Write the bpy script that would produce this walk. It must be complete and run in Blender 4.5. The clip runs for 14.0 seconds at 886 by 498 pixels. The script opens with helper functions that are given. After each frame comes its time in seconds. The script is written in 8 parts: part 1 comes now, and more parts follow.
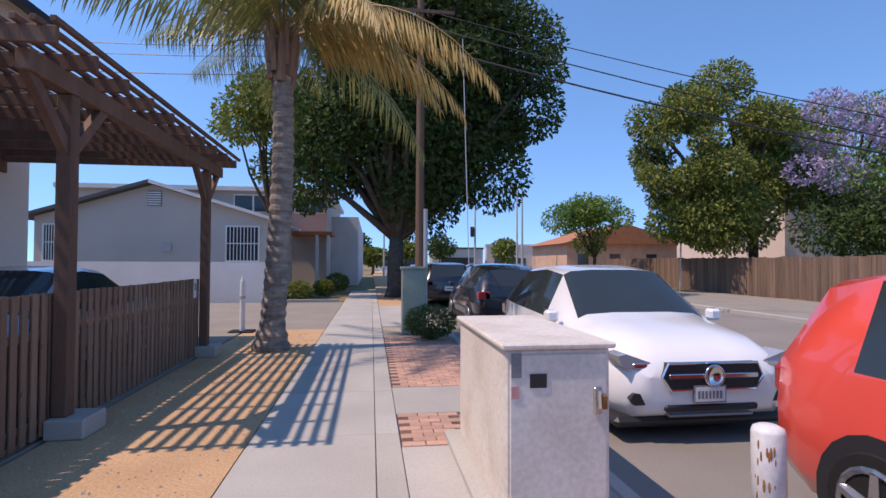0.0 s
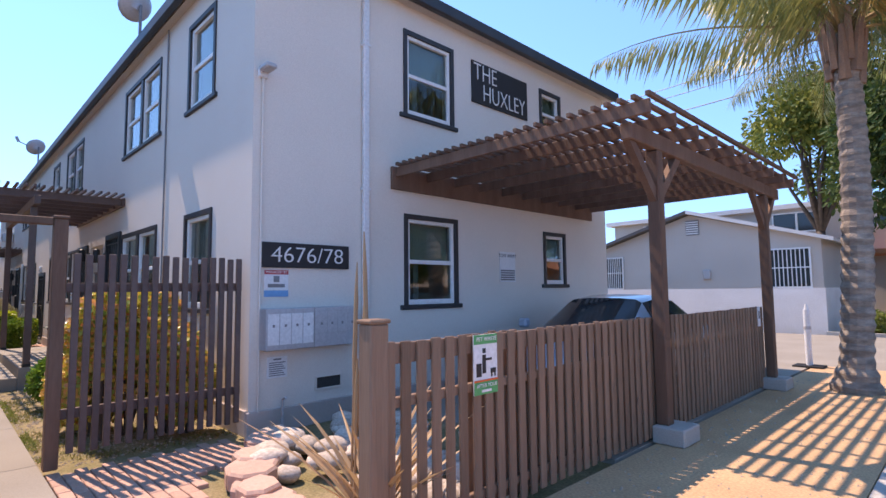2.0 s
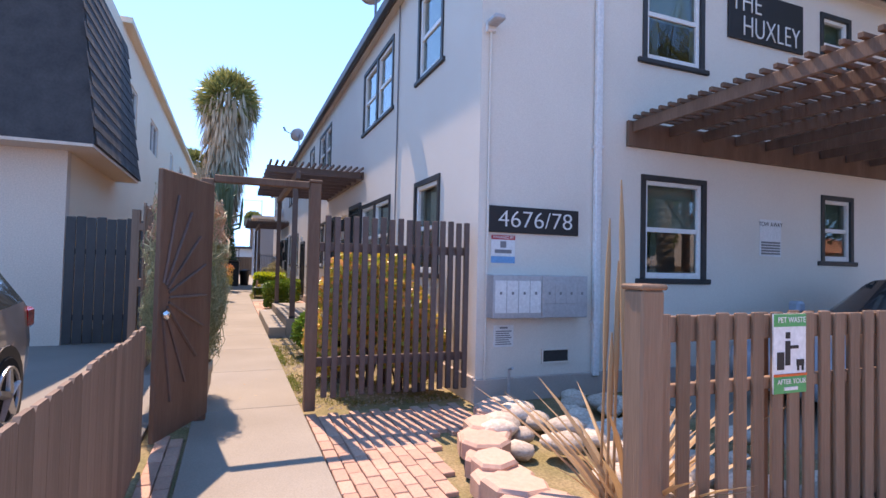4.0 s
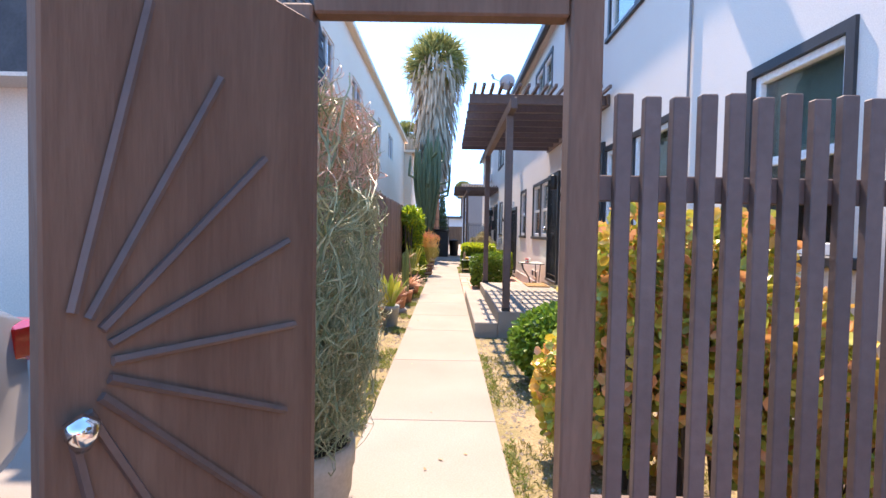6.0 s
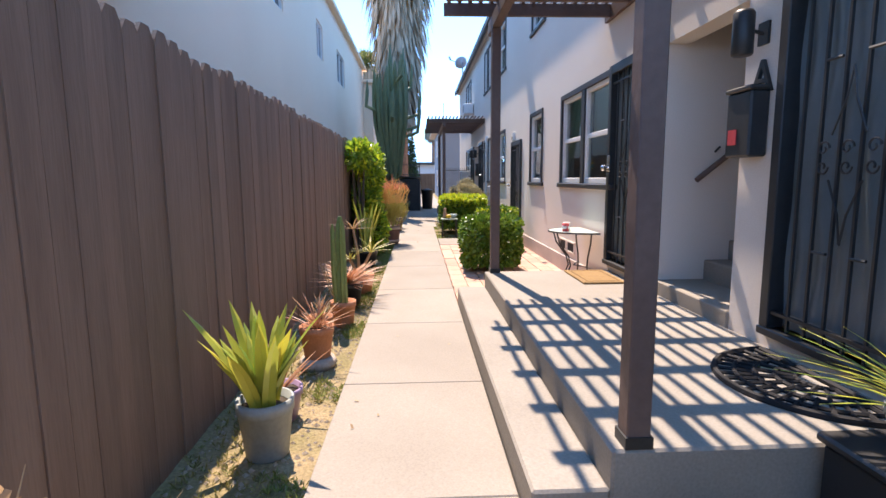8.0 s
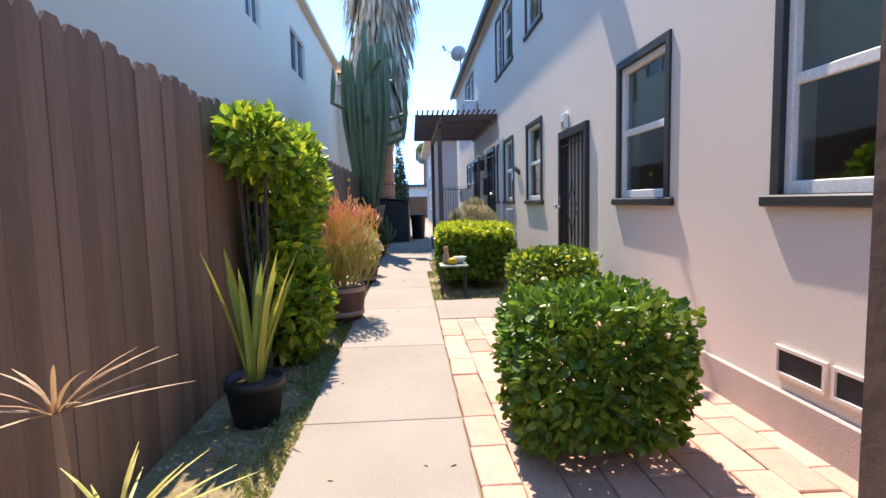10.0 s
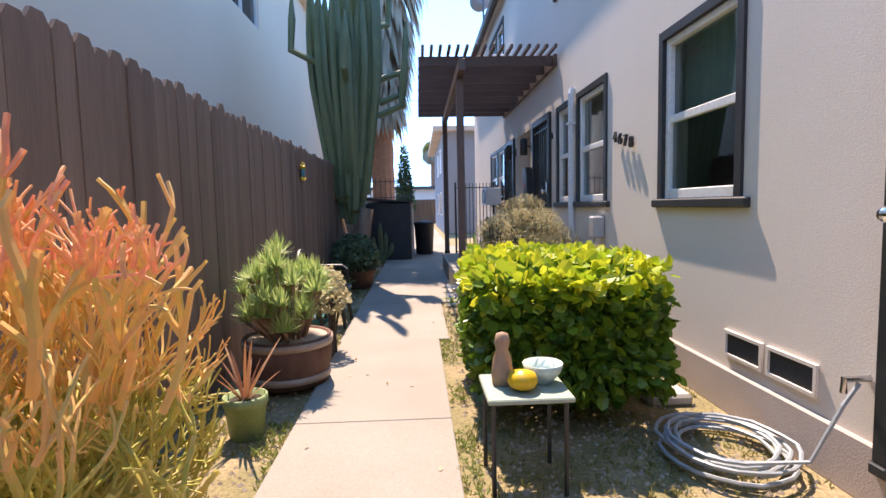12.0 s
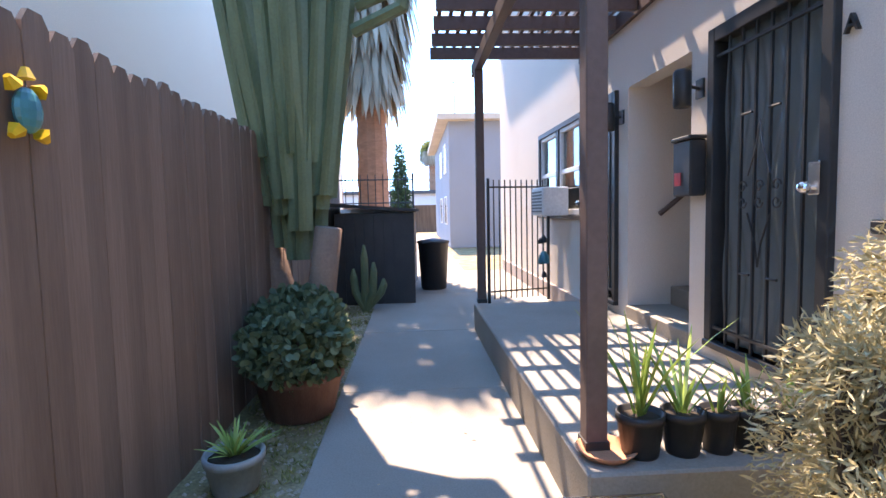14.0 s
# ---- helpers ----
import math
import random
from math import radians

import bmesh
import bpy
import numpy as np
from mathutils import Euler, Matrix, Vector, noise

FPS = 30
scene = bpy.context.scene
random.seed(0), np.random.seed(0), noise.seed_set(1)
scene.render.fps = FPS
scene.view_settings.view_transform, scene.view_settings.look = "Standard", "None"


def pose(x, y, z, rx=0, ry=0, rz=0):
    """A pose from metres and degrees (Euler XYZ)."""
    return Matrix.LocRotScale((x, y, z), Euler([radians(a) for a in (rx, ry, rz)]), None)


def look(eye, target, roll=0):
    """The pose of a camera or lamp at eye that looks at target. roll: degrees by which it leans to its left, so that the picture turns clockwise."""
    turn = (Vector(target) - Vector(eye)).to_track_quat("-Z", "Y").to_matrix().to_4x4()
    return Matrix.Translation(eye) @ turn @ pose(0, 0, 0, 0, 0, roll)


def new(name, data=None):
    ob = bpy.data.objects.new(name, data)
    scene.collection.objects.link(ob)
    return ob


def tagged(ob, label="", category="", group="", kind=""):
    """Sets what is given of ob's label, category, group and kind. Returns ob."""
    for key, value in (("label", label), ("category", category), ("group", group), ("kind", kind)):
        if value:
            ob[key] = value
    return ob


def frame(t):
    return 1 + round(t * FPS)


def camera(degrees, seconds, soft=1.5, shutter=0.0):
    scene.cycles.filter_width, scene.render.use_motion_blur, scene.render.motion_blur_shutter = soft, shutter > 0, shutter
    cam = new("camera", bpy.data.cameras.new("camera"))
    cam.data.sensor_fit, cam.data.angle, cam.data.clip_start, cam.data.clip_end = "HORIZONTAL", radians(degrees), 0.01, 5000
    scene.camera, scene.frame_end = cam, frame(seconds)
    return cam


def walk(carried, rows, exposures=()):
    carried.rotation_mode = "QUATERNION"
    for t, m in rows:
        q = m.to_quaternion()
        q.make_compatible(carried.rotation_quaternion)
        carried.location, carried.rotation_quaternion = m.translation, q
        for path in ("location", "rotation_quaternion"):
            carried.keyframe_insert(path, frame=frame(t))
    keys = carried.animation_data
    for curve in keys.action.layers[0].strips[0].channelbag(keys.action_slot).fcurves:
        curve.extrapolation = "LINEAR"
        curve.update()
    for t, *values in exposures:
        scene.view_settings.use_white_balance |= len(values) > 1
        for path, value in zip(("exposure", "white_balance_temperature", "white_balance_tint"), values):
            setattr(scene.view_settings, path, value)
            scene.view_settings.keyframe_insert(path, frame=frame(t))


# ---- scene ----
cam = camera(80.5, 14.0)
PATH = [
    (0, (1.791, 1.498, 1.522), (2.063, 3.479, 1.572), 0.2),
    (0.5, (1.726, 1.486, 1.524), (1.756, 3.485, 1.575), 0.2),
    (0.8, (1.647, 1.46, 1.509), (1.327, 3.434, 1.564), -0.3),
    (1, (1.56, 1.417, 1.506), (0.974, 3.328, 1.562), -0.4),
    (1.1, (1.506, 1.368, 1.512), (0.802, 3.239, 1.563), -0.4),
    (1.2, (1.485, 1.318, 1.516), (0.609, 3.115, 1.566), -0.5),
    (1.4, (1.463, 1.261, 1.521), (0.365, 2.932, 1.576), -0.5),
    (1.5, (1.457, 1.229, 1.521), (0.265, 2.834, 1.588), -0.7),
    (2, (1.461, 1.107, 1.543), (0.034, 2.499, 1.701), -0.6),
    (2.5, (1.464, 1.071, 1.54), (-0.018, 2.392, 1.783), -0.2),
    (3, (1.421, 1.053, 1.538), (-0.095, 2.325, 1.824), 0.1),
    (3.5, (1.228, 1.072, 1.499), (-0.422, 2.187, 1.686), 0.4),
    (4, (0.893, 1.194, 1.447), (-0.963, 1.936, 1.51), 1.3),
    (4.2, (0.666, 1.231, 1.428), (-1.252, 1.797, 1.456), 1.3),
    (6.3, (-3.27, 1.479, 1.453), (-5.269, 1.442, 1.386), 0.6),
    (6.5, (-3.769, 1.457, 1.459), (-5.768, 1.415, 1.398), 0.1),
    (7, (-5.131, 1.471, 1.501), (-7.13, 1.513, 1.462), -0.6),
    (7.5, (-6.468, 1.509, 1.484), (-8.464, 1.554, 1.363), -0.9),
    (8, (-7.921, 1.431, 1.425), (-9.901, 1.522, 1.157), -0.4),
    (8.5, (-9.233, 1.494, 1.405), (-11.205, 1.615, 1.096), -1.3),
    (9, (-10.623, 1.558, 1.432), (-12.606, 1.678, 1.203), -0.9),
    (9.2, (-11.174, 1.569, 1.417), (-13.161, 1.691, 1.228), -0.8),
    (11.3, (-16.524, 1.616, 1.297), (-18.513, 1.732, 1.116), -1.6),
    (11.5, (-17.055, 1.644, 1.306), (-19.044, 1.759, 1.126), -1.4),
    (12, (-18.327, 1.686, 1.321), (-20.318, 1.778, 1.158), -1.2),
    (12.5, (-19.586, 1.654, 1.368), (-21.58, 1.661, 1.216), -1.2),
    (13, (-20.893, 1.545, 1.412), (-22.886, 1.515, 1.255), -0.7),
    (13.5, (-22.143, 1.477, 1.441), (-24.137, 1.483, 1.283), -0.7),
    (14, (-23.436, 1.48, 1.424), (-25.427, 1.593, 1.28), -1.2),
]
walk(cam, [(t, look(eye, target, roll)) for t, eye, target, roll in PATH], [(0.0, 1.28, 8100, 27), (0.8, 1.41, 8100, 26), (1.5, 1.93, 8900, 28), (2.2, 2.08, 8600, 28), (3.5, 2.08, 8500, 29), (4.0, 2.31, 8800, 28), (6.3, 2.98, 8450, 24), (7.5, 2.88, 8350, 23), (8.1, 2.73, 7950, 20), (8.6, 2.53, 7650, 18), (9.2, 2.63, 7650, 18), (11.3, 2.85, 8150, 21), (12.0, 2.85, 8250, 23), (13.0, 2.95, 8350, 24), (13.5, 3.45, 8350, 24), (14.0, 3.75, 8350, 25)])

# ---- light ----
world = bpy.data.worlds.new("sky")
scene.world = world
world.use_nodes = True
wn = world.node_tree
sky = wn.nodes.new("ShaderNodeTexSky")
sky.sky_type = "NISHITA"
sky.sun_disc = False
SUN_TO = Vector((-0.6, -0.095, 1.0)).normalized()
sky.sun_elevation = math.asin(SUN_TO.z)
sky.sun_rotation = math.atan2(SUN_TO.x, SUN_TO.y)
sky.altitude, sky.air_density, sky.dust_density, sky.ozone_density = 1000, 0.75, 0.0, 4.0
wn.nodes["Background"].inputs["Strength"].default_value = 0.15
hue = wn.nodes.new("ShaderNodeHueSaturation")
hue.inputs["Hue"].default_value, hue.inputs["Saturation"].default_value = 0.495, 1.18
# clear dry air: the pale band at the horizon lies low
way = wn.nodes.new("ShaderNodeTexCoord")
lift_ = wn.nodes.new("ShaderNodeVectorMath")
lift_.operation = "ADD"
lift_.inputs[1].default_value = (0, 0, 0.18)
unit_ = wn.nodes.new("ShaderNodeVectorMath")
unit_.operation = "NORMALIZE"
wn.links.new(way.outputs["Generated"], lift_.inputs[0])
wn.links.new(lift_.outputs[0], unit_.inputs[0])
wn.links.new(unit_.outputs[0], sky.inputs["Vector"])
wn.links.new(sky.outputs[0], hue.inputs["Color"])
wn.links.new(hue.outputs[0], wn.nodes["Background"].inputs["Color"])
sun = new("sun", bpy.data.lights.new("sun", "SUN"))
sun.data.energy, sun.data.angle, sun.data.color = 1.5, radians(0.55), (1.0, 0.965, 0.91)
sun.matrix_world = look(SUN_TO * 60, (0, 0, 0))


# ---- materials ----
def surf(name, base, rough=0.8, second=None, var=0.5, scale=1.2, grain=30.0, bump=0.15, metal=0.0, stretch=(1, 1, 1), vary=0.0, coat=0.0, contrast=(0.35, 0.65), fine=0.12):
    """A procedural surface: two tones at large scale, fine grain, relief, and variation from piece to piece."""
    m = bpy.data.materials.new(name)
    m.use_nodes = True
    nt = m.node_tree
    b = nt.nodes["Principled BSDF"]
    tc = nt.nodes.new("ShaderNodeTexCoord")
    mp = nt.nodes.new("ShaderNodeMapping")
    mp.inputs["Scale"].default_value = stretch
    nt.links.new(tc.outputs["Object"], mp.inputs[0])
    oi = nt.nodes.new("ShaderNodeObjectInfo")
    if vary:
        sh = nt.nodes.new("ShaderNodeVectorMath")
        sh.operation = "MULTIPLY_ADD"
        nt.links.new(oi.outputs["Random"], sh.inputs[0])
        sh.inputs[1].default_value = (31, 17, 23)
        nt.links.new(mp.outputs[0], sh.inputs[2])
        vec = sh.outputs[0]
    else:
        vec = mp.outputs[0]
    n1 = nt.nodes.new("ShaderNodeTexNoise")
    n1.inputs["Scale"].default_value, n1.inputs["Detail"].default_value = scale, 5
    n2 = nt.nodes.new("ShaderNodeTexNoise")
    n2.inputs["Scale"].default_value, n2.inputs["Detail"].default_value = grain, 4
    nt.links.new(vec, n1.inputs["Vector"])
    nt.links.new(vec, n2.inputs["Vector"])
    ramp = nt.nodes.new("ShaderNodeMapRange")
    ramp.inputs[1].default_value, ramp.inputs[2].default_value = contrast
    nt.links.new(n1.outputs["Fac"], ramp.inputs[0])
    mul = nt.nodes.new("ShaderNodeMath")
    mul.operation = "MULTIPLY"
    mul.inputs[1].default_value = var
    nt.links.new(ramp.outputs[0], mul.inputs[0])
    mix = nt.nodes.new("ShaderNodeMix")
    mix.data_type = "RGBA"
    second = second or tuple(c * 0.7 for c in base)
    mix.inputs[6].default_value, mix.inputs[7].default_value = (*base, 1), (*second, 1)
    nt.links.new(mul.outputs[0], mix.inputs[0])
    hsv = nt.nodes.new("ShaderNodeHueSaturation")
    nt.links.new(mix.outputs[2], hsv.inputs["Color"])
    val = nt.nodes.new("ShaderNodeMapRange")
    val.inputs[1].default_value, val.inputs[2].default_value = 0.25, 0.75
    val.inputs[3].default_value, val.inputs[4].default_value = 1 - fine, 1 + fine
    nt.links.new(n2.outputs["Fac"], val.inputs[0])
    out = val.outputs[0]
    if vary:
        pv = nt.nodes.new("ShaderNodeMapRange")
        pv.inputs[3].default_value, pv.inputs[4].default_value = 1 - vary, 1 + vary
        nt.links.new(oi.outputs["Random"], pv.inputs[0])
        mm = nt.nodes.new("ShaderNodeMath")
        mm.operation = "MULTIPLY"
        nt.links.new(out, mm.inputs[0])
        nt.links.new(pv.outputs[0], mm.inputs[1])
        out = mm.outputs[0]
    nt.links.new(out, hsv.inputs["Value"])
    nt.links.new(hsv.outputs[0], b.inputs["Base Color"])
    b.inputs["Roughness"].default_value, b.inputs["Metallic"].default_value = rough, metal
    b.inputs["Coat Weight"].default_value = coat
    if rough > 0.6:
        b.inputs["Specular IOR Level"].default_value = 0.25
    if bump:
        bp = nt.nodes.new("ShaderNodeBump")
        bp.inputs["Strength"].default_value, bp.inputs["Distance"].default_value = bump, 0.01
        nt.links.new(n2.outputs["Fac"], bp.inputs["Height"])
        nt.links.new(bp.outputs[0], b.inputs["Normal"])
    return m


def leafy(name, base, second, rough=0.45, trans=0.35):
    """Leaves: tone varies from leaf to leaf; light comes through."""
    m = bpy.data.materials.new(name)
    m.use_nodes = True
    nt = m.node_tree
    b = nt.nodes["Principled BSDF"]
    g = nt.nodes.new("ShaderNodeNewGeometry")
    mix = nt.nodes.new("ShaderNodeMix")
    mix.data_type = "RGBA"
    mix.inputs[6].default_value, mix.inputs[7].default_value = (*base, 1), (*second, 1)
    nt.links.new(g.outputs["Random Per Island"], mix.inputs[0])
    nt.links.new(mix.outputs[2], b.inputs["Base Color"])
    b.inputs["Roughness"].default_value = rough
    tr = nt.nodes.new("ShaderNodeBsdfTranslucent")
    nt.links.new(mix.outputs[2], tr.inputs["Color"])
    ms = nt.nodes.new("ShaderNodeMixShader")
    ms.inputs[0].default_value = trans
    nt.links.new(b.outputs[0], ms.inputs[1])
    nt.links.new(tr.outputs[0], ms.inputs[2])
    nt.links.new(ms.outputs[0], nt.nodes["Material Output"].inputs["Surface"])
    return m


def glassy(name, tint=(0.8, 0.88, 0.86), clear=0.85):
    """A thin pane: Fresnel gloss over clear, slightly tinted glass."""
    m = bpy.data.materials.new(name)
    m.use_nodes = True
    nt = m.node_tree
    gl = nt.nodes.new("ShaderNodeBsdfGlossy")
    gl.inputs["Roughness"].default_value = 0.02
    tp = nt.nodes.new("ShaderNodeBsdfTransparent")
    tp.inputs[0].default_value = (*[c * clear for c in tint], 1)
    lw = nt.nodes.new("ShaderNodeLayerWeight")
    pw = nt.nodes.new("ShaderNodeMath")
    pw.operation = "POWER"
    pw.inputs[1].default_value = 4.0
    nt.links.new(lw.outputs["Facing"], pw.inputs[0])
    fr = nt.nodes.new("ShaderNodeMapRange")
    fr.inputs[3].default_value, fr.inputs[4].default_value = 0.09, 0.95
    nt.links.new(pw.outputs[0], fr.inputs[0])
    ms = nt.nodes.new("ShaderNodeMixShader")
    nt.links.new(fr.outputs[0], ms.inputs[0])
    nt.links.new(tp.outputs[0], ms.inputs[1])
    nt.links.new(gl.outputs[0], ms.inputs[2])
    nt.links.new(ms.outputs[0], nt.nodes["Material Output"].inputs["Surface"])
    return m


STUCCO = surf("stucco", (0.75, 0.675, 0.60), 0.9, (0.67, 0.595, 0.525), 0.5, 0.6, 130, 0.16)
STUCCO_BASE = surf("stucco_base", (0.50, 0.42, 0.38), 0.9, (0.40, 0.33, 0.30), 0.6, 1.5, 120, 0.2)
STUCCO_NEIGHBOUR = surf("stucco_neighbour", (0.88, 0.70, 0.535), 0.9, (0.81, 0.635, 0.475), 0.5, 0.5, 110, 0.2)
PINK_STUCCO = surf("pink_stucco", (0.72, 0.57, 0.48), 0.9, None, 0.2, 0.6, 45, 0.3)
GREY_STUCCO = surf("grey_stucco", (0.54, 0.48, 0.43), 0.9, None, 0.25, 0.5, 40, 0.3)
BLOCK_WHITE = surf("white_block", (0.68, 0.66, 0.65), 0.9, None, 0.3, 1.0, 30, 0.3)
INNER = surf("inner_wall", (0.30, 0.29, 0.27), 0.9, None, 0.2, 1, 20, 0)
BLACK_TRIM = surf("black_trim", (0.026, 0.026, 0.029), 0.5, (0.045, 0.045, 0.045), 0.5, 4, 40, 0.1)
WHITE_PAINT = surf("white_paint", (0.80, 0.79, 0.77), 0.4, (0.7, 0.69, 0.66), 0.4, 3, 40, 0.05)
WHITE_METAL = surf("white_metal", (0.72, 0.72, 0.72), 0.45, (0.62, 0.61, 0.6), 0.4, 3, 30, 0.05)
CONCRETE = surf("concrete", (0.305, 0.272, 0.232), 0.9, (0.24, 0.21, 0.175), 0.7, 1.1, 90, 0.25, contrast=(0.3, 0.7), vary=0.05)
SIDEWALK = surf("sidewalk_concrete", (0.45, 0.43, 0.395), 0.9, (0.36, 0.34, 0.31), 0.7, 0.9, 80, 0.25, vary=0.05)
PORCH = surf("porch_concrete", (0.30, 0.27, 0.232), 0.85, (0.245, 0.22, 0.187), 0.6, 1.8, 70, 0.2)
ASPHALT = surf("asphalt", (0.27, 0.243, 0.215), 0.92, (0.21, 0.19, 0.17), 0.7, 0.7, 120, 0.5)
SAND = surf("sandy_dirt", (0.58, 0.365, 0.21), 0.95, (0.46, 0.285, 0.165), 0.8, 1.4, 45, 0.6, contrast=(0.3, 0.7), fine=0.25)
DIRT = surf("dry_dirt", (0.30, 0.225, 0.13), 0.95, (0.19, 0.16, 0.075), 0.9, 3.0, 50, 0.8, contrast=(0.35, 0.6), fine=0.35)
BROWN_WOOD = surf("brown_painted_wood", (0.15, 0.082, 0.056), 0.7, (0.225, 0.132, 0.092), 0.6, 2.0, 24, 0.3, stretch=(3, 3, 0.35), vary=0.16)
DARK_WOOD = surf("dark_brown_wood", (0.11, 0.07, 0.06), 0.6, (0.155, 0.10, 0.085), 0.6, 2.0, 24, 0.3, vary=0.12)
FENCE_WOOD = surf("fence_wood", (0.205, 0.136, 0.102), 0.75, (0.285, 0.196, 0.15), 0.7, 1.6, 22, 0.4, stretch=(5, 5, 0.3), vary=0.14)
STREET_FENCE = surf("street_fence_wood", (0.21, 0.127, 0.085), 0.75, (0.29, 0.184, 0.128), 0.7, 1.6, 22, 0.4, stretch=(5, 5, 0.3), vary=0.14)
OLD_FENCE = surf("old_fence_wood", (0.23, 0.15, 0.105), 0.85, (0.12, 0.08, 0.06), 0.7, 1.6, 22, 0.4, stretch=(5, 5, 0.4), vary=0.2)
SHINGLE = surf("dark_shingle", (0.052, 0.05, 0.053), 0.9, (0.085, 0.08, 0.08), 0.6, 3, 25, 0.8, vary=0.25)
BRICK = surf("red_paver", (0.55, 0.325, 0.245), 0.9, (0.43, 0.27, 0.215), 0.7, 6, 60, 0.4, vary=0.16)
MORTAR = surf("mortar", (0.40, 0.33, 0.27), 0.95, None, 0.5, 4, 60, 0.3)
TERRACOTTA = surf("terracotta", (0.50, 0.215, 0.115), 0.85, (0.40, 0.19, 0.12), 0.6, 6, 60, 0.15, vary=0.1)
BARREL = surf("barrel_wood", (0.13, 0.062, 0.045), 0.7, (0.19, 0.1, 0.07), 0.6, 5, 40, 0.3, stretch=(3, 3, .6))
BARREL_HOOP = surf("barrel_hoop", (0.42, 0.31, 0.25), 0.5, (0.3, 0.2, 0.15), 0.6, 8, 40, 0.15)
BLACK_PLASTIC = surf("black_plastic", (0.022, 0.022, 0.024), 0.5, None, 0.3, 4, 60, 0.05)
GREY_POT = surf("grey_pot", (0.30, 0.33, 0.32), 0.6, None, 0.4, 5, 40, 0.1)
GREEN_POT = surf("green_pot", (0.24, 0.32, 0.14), 0.5, None, 0.4, 5, 40, 0.1)
TEAL_POT = surf("teal_pot", (0.03, 0.22, 0.26), 0.35, None, 0.4, 5, 40, 0.05)
WHITE_POT = surf("white_pot", (0.78, 0.76, 0.73), 0.4, None, 0.2, 5, 40, 0.05)
PURPLE_POT = surf("purple_pot", (0.28, 0.2, 0.32), 0.4, None, 0.3, 5, 40, 0.05)
SOIL = surf("soil", (0.06, 0.045, 0.032), 0.95, None, 0.6, 8, 60, 0.6)
IRON = surf("black_iron", (0.02, 0.022, 0.024), 0.45, (0.035, 0.035, 0.035), 0.5, 8, 60, 0.05)
SCREEN = surf("door_screen", (0.11, 0.145, 0.155), 0.2, (0.17, 0.205, 0.215), 0.5, 2, 300, 0.1)
STEEL = surf("steel", (0.62, 0.62, 0.62), 0.25, None, 0.3, 10, 60, 0.05, metal=1.0)
BOX_METAL = surf("weathered_metal_box", (0.70, 0.64, 0.575), 0.6, (0.50, 0.41, 0.33), 0.6, 2.4, 30, 0.15, contrast=(0.45, 0.75))
GREEN_METAL = surf("green_metal", (0.30, 0.36, 0.28), 0.55, (0.25, 0.30, 0.24), 0.5, 3, 30, 0.1)
MAIL_GREY = surf("mailbox_grey", (0.46, 0.45, 0.46), 0.45, None, 0.2, 3, 30, 0.05, metal=0.2)
RUST = surf("rust", (0.25, 0.09, 0.03), 0.9, (0.4, 0.2, 0.08), 0.7, 12, 60, 0.4)
BARK = surf("bark", (0.12, 0.095, 0.075), 0.95, (0.07, 0.055, 0.045), 0.8, 6, 30, 1.0)
PALM_BARK = surf("palm_bark", (0.36, 0.295, 0.24), 0.95, (0.18, 0.145, 0.12), 0.9, 5, 30, 1.0, stretch=(1, 1, 3))
RED_BARK = surf("red_palm_bark", (0.44, 0.21, 0.125), 0.95, (0.3, 0.15, 0.09), 0.8, 5, 30, 1.0, stretch=(1, 1, 3))
POLE_WOOD = surf("pole_wood", (0.17, 0.105, 0.07), 0.9, (0.11, 0.07, 0.05), 0.7, 4, 40, 0.5, stretch=(3, 3, .3))
CAR_WHITE = surf("car_white", (0.80, 0.80, 0.80), 0.25, None, 0.0, 1, 1, 0, coat=0.8)
CAR_RED = surf("car_red", (0.85, 0.085, 0.055), 0.3, None, 0.0, 1, 1, 0, coat=0.8)
CAR_BLACK = surf("car_black", (0.012, 0.013, 0.016), 0.25, None, 0.0, 1, 1, 0, coat=0.8)
CAR_SILVER = surf("car_silver", (0.26, 0.27, 0.30), 0.3, None, 0.0, 1, 1, 0, metal=0.4, coat=0.8)
CAR_BLUE = surf("car_pale_blue", (0.30, 0.38, 0.46), 0.3, None, 0.0, 1, 1, 0, metal=0.2, coat=0.8)
CAR_GLASS = surf("car_glass", (0.03, 0.04, 0.045), 0.06, None, 0.0, 1, 1, 0)
TYRE = surf("tyre", (0.018, 0.018, 0.018), 0.85, None, 0.3, 10, 60, 0.2)
RIM = surf("wheel_rim", (0.42, 0.42, 0.44), 0.3, None, 0.2, 10, 60, 0, metal=0.9)
CHROME = surf("chrome", (0.75, 0.75, 0.76), 0.12, None, 0.0, 10, 60, 0, metal=1.0)
LAMP_GLASS = surf("lamp_glass", (0.35, 0.36, 0.38), 0.08, None, 0.0, 10, 60, 0, coat=1.0)
RED_LENS = surf("red_lens", (0.35, 0.01, 0.01), 0.15, None, 0.0, 10, 60, 0, coat=1.0)
BLIND = surf("blind", (0.46, 0.51, 0.46), 0.8, (0.38, 0.43, 0.39), 0.4, 2, 30, 0)
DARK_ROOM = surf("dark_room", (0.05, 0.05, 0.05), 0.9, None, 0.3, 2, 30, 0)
SIGN_DARK = surf("sign_dark", (0.020, 0.017, 0.018), 0.6, None, 0.3, 4, 40, 0.05)
LETTER = surf("letter_white", (0.78, 0.77, 0.75), 0.5, None, 0.1, 4, 40, 0)
SIGN_WHITE = surf("sign_white", (0.74, 0.74, 0.74), 0.5, None, 0.15, 4, 40, 0)
SIGN_RED = surf("sign_red", (0.55, 0.05, 0.06), 0.5, None, 0.15, 4, 40, 0)
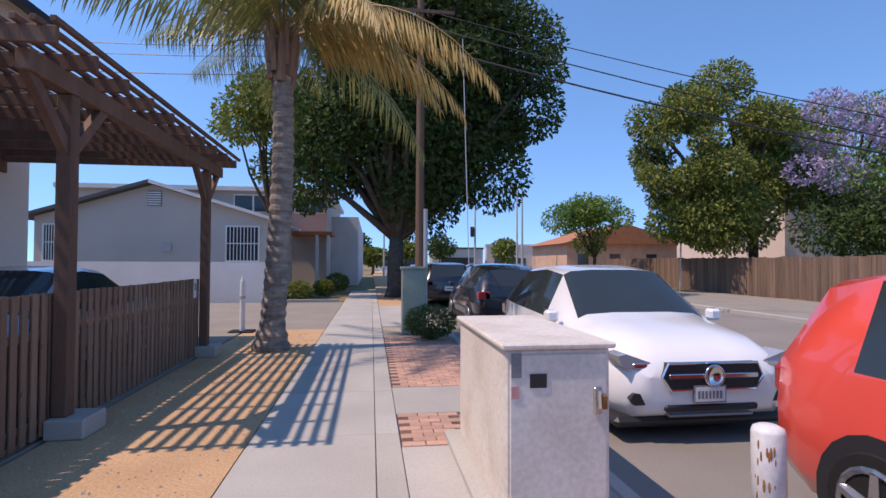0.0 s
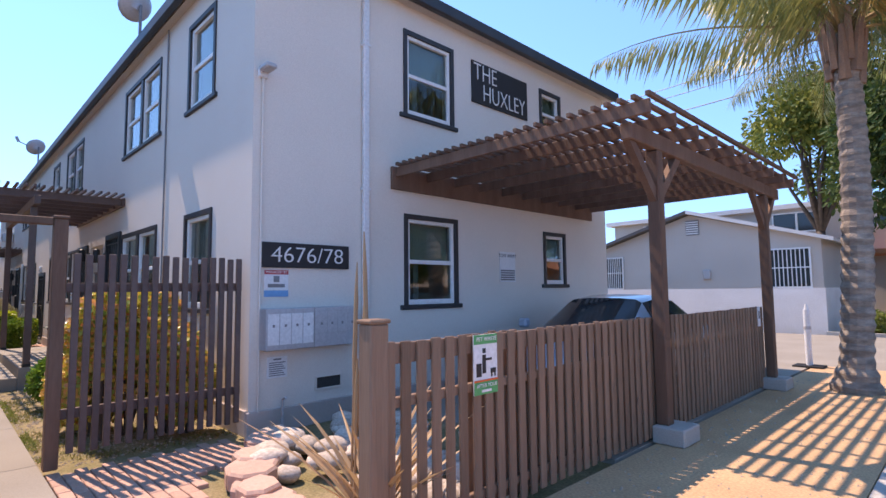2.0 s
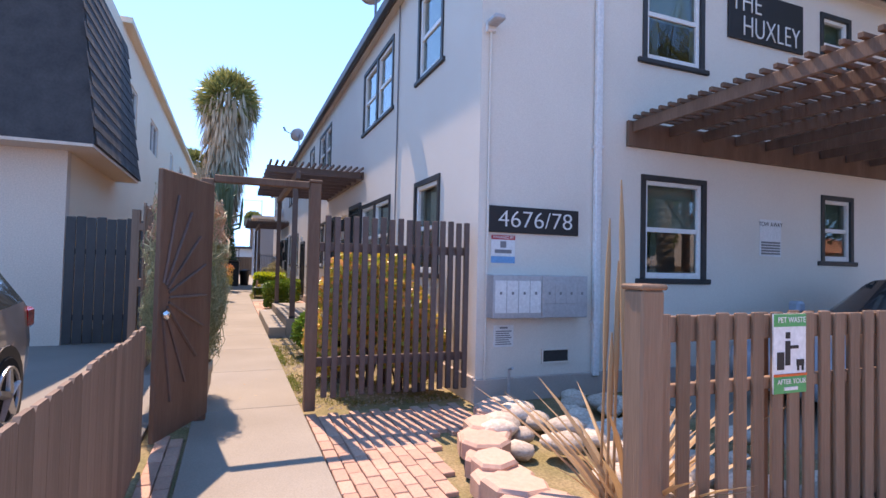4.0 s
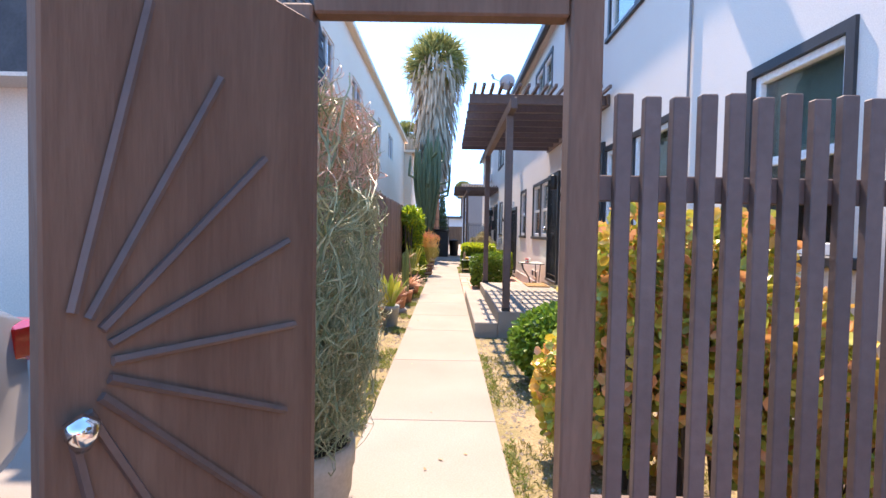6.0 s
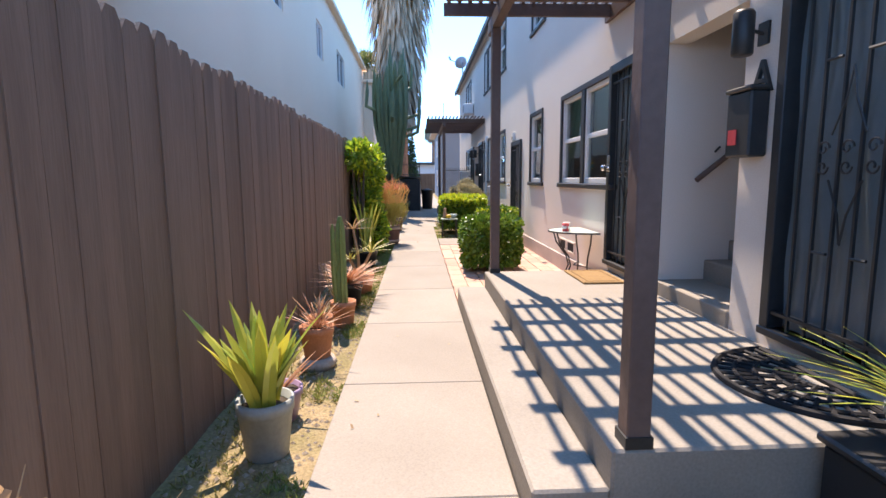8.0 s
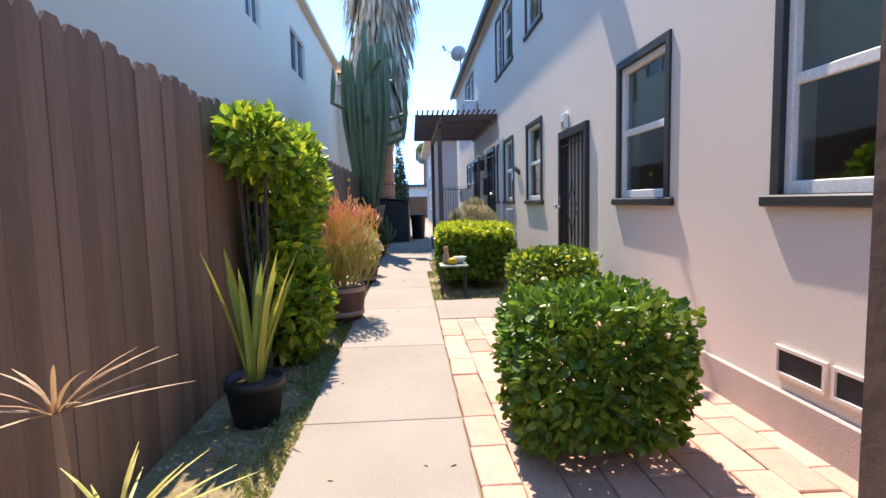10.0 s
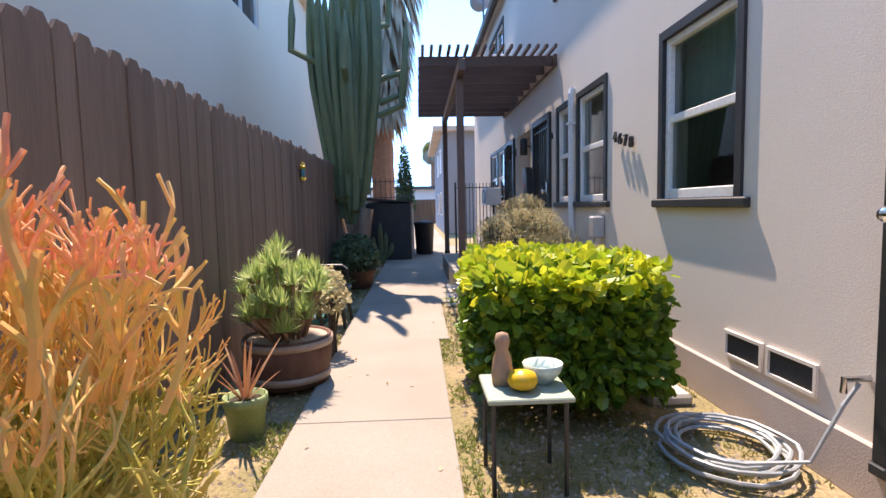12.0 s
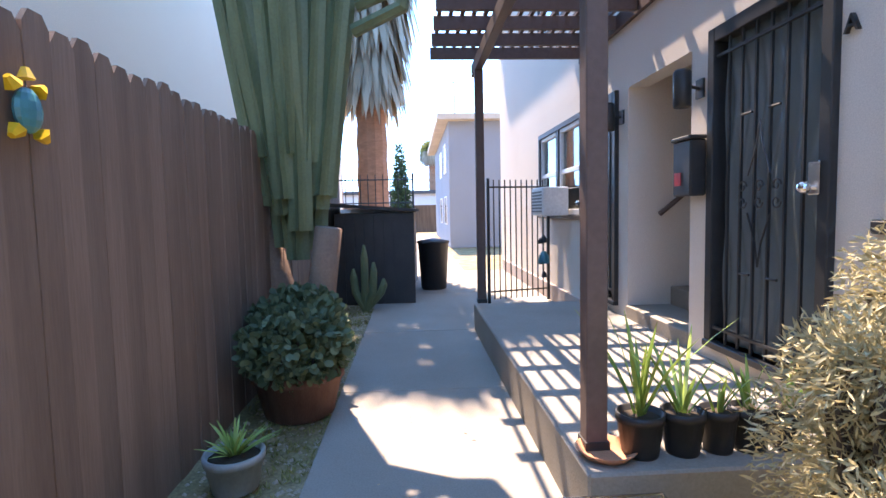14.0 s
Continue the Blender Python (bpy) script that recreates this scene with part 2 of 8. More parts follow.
SIGN_BLUE = surf("sign_blue", (0.10, 0.35, 0.60), 0.5, None, 0.15, 4, 40, 0)
SIGN_GREEN = surf("sign_green", (0.05, 0.35, 0.12), 0.5, None, 0.15, 4, 40, 0)
SIGN_GREY = surf("sign_grey", (0.20, 0.20, 0.21), 0.6, None, 0.15, 4, 40, 0)
DOORMAT = surf("coir_mat", (0.34, 0.215, 0.10), 0.98, (0.26, 0.16, 0.075), 0.6, 10, 200, 0.8)
RUBBER = surf("rubber_mat", (0.02, 0.02, 0.022), 0.8, None, 0.4, 10, 80, 0.3)
BOULDER = surf("river_stone", (0.62, 0.53, 0.45), 0.85, (0.38, 0.29, 0.23), 0.7, 5, 50, 0.3, vary=0.25)
FLAGSTONE = surf("flagstone", (0.60, 0.38, 0.30), 0.9, (0.50, 0.32, 0.25), 0.7, 5, 50, 0.3, vary=0.12)
HEDGE = leafy("hedge_leaf", (0.04, 0.115, 0.012), (0.19, 0.30, 0.025), 0.4, 0.22)
BUSH_LEAF = leafy("bush_leaf", (0.06, 0.16, 0.02), (0.22, 0.36, 0.05), 0.35)
JADE = leafy("jade_leaf", (0.66, 0.52, 0.07), (0.88, 0.40, 0.20), 0.3, 0.2)
JADE_GREEN = leafy("jade_green_leaf", (0.22, 0.33, 0.06), (0.64, 0.58, 0.10), 0.3, 0.2)
VINE = leafy("vine_leaf", (0.07, 0.17, 0.015), (0.30, 0.44, 0.04), 0.35, 0.45)
TREE_DARK = leafy("tree_leaf_dark", (0.025, 0.06, 0.015), (0.085, 0.135, 0.025), 0.75, 0.25)
TREE_MID = leafy("tree_leaf_mid", (0.06, 0.115, 0.02), (0.30, 0.31, 0.06), 0.65, 0.3)
TREE_LIGHT = leafy("tree_leaf_light", (0.09, 0.20, 0.03), (0.18, 0.31, 0.06), 0.45, 0.35)
JACARANDA = leafy("jacaranda_flower", (0.36, 0.29, 0.48), (0.55, 0.46, 0.64), 0.6, 0.3)
PALM_GREEN = leafy("palm_leaf", (0.15, 0.19, 0.06), (0.36, 0.34, 0.12), 0.45, 0.3)
PALM_DRY = leafy("palm_leaf_dry", (0.40, 0.26, 0.08), (0.62, 0.42, 0.13), 0.6, 0.3)
PALM_STEM = surf("palm_stem", (0.36, 0.24, 0.10), 0.6, None, 0.4, 4, 30, 0.2)
STICK = leafy("stick_green", (0.17, 0.22, 0.10), (0.52, 0.48, 0.27), 0.5, 0.1)
STICK_PALE = leafy("stick_pale", (0.34, 0.36, 0.17), (0.60, 0.50, 0.27), 0.5, 0.15)
STICK_YELLOW = leafy("stick_yellow", (0.40, 0.40, 0.08), (0.66, 0.52, 0.16), 0.5, 0.2)
STICK_BLUSH = leafy("stick_blush", (0.46, 0.40, 0.24), (0.80, 0.44, 0.33), 0.5, 0.2)
ALOE_ORANGE = leafy("aloe_orange", (0.50, 0.22, 0.12), (0.70, 0.42, 0.27), 0.5, 0.15)
STICK_FIRE = leafy("stick_fire", (0.66, 0.50, 0.16), (0.85, 0.48, 0.19), 0.5, 0.15)
STICK_TIP = leafy("stick_tip", (0.86, 0.34, 0.22), (0.86, 0.50, 0.24), 0.5, 0.15)
BLADE_YELLOW = leafy("blade_yellow", (0.20, 0.30, 0.06), (0.70, 0.62, 0.09), 0.4, 0.2)
BLADE_LIME = leafy("blade_lime", (0.30, 0.44, 0.13), (0.60, 0.66, 0.27), 0.4, 0.4)
BLADE_GREEN = leafy("blade_green", (0.16, 0.30, 0.07), (0.42, 0.52, 0.12), 0.4, 0.2)
ALOE_RED = leafy("aloe_red", (0.40, 0.16, 0.09), (0.50, 0.28, 0.14), 0.5, 0.15)
DRY_PLANT = leafy("dry_plant", (0.40, 0.24, 0.13), (0.52, 0.36, 0.20), 0.6, 0.2)
SILVER_BUSH = leafy("silver_bush", (0.36, 0.31, 0.16), (0.60, 0.52, 0.31), 0.6, 0.3)
CACTUS = surf("cactus_green", (0.115, 0.16, 0.085), 0.55, (0.17, 0.215, 0.11), 0.5, 4, 40, 0.3)
CACTUS_LIGHT = surf("young_cactus_green", (0.19, 0.25, 0.07), 0.55, (0.27, 0.32, 0.10), 0.5, 6, 40, 0.3)
CACTUS_BARK = surf("cactus_bark", (0.30, 0.18, 0.12), 0.9, (0.2, 0.13, 0.1), 0.6, 4, 40, 0.5)
SAGE = leafy("sage_leaf", (0.06, 0.10, 0.05), (0.15, 0.20, 0.10), 0.6, 0.25)
CYPRESS = leafy("cypress_leaf", (0.02, 0.05, 0.02), (0.05, 0.10, 0.035), 0.6, 0.2)
GRASS = leafy("grass_blade", (0.16, 0.17, 0.05), (0.34, 0.30, 0.11), 0.7, 0.3)
WEED = leafy("weed_blade", (0.13, 0.19, 0.04), (0.34, 0.36, 0.10), 0.7, 0.3)
PEBBLE = surf("pebbles", (0.44, 0.35, 0.26), 0.9, (0.26, 0.22, 0.18), 0.6, 20, 60, 0.3)
ROOF_TILE = surf("roof_grey", (0.10, 0.10, 0.105), 0.9, None, 0.4, 2, 30, 0.4)
TILE_ROOF = surf("red_tile_roof", (0.50, 0.20, 0.10), 0.85, (0.38, 0.15, 0.08), 0.6, 3, 20, 0.5)
HOSE = surf("hose_grey", (0.33, 0.36, 0.38), 0.45, None, 0.3, 10, 40, 0)
ORANGE = surf("orange_plastic", (0.75, 0.12, 0.02), 0.5, None, 0.1, 4, 40, 0)
YELLOW = surf("yellow_plastic", (0.70, 0.42, 0.02), 0.35, None, 0.1, 4, 40, 0)
GLASS = glassy("window_glass")
TABLE_GLASS = surf("frosted_glass_top", (0.55, 0.66, 0.60), 0.25, None, 0.2, 6, 60, 0.05)


# ---- builders ----
def part(name, bm, material, parent=None, label=""):
    """One bmesh as one mesh object under a thing or a part."""
    me = bpy.data.meshes.new(name)
    bm.to_mesh(me)
    bm.free()
    me.materials.append(material)
    ob = new(name, me)
    if parent:
        ob.parent = parent
    if label:
        ob["label"] = label
    return ob


def piece(name, me, loc, parent, rot=0.0):
    """One more object on a shared mesh."""
    ob = new(name, me)
    ob.parent = parent
    ob.location = loc
    ob.rotation_euler = (0, 0, rot)
    return ob


def mesh_of(name, bm, material):
    me = bpy.data.meshes.new(name)
    bm.to_mesh(me)
    bm.free()
    me.materials.append(material)
    return me


def thing(name, label, category, group="", kind="", at=(0, 0, 0), rz=0.0):
    ob = new(name)
    ob.location = at
    ob.rotation_euler = (0, 0, radians(rz))
    ob.empty_display_size = 0.1
    return tagged(ob, label, category, group, kind)


def structure(name, bm, material, label="", category=""):
    return tagged(part(name, bm, material), label, category, "", "structure")


def box(bm, x0, x1, y0, y1, z0, z1, bevel=0.0):
    x0, x1, y0, y1, z0, z1 = min(x0, x1), max(x0, x1), min(y0, y1), max(y0, y1), min(z0, z1), max(z0, z1)
    v = [bm.verts.new((x, y, z)) for x in (x0, x1) for y in (y0, y1) for z in (z0, z1)]
    fs = [bm.faces.new([v[i] for i in q]) for q in ((0, 1, 3, 2), (4, 6, 7, 5), (0, 4, 5, 1), (2, 3, 7, 6), (0, 2, 6, 4), (1, 5, 7, 3))]
    if bevel:
        bmesh.ops.bevel(bm, geom=list({e for f in fs for e in f.edges}), offset=bevel, segments=1, affect="EDGES", clamp_overlap=True)
    return bm


def B(*a, **k):
    return box(bmesh.new(), *a, **k)


def tube(bm, pts, radii, seg=8, cap=True):
    """A round rod along points; radii: one number or one for each point."""
    pts = [Vector(p) for p in pts]
    if isinstance(radii, (int, float)):
        radii = [radii] * len(pts)
    rings = []
    up = None
    for i, p in enumerate(pts):
        d = (pts[min(i + 1, len(pts) - 1)] - pts[max(i - 1, 0)])
        d = d.normalized() if d.length > 1e-9 else Vector((0, 0, 1))
        if up is None:
            up = d.orthogonal().normalized()
        up = (up - d * up.dot(d))
        up = up.normalized() if up.length > 1e-6 else d.orthogonal().normalized()
        w = d.cross(up)
        rings.append([bm.verts.new(p + (up * math.cos(2 * math.pi * k / seg) + w * math.sin(2 * math.pi * k / seg)) * radii[i]) for k in range(seg)])
    for a, b in zip(rings, rings[1:]):
        for k in range(seg):
            bm.faces.new((a[k], a[(k + 1) % seg], b[(k + 1) % seg], b[k]))
    if cap and seg > 2:
        bm.faces.new(rings[0][::-1])
        bm.faces.new(rings[-1])
    return bm


def lathe(bm, profile, centre=(0, 0, 0), seg=20):
    """A turned shape from (radius, height) pairs."""
    cx, cy, cz = centre
    rings = []
    for r, z in profile:
        rings.append([bm.verts.new((cx + r * math.cos(2 * math.pi * k / seg), cy + r * math.sin(2 * math.pi * k / seg), cz + z)) for k in range(seg)])
    for a, b in zip(rings, rings[1:]):
        for k in range(seg):
            bm.faces.new((a[k], a[(k + 1) % seg], b[(k + 1) % seg], b[k]))
    bm.faces.new(rings[0][::-1])
    bm.faces.new(rings[-1])
    for f in bm.faces:
        f.smooth = True
    return bm


def prism(bm, outline, axis, a0, a1):
    """An outline of (u, v) pulled along one axis: 'x' takes (y, z), 'y' takes (x, z), 'z' takes (x, y)."""
    put = {"x": lambda u, v, a: (a, u, v), "y": lambda u, v, a: (u, a, v), "z": lambda u, v, a: (u, v, a)}[axis]
    r0 = [bm.verts.new(put(u, v, a0)) for u, v in outline]
    r1 = [bm.verts.new(put(u, v, a1)) for u, v in outline]
    n = len(outline)
    bm.faces.new(r0[::-1])
    bm.faces.new(r1)
    for k in range(n):
        bm.faces.new((r0[k], r0[(k + 1) % n], r1[(k + 1) % n], r1[k]))
    bmesh.ops.recalc_face_normals(bm, faces=bm.faces)
    return bm


def wall(name, axis, u0, u1, z0, z1, a0, a1, holes, material, label):
    """A wall with thickness and openings right through it. axis 'x': it stands at x from a0 to a1 and runs along y."""
    us = sorted({u0, u1, *[h[0] for h in holes], *[h[1] for h in holes]})
    zs = sorted({z0, z1, *[h[2] for h in holes], *[h[3] for h in holes]})
    grid = {}
    cells = set()
    for i in range(len(us) - 1):
        for j in range(len(zs) - 1):
            um, zm = (us[i] + us[i + 1]) / 2, (zs[j] + zs[j + 1]) / 2
            if not any(h[0] < um < h[1] and h[2] < zm < h[3] for h in holes):
                cells.add((i, j))
    bm = bmesh.new()

    def vert(i, j, s):
        if (i, j, s) not in grid:
            a = a1 if s else a0
            grid[i, j, s] = bm.verts.new((a, us[i], zs[j]) if axis == "x" else (us[i], a, zs[j]))
        return grid[i, j, s]
    for i, j in cells:
        for s in (0, 1):
            bm.faces.new([vert(i, j, s), vert(i + 1, j, s), vert(i + 1, j + 1, s), vert(i, j + 1, s)])
        for (di, dj), (p, q) in {(-1, 0): ((0, 0), (0, 1)), (1, 0): ((1, 0), (1, 1)), (0, -1): ((0, 0), (1, 0)), (0, 1): ((0, 1), (1, 1))}.items():
            if (i + di, j + dj) not in cells:
                bm.faces.new([vert(i + p[0], j + p[1], 0), vert(i + q[0], j + q[1], 0), vert(i + q[0], j + q[1], 1), vert(i + p[0], j + p[1], 1)])
    bmesh.ops.recalc_face_normals(bm, faces=bm.faces)
    return structure(name, bm, material, label, "wall")


def rng_unit(r):
    while True:
        v = Vector((r.uniform(-1, 1), r.uniform(-1, 1), r.uniform(-1, 1)))
        if 0.01 < v.length < 1:
            return v.normalized()


def add_leaf(verts, faces, p, d, n, length, width, fold=0.0):
    """A pointed leaf with a midrib, from p along d, facing n."""
    s = d.cross(n)
    s = s.normalized() * width * 0.5 if s.length > 1e-6 else d.orthogonal().normalized() * width * 0.5
    k = len(verts)
    if width > 0.55 * length:      # broad, blunt leaf
        a, c = p + d * length * 0.28, p + d * length * 0.74
        verts += [p, a + s * 0.92 + n * fold, c + s * 0.86 + n * fold, p + d * length, c - s * 0.86 + n * fold, a - s * 0.92 + n * fold]
        faces += [(k, k + 1, k + 2, k + 3), (k, k + 3, k + 4, k + 5)]
        return
    if width > 0.3 * length:       # pointed oval leaf
        a, c, t = p + d * length * 0.26, p + d * length * 0.6, p + d * length - n * fold * 2
        verts += [p, a + s * 0.86 + n * fold, c + s * 0.88 + n * fold, t, c - s * 0.88 + n * fold, a - s * 0.86 + n * fold]
        faces += [(k, k + 1, k + 2, k + 3), (k, k + 3, k + 4, k + 5)]
        return
    m = p + d * length * 0.5
    verts += [p, m + s + n * fold, p + d * length, m - s + n * fold]
    faces += [(k, k + 1, k + 2), (k, k + 2, k + 3)]


def leaf_mesh(name, verts, faces, material, parent, label=""):
    me = bpy.data.meshes.new(name)
    me.from_pydata([tuple(v) for v in verts], [], faces)
    me.materials.append(material)
    ob = new(name, me)
    ob.parent = parent
    if label:
        ob["label"] = label
    return ob


def crown_leaves(r, blobs, count, length, width, shell=0.55, droop=0.2, square=False):
    """Leaves spread through ellipsoids (centre, radii), denser towards their outside."""
    verts, faces = [], []
    total = sum(b[1][0] * b[1][1] + b[1][1] * b[1][2] + b[1][0] * b[1][2] for b in blobs)
    for c, rad in blobs:
        c = Vector(c)
        n = int(count * (rad[0] * rad[1] + rad[1] * rad[2] + rad[0] * rad[2]) / total)
        for _ in range(n):
            u = rng_unit(r)
            if square:
                mx = max(abs(u.x), abs(u.y), abs(u.z))
                u = u * (0.25 + 0.75 / mx * 0.82)
            f = 1 - (1 - shell) * r.random() ** 1.6
            f *= 1 + 0.13 * noise.noise(c + u * 2.3)
            p = c + Vector((u.x * rad[0], u.y * rad[1], u.z * rad[2])) * f
            d = (u * 0.9 + rng_unit(r) * 0.9 + Vector((0, 0, -droop))).normalized()
            nn = (u + rng_unit(r) * 0.8).normalized()
            s = r.uniform(0.7, 1.25)
            add_leaf(verts, faces, p, d, nn, length * s, width * s, 0.12 * width)
    return verts, faces


# ---- ground and paving ----
SY, FX = 3.67, -4.28          # the side wall's and the front wall's outer faces
structure("ground", B(-600, 600, -600, 900, -0.6, -0.17), DIRT, "dry brown ground reaching far off", "ground")
structure("road", B(3.55, 13.6, -120, 300, -0.5, -0.13), ASPHALT, "grey worn asphalt street", "road")
structure("yard_ground", B(-60, 0.78, -14, 13.6, -0.5, -0.045), DIRT, "dry dirt with sparse grass beside the path", "ground")
structure("sand_strip", B(-0.9, 0.774, 2.2, 13.6, -0.3, 0.0), SAND, "bare sandy dirt along the pavement", "ground")
structure("driveway_pavement", B(-12, 0.77, 13.6, 21.6, -0.3, -0.004), CONCRETE, "sun-bleached concrete driveway", "driveway")
structure("driveway_apron", B(2.06, 3.4, 14.1, 20, -0.3, -0.02), SIDEWALK, "concrete driveway apron", "driveway")
structure("parking_pavement", B(-4.2, -0.95, 5.6, 13.59, -0.3, 0.004), CONCRETE, "concrete parking place under the pergola", "driveway")
structure("parkway_base", B(2.05, 3.4, -60, 14.1, -0.4, -0.035), MORTAR, "sandy bed of the brick parkway", "ground")
structure("far_verge", B(2.06, 3.4, 20, 90, -0.4, -0.02), SAND, "bare verge beside the street", "ground")
structure("kerb", B(3.4, 3.55, -60, 120, -0.45, 0.005, bevel=0.02), SIDEWALK, "grey concrete kerb", "kerb")
structure("kerb_opposite", B(13.6, 13.75, -60, 26, -0.45, 0.0, bevel=0.02), SIDEWALK, "grey concrete kerb", "kerb")
structure("pavement_opposite", B(13.75, 19.5, -60, 27, -0.45, -0.012), CONCRETE, "pale concrete pavement across the street", "pavement")
structure("neighbour_drive", B(-9.6, 0.775, -13, 0.55, -0.3, 0.0), ASPHALT, "worn asphalt driveway of the neighbour", "driveway")


def slabs(name, label, material, rects, top):
    """Paving of separate slabs with open joints."""
    root = thing(name, label, "pavement", kind="structure")
    for x0, x1, y0, y1 in rects:
        part("slab", B(x0 + 0.003, x1 - 0.003, y0 + 0.003, y1 - 0.003, top - 0.12, top, bevel=0.005), material, root)
    return root


walk_x = [0.76, -0.72, -2.3, -4.62, -6.5, -8.35, -10.1, -11.45, -13.0, -14.6, -16.4, -18.1, -19.9, -21.5, -23.55]
slabs("path", "sunlit beige concrete garden path", CONCRETE, [(b, a, 0.89, 1.87) for a, b in zip(walk_x, walk_x[1:])], 0.0)
slabs("back_path", "beige concrete paving along the back", CONCRETE, [(b, a, 0.86, y1) for a, b, y1 in ((-23.55, -25.6, 1.98), (-25.6, -27.6, 2.28), (-27.6, -29.7, 2.28), (-29.7, -32.6, 3.66))] + [(-36, -32.6, 0.2, 3.66), (-44, -36, -1, 2.7), (-56, -44, -1.5, 2.7)], -0.02)
slabs("door_path", "concrete slab leading to a door", CONCRETE, [(-20.35, -19.2, 1.88, 3.6)], 0.0)
slabs("pavement", "grey concrete street pavement", SIDEWALK, [(x0, x1, y, y + 1.55) for y in (-6.2, -4.65, -3.1, -1.55, 0.0, 1.55, 3.1, 4.65, 6.2, 7.75, 9.3, 10.85, 12.4, 13.95, 15.5, 17.05, 18.6, 20.15, 21.7, 23.25, 24.8, 26.35, 27.9) for x0, x1 in ((0.78, 1.84), (1.84, 2.05))], 0.0)
slabs("parkway_slab", "concrete strip across the brick parkway", SIDEWALK, [(2.05, 3.4, 6.8, 7.9), (2.05, 3.4, 4.2, 5.85)], 0.0)

# ---- the apartment building ----
SINGLE = [(-6.42, -5.5), (-18.38, -17.42), (-22.5, -21.5), (-24.72, -23.8), (-25.66, -25.03)]
DOUBLE = [(-9.95, -7.83), (-16.1, -14.02), (-32.3, -30.15)]
LOW_Z, UP_Z = (1.33, 2.6), (4.17, 5.4)
DOORS = [(-11.1, -10.02, 0.47, 2.69), (-13.98, -12.94, 0.46, 2.62), (-20.4, -19.3, 0.18, 2.2), (-27.14, -26.06, 0.44, 2.62), (-30.0, -28.93, 0.42, 2.6)]
STAIRS = [(-12.7, -11.52, 0.34, 2.6), (-28.66, -27.46, 0.3, 2.62)]
side_holes = [(a, b, *z) for a, b in SINGLE + DOUBLE for z in (LOW_Z, UP_Z)] + DOORS + STAIRS
wall("wall_side", "y", -36.1, FX - 0.2, 0.0, 5.8, SY, SY + 0.2, side_holes, STUCCO, "pale grey stucco wall with black trimmed windows")
FRONT = [(5.98, 6.97, 1.33, 2.6), (9.41, 10.05, 1.63, 2.58), (5.98, 6.92, 4.13, 5.37), (9.39, 10.0, 4.55, 5.37)]
wall("wall_front", "x", SY, 11.75, 0.0, 5.8, FX - 0.2, FX, FRONT, STUCCO, "shaded pale grey stucco front wall")
structure("wall_back", B(-36.1, FX - 0.2, 11.55, 11.75, 0, 5.8), STUCCO, "plain stucco back wall", "wall")
structure("wall_end", B(-36.3, -36.1, SY, 11.75, 0, 5.8), STUCCO, "plain stucco end wall", "wall")
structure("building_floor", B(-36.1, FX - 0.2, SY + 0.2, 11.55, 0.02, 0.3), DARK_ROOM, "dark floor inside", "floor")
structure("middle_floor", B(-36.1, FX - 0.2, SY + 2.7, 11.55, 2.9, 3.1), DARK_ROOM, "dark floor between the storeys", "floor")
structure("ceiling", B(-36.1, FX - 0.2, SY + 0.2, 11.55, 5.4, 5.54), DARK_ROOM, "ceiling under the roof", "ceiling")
structure("partition", B(-36.1, FX - 0.2, SY + 2.6, SY + 2.7, 0.3, 5.4), INNER, "inner wall", "wall")
# the plinth along the walls
structure("plinth_front", B(FX - 0.002, FX + 0.035, SY - 0.03, 11.75, -0.05, 0.22, bevel=0.01), STUCCO_BASE, "brown stucco plinth", "plinth")
for a, b in ((-9.85, -4.285), (-19.2, -14.0), (-25.5, -20.36), (-36, -29.75)):
    structure("plinth_side", B(a, b, SY - 0.03, SY + 0.002, -0.05, 0.24, bevel=0.01), STUCCO_BASE, "brown stucco plinth", "plinth")
# roof with a black gutter all round
bm = bmesh.new()
x0, x1, y0, y1, z = -36.6, FX + 0.16, SY - 0.14, 12.1, 5.92
p = [bm.verts.new(c) for c in ((x0, y0, z), (x1, y0, z), (x1, y1, z), (x0, y1, z), (x0 + 4.2, 7.9, 7.2), (x1 - 4.2, 7.9, 7.2))]
for q in ((0, 1, 5, 4), (1, 2, 5), (2, 3, 4, 5), (3, 0, 4), (3, 2, 1, 0)):
    bm.faces.new([p[i] for i in q])
structure("roof", bm, ROOF_TILE, "low dark hipped roof", "roof")
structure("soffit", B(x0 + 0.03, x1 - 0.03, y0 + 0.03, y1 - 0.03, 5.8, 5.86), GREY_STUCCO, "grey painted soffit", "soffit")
structure("gutter_side", B(x0, x1 + 0.08, y0 - 0.1, y0, 5.77, 5.97, bevel=0.02), BLACK_TRIM, "black roof gutter", "gutter")
structure("gutter_front", B(x1, x1 + 0.1, y0, y1, 5.77, 5.97, bevel=0.02), BLACK_TRIM, "black roof gutter", "gutter")


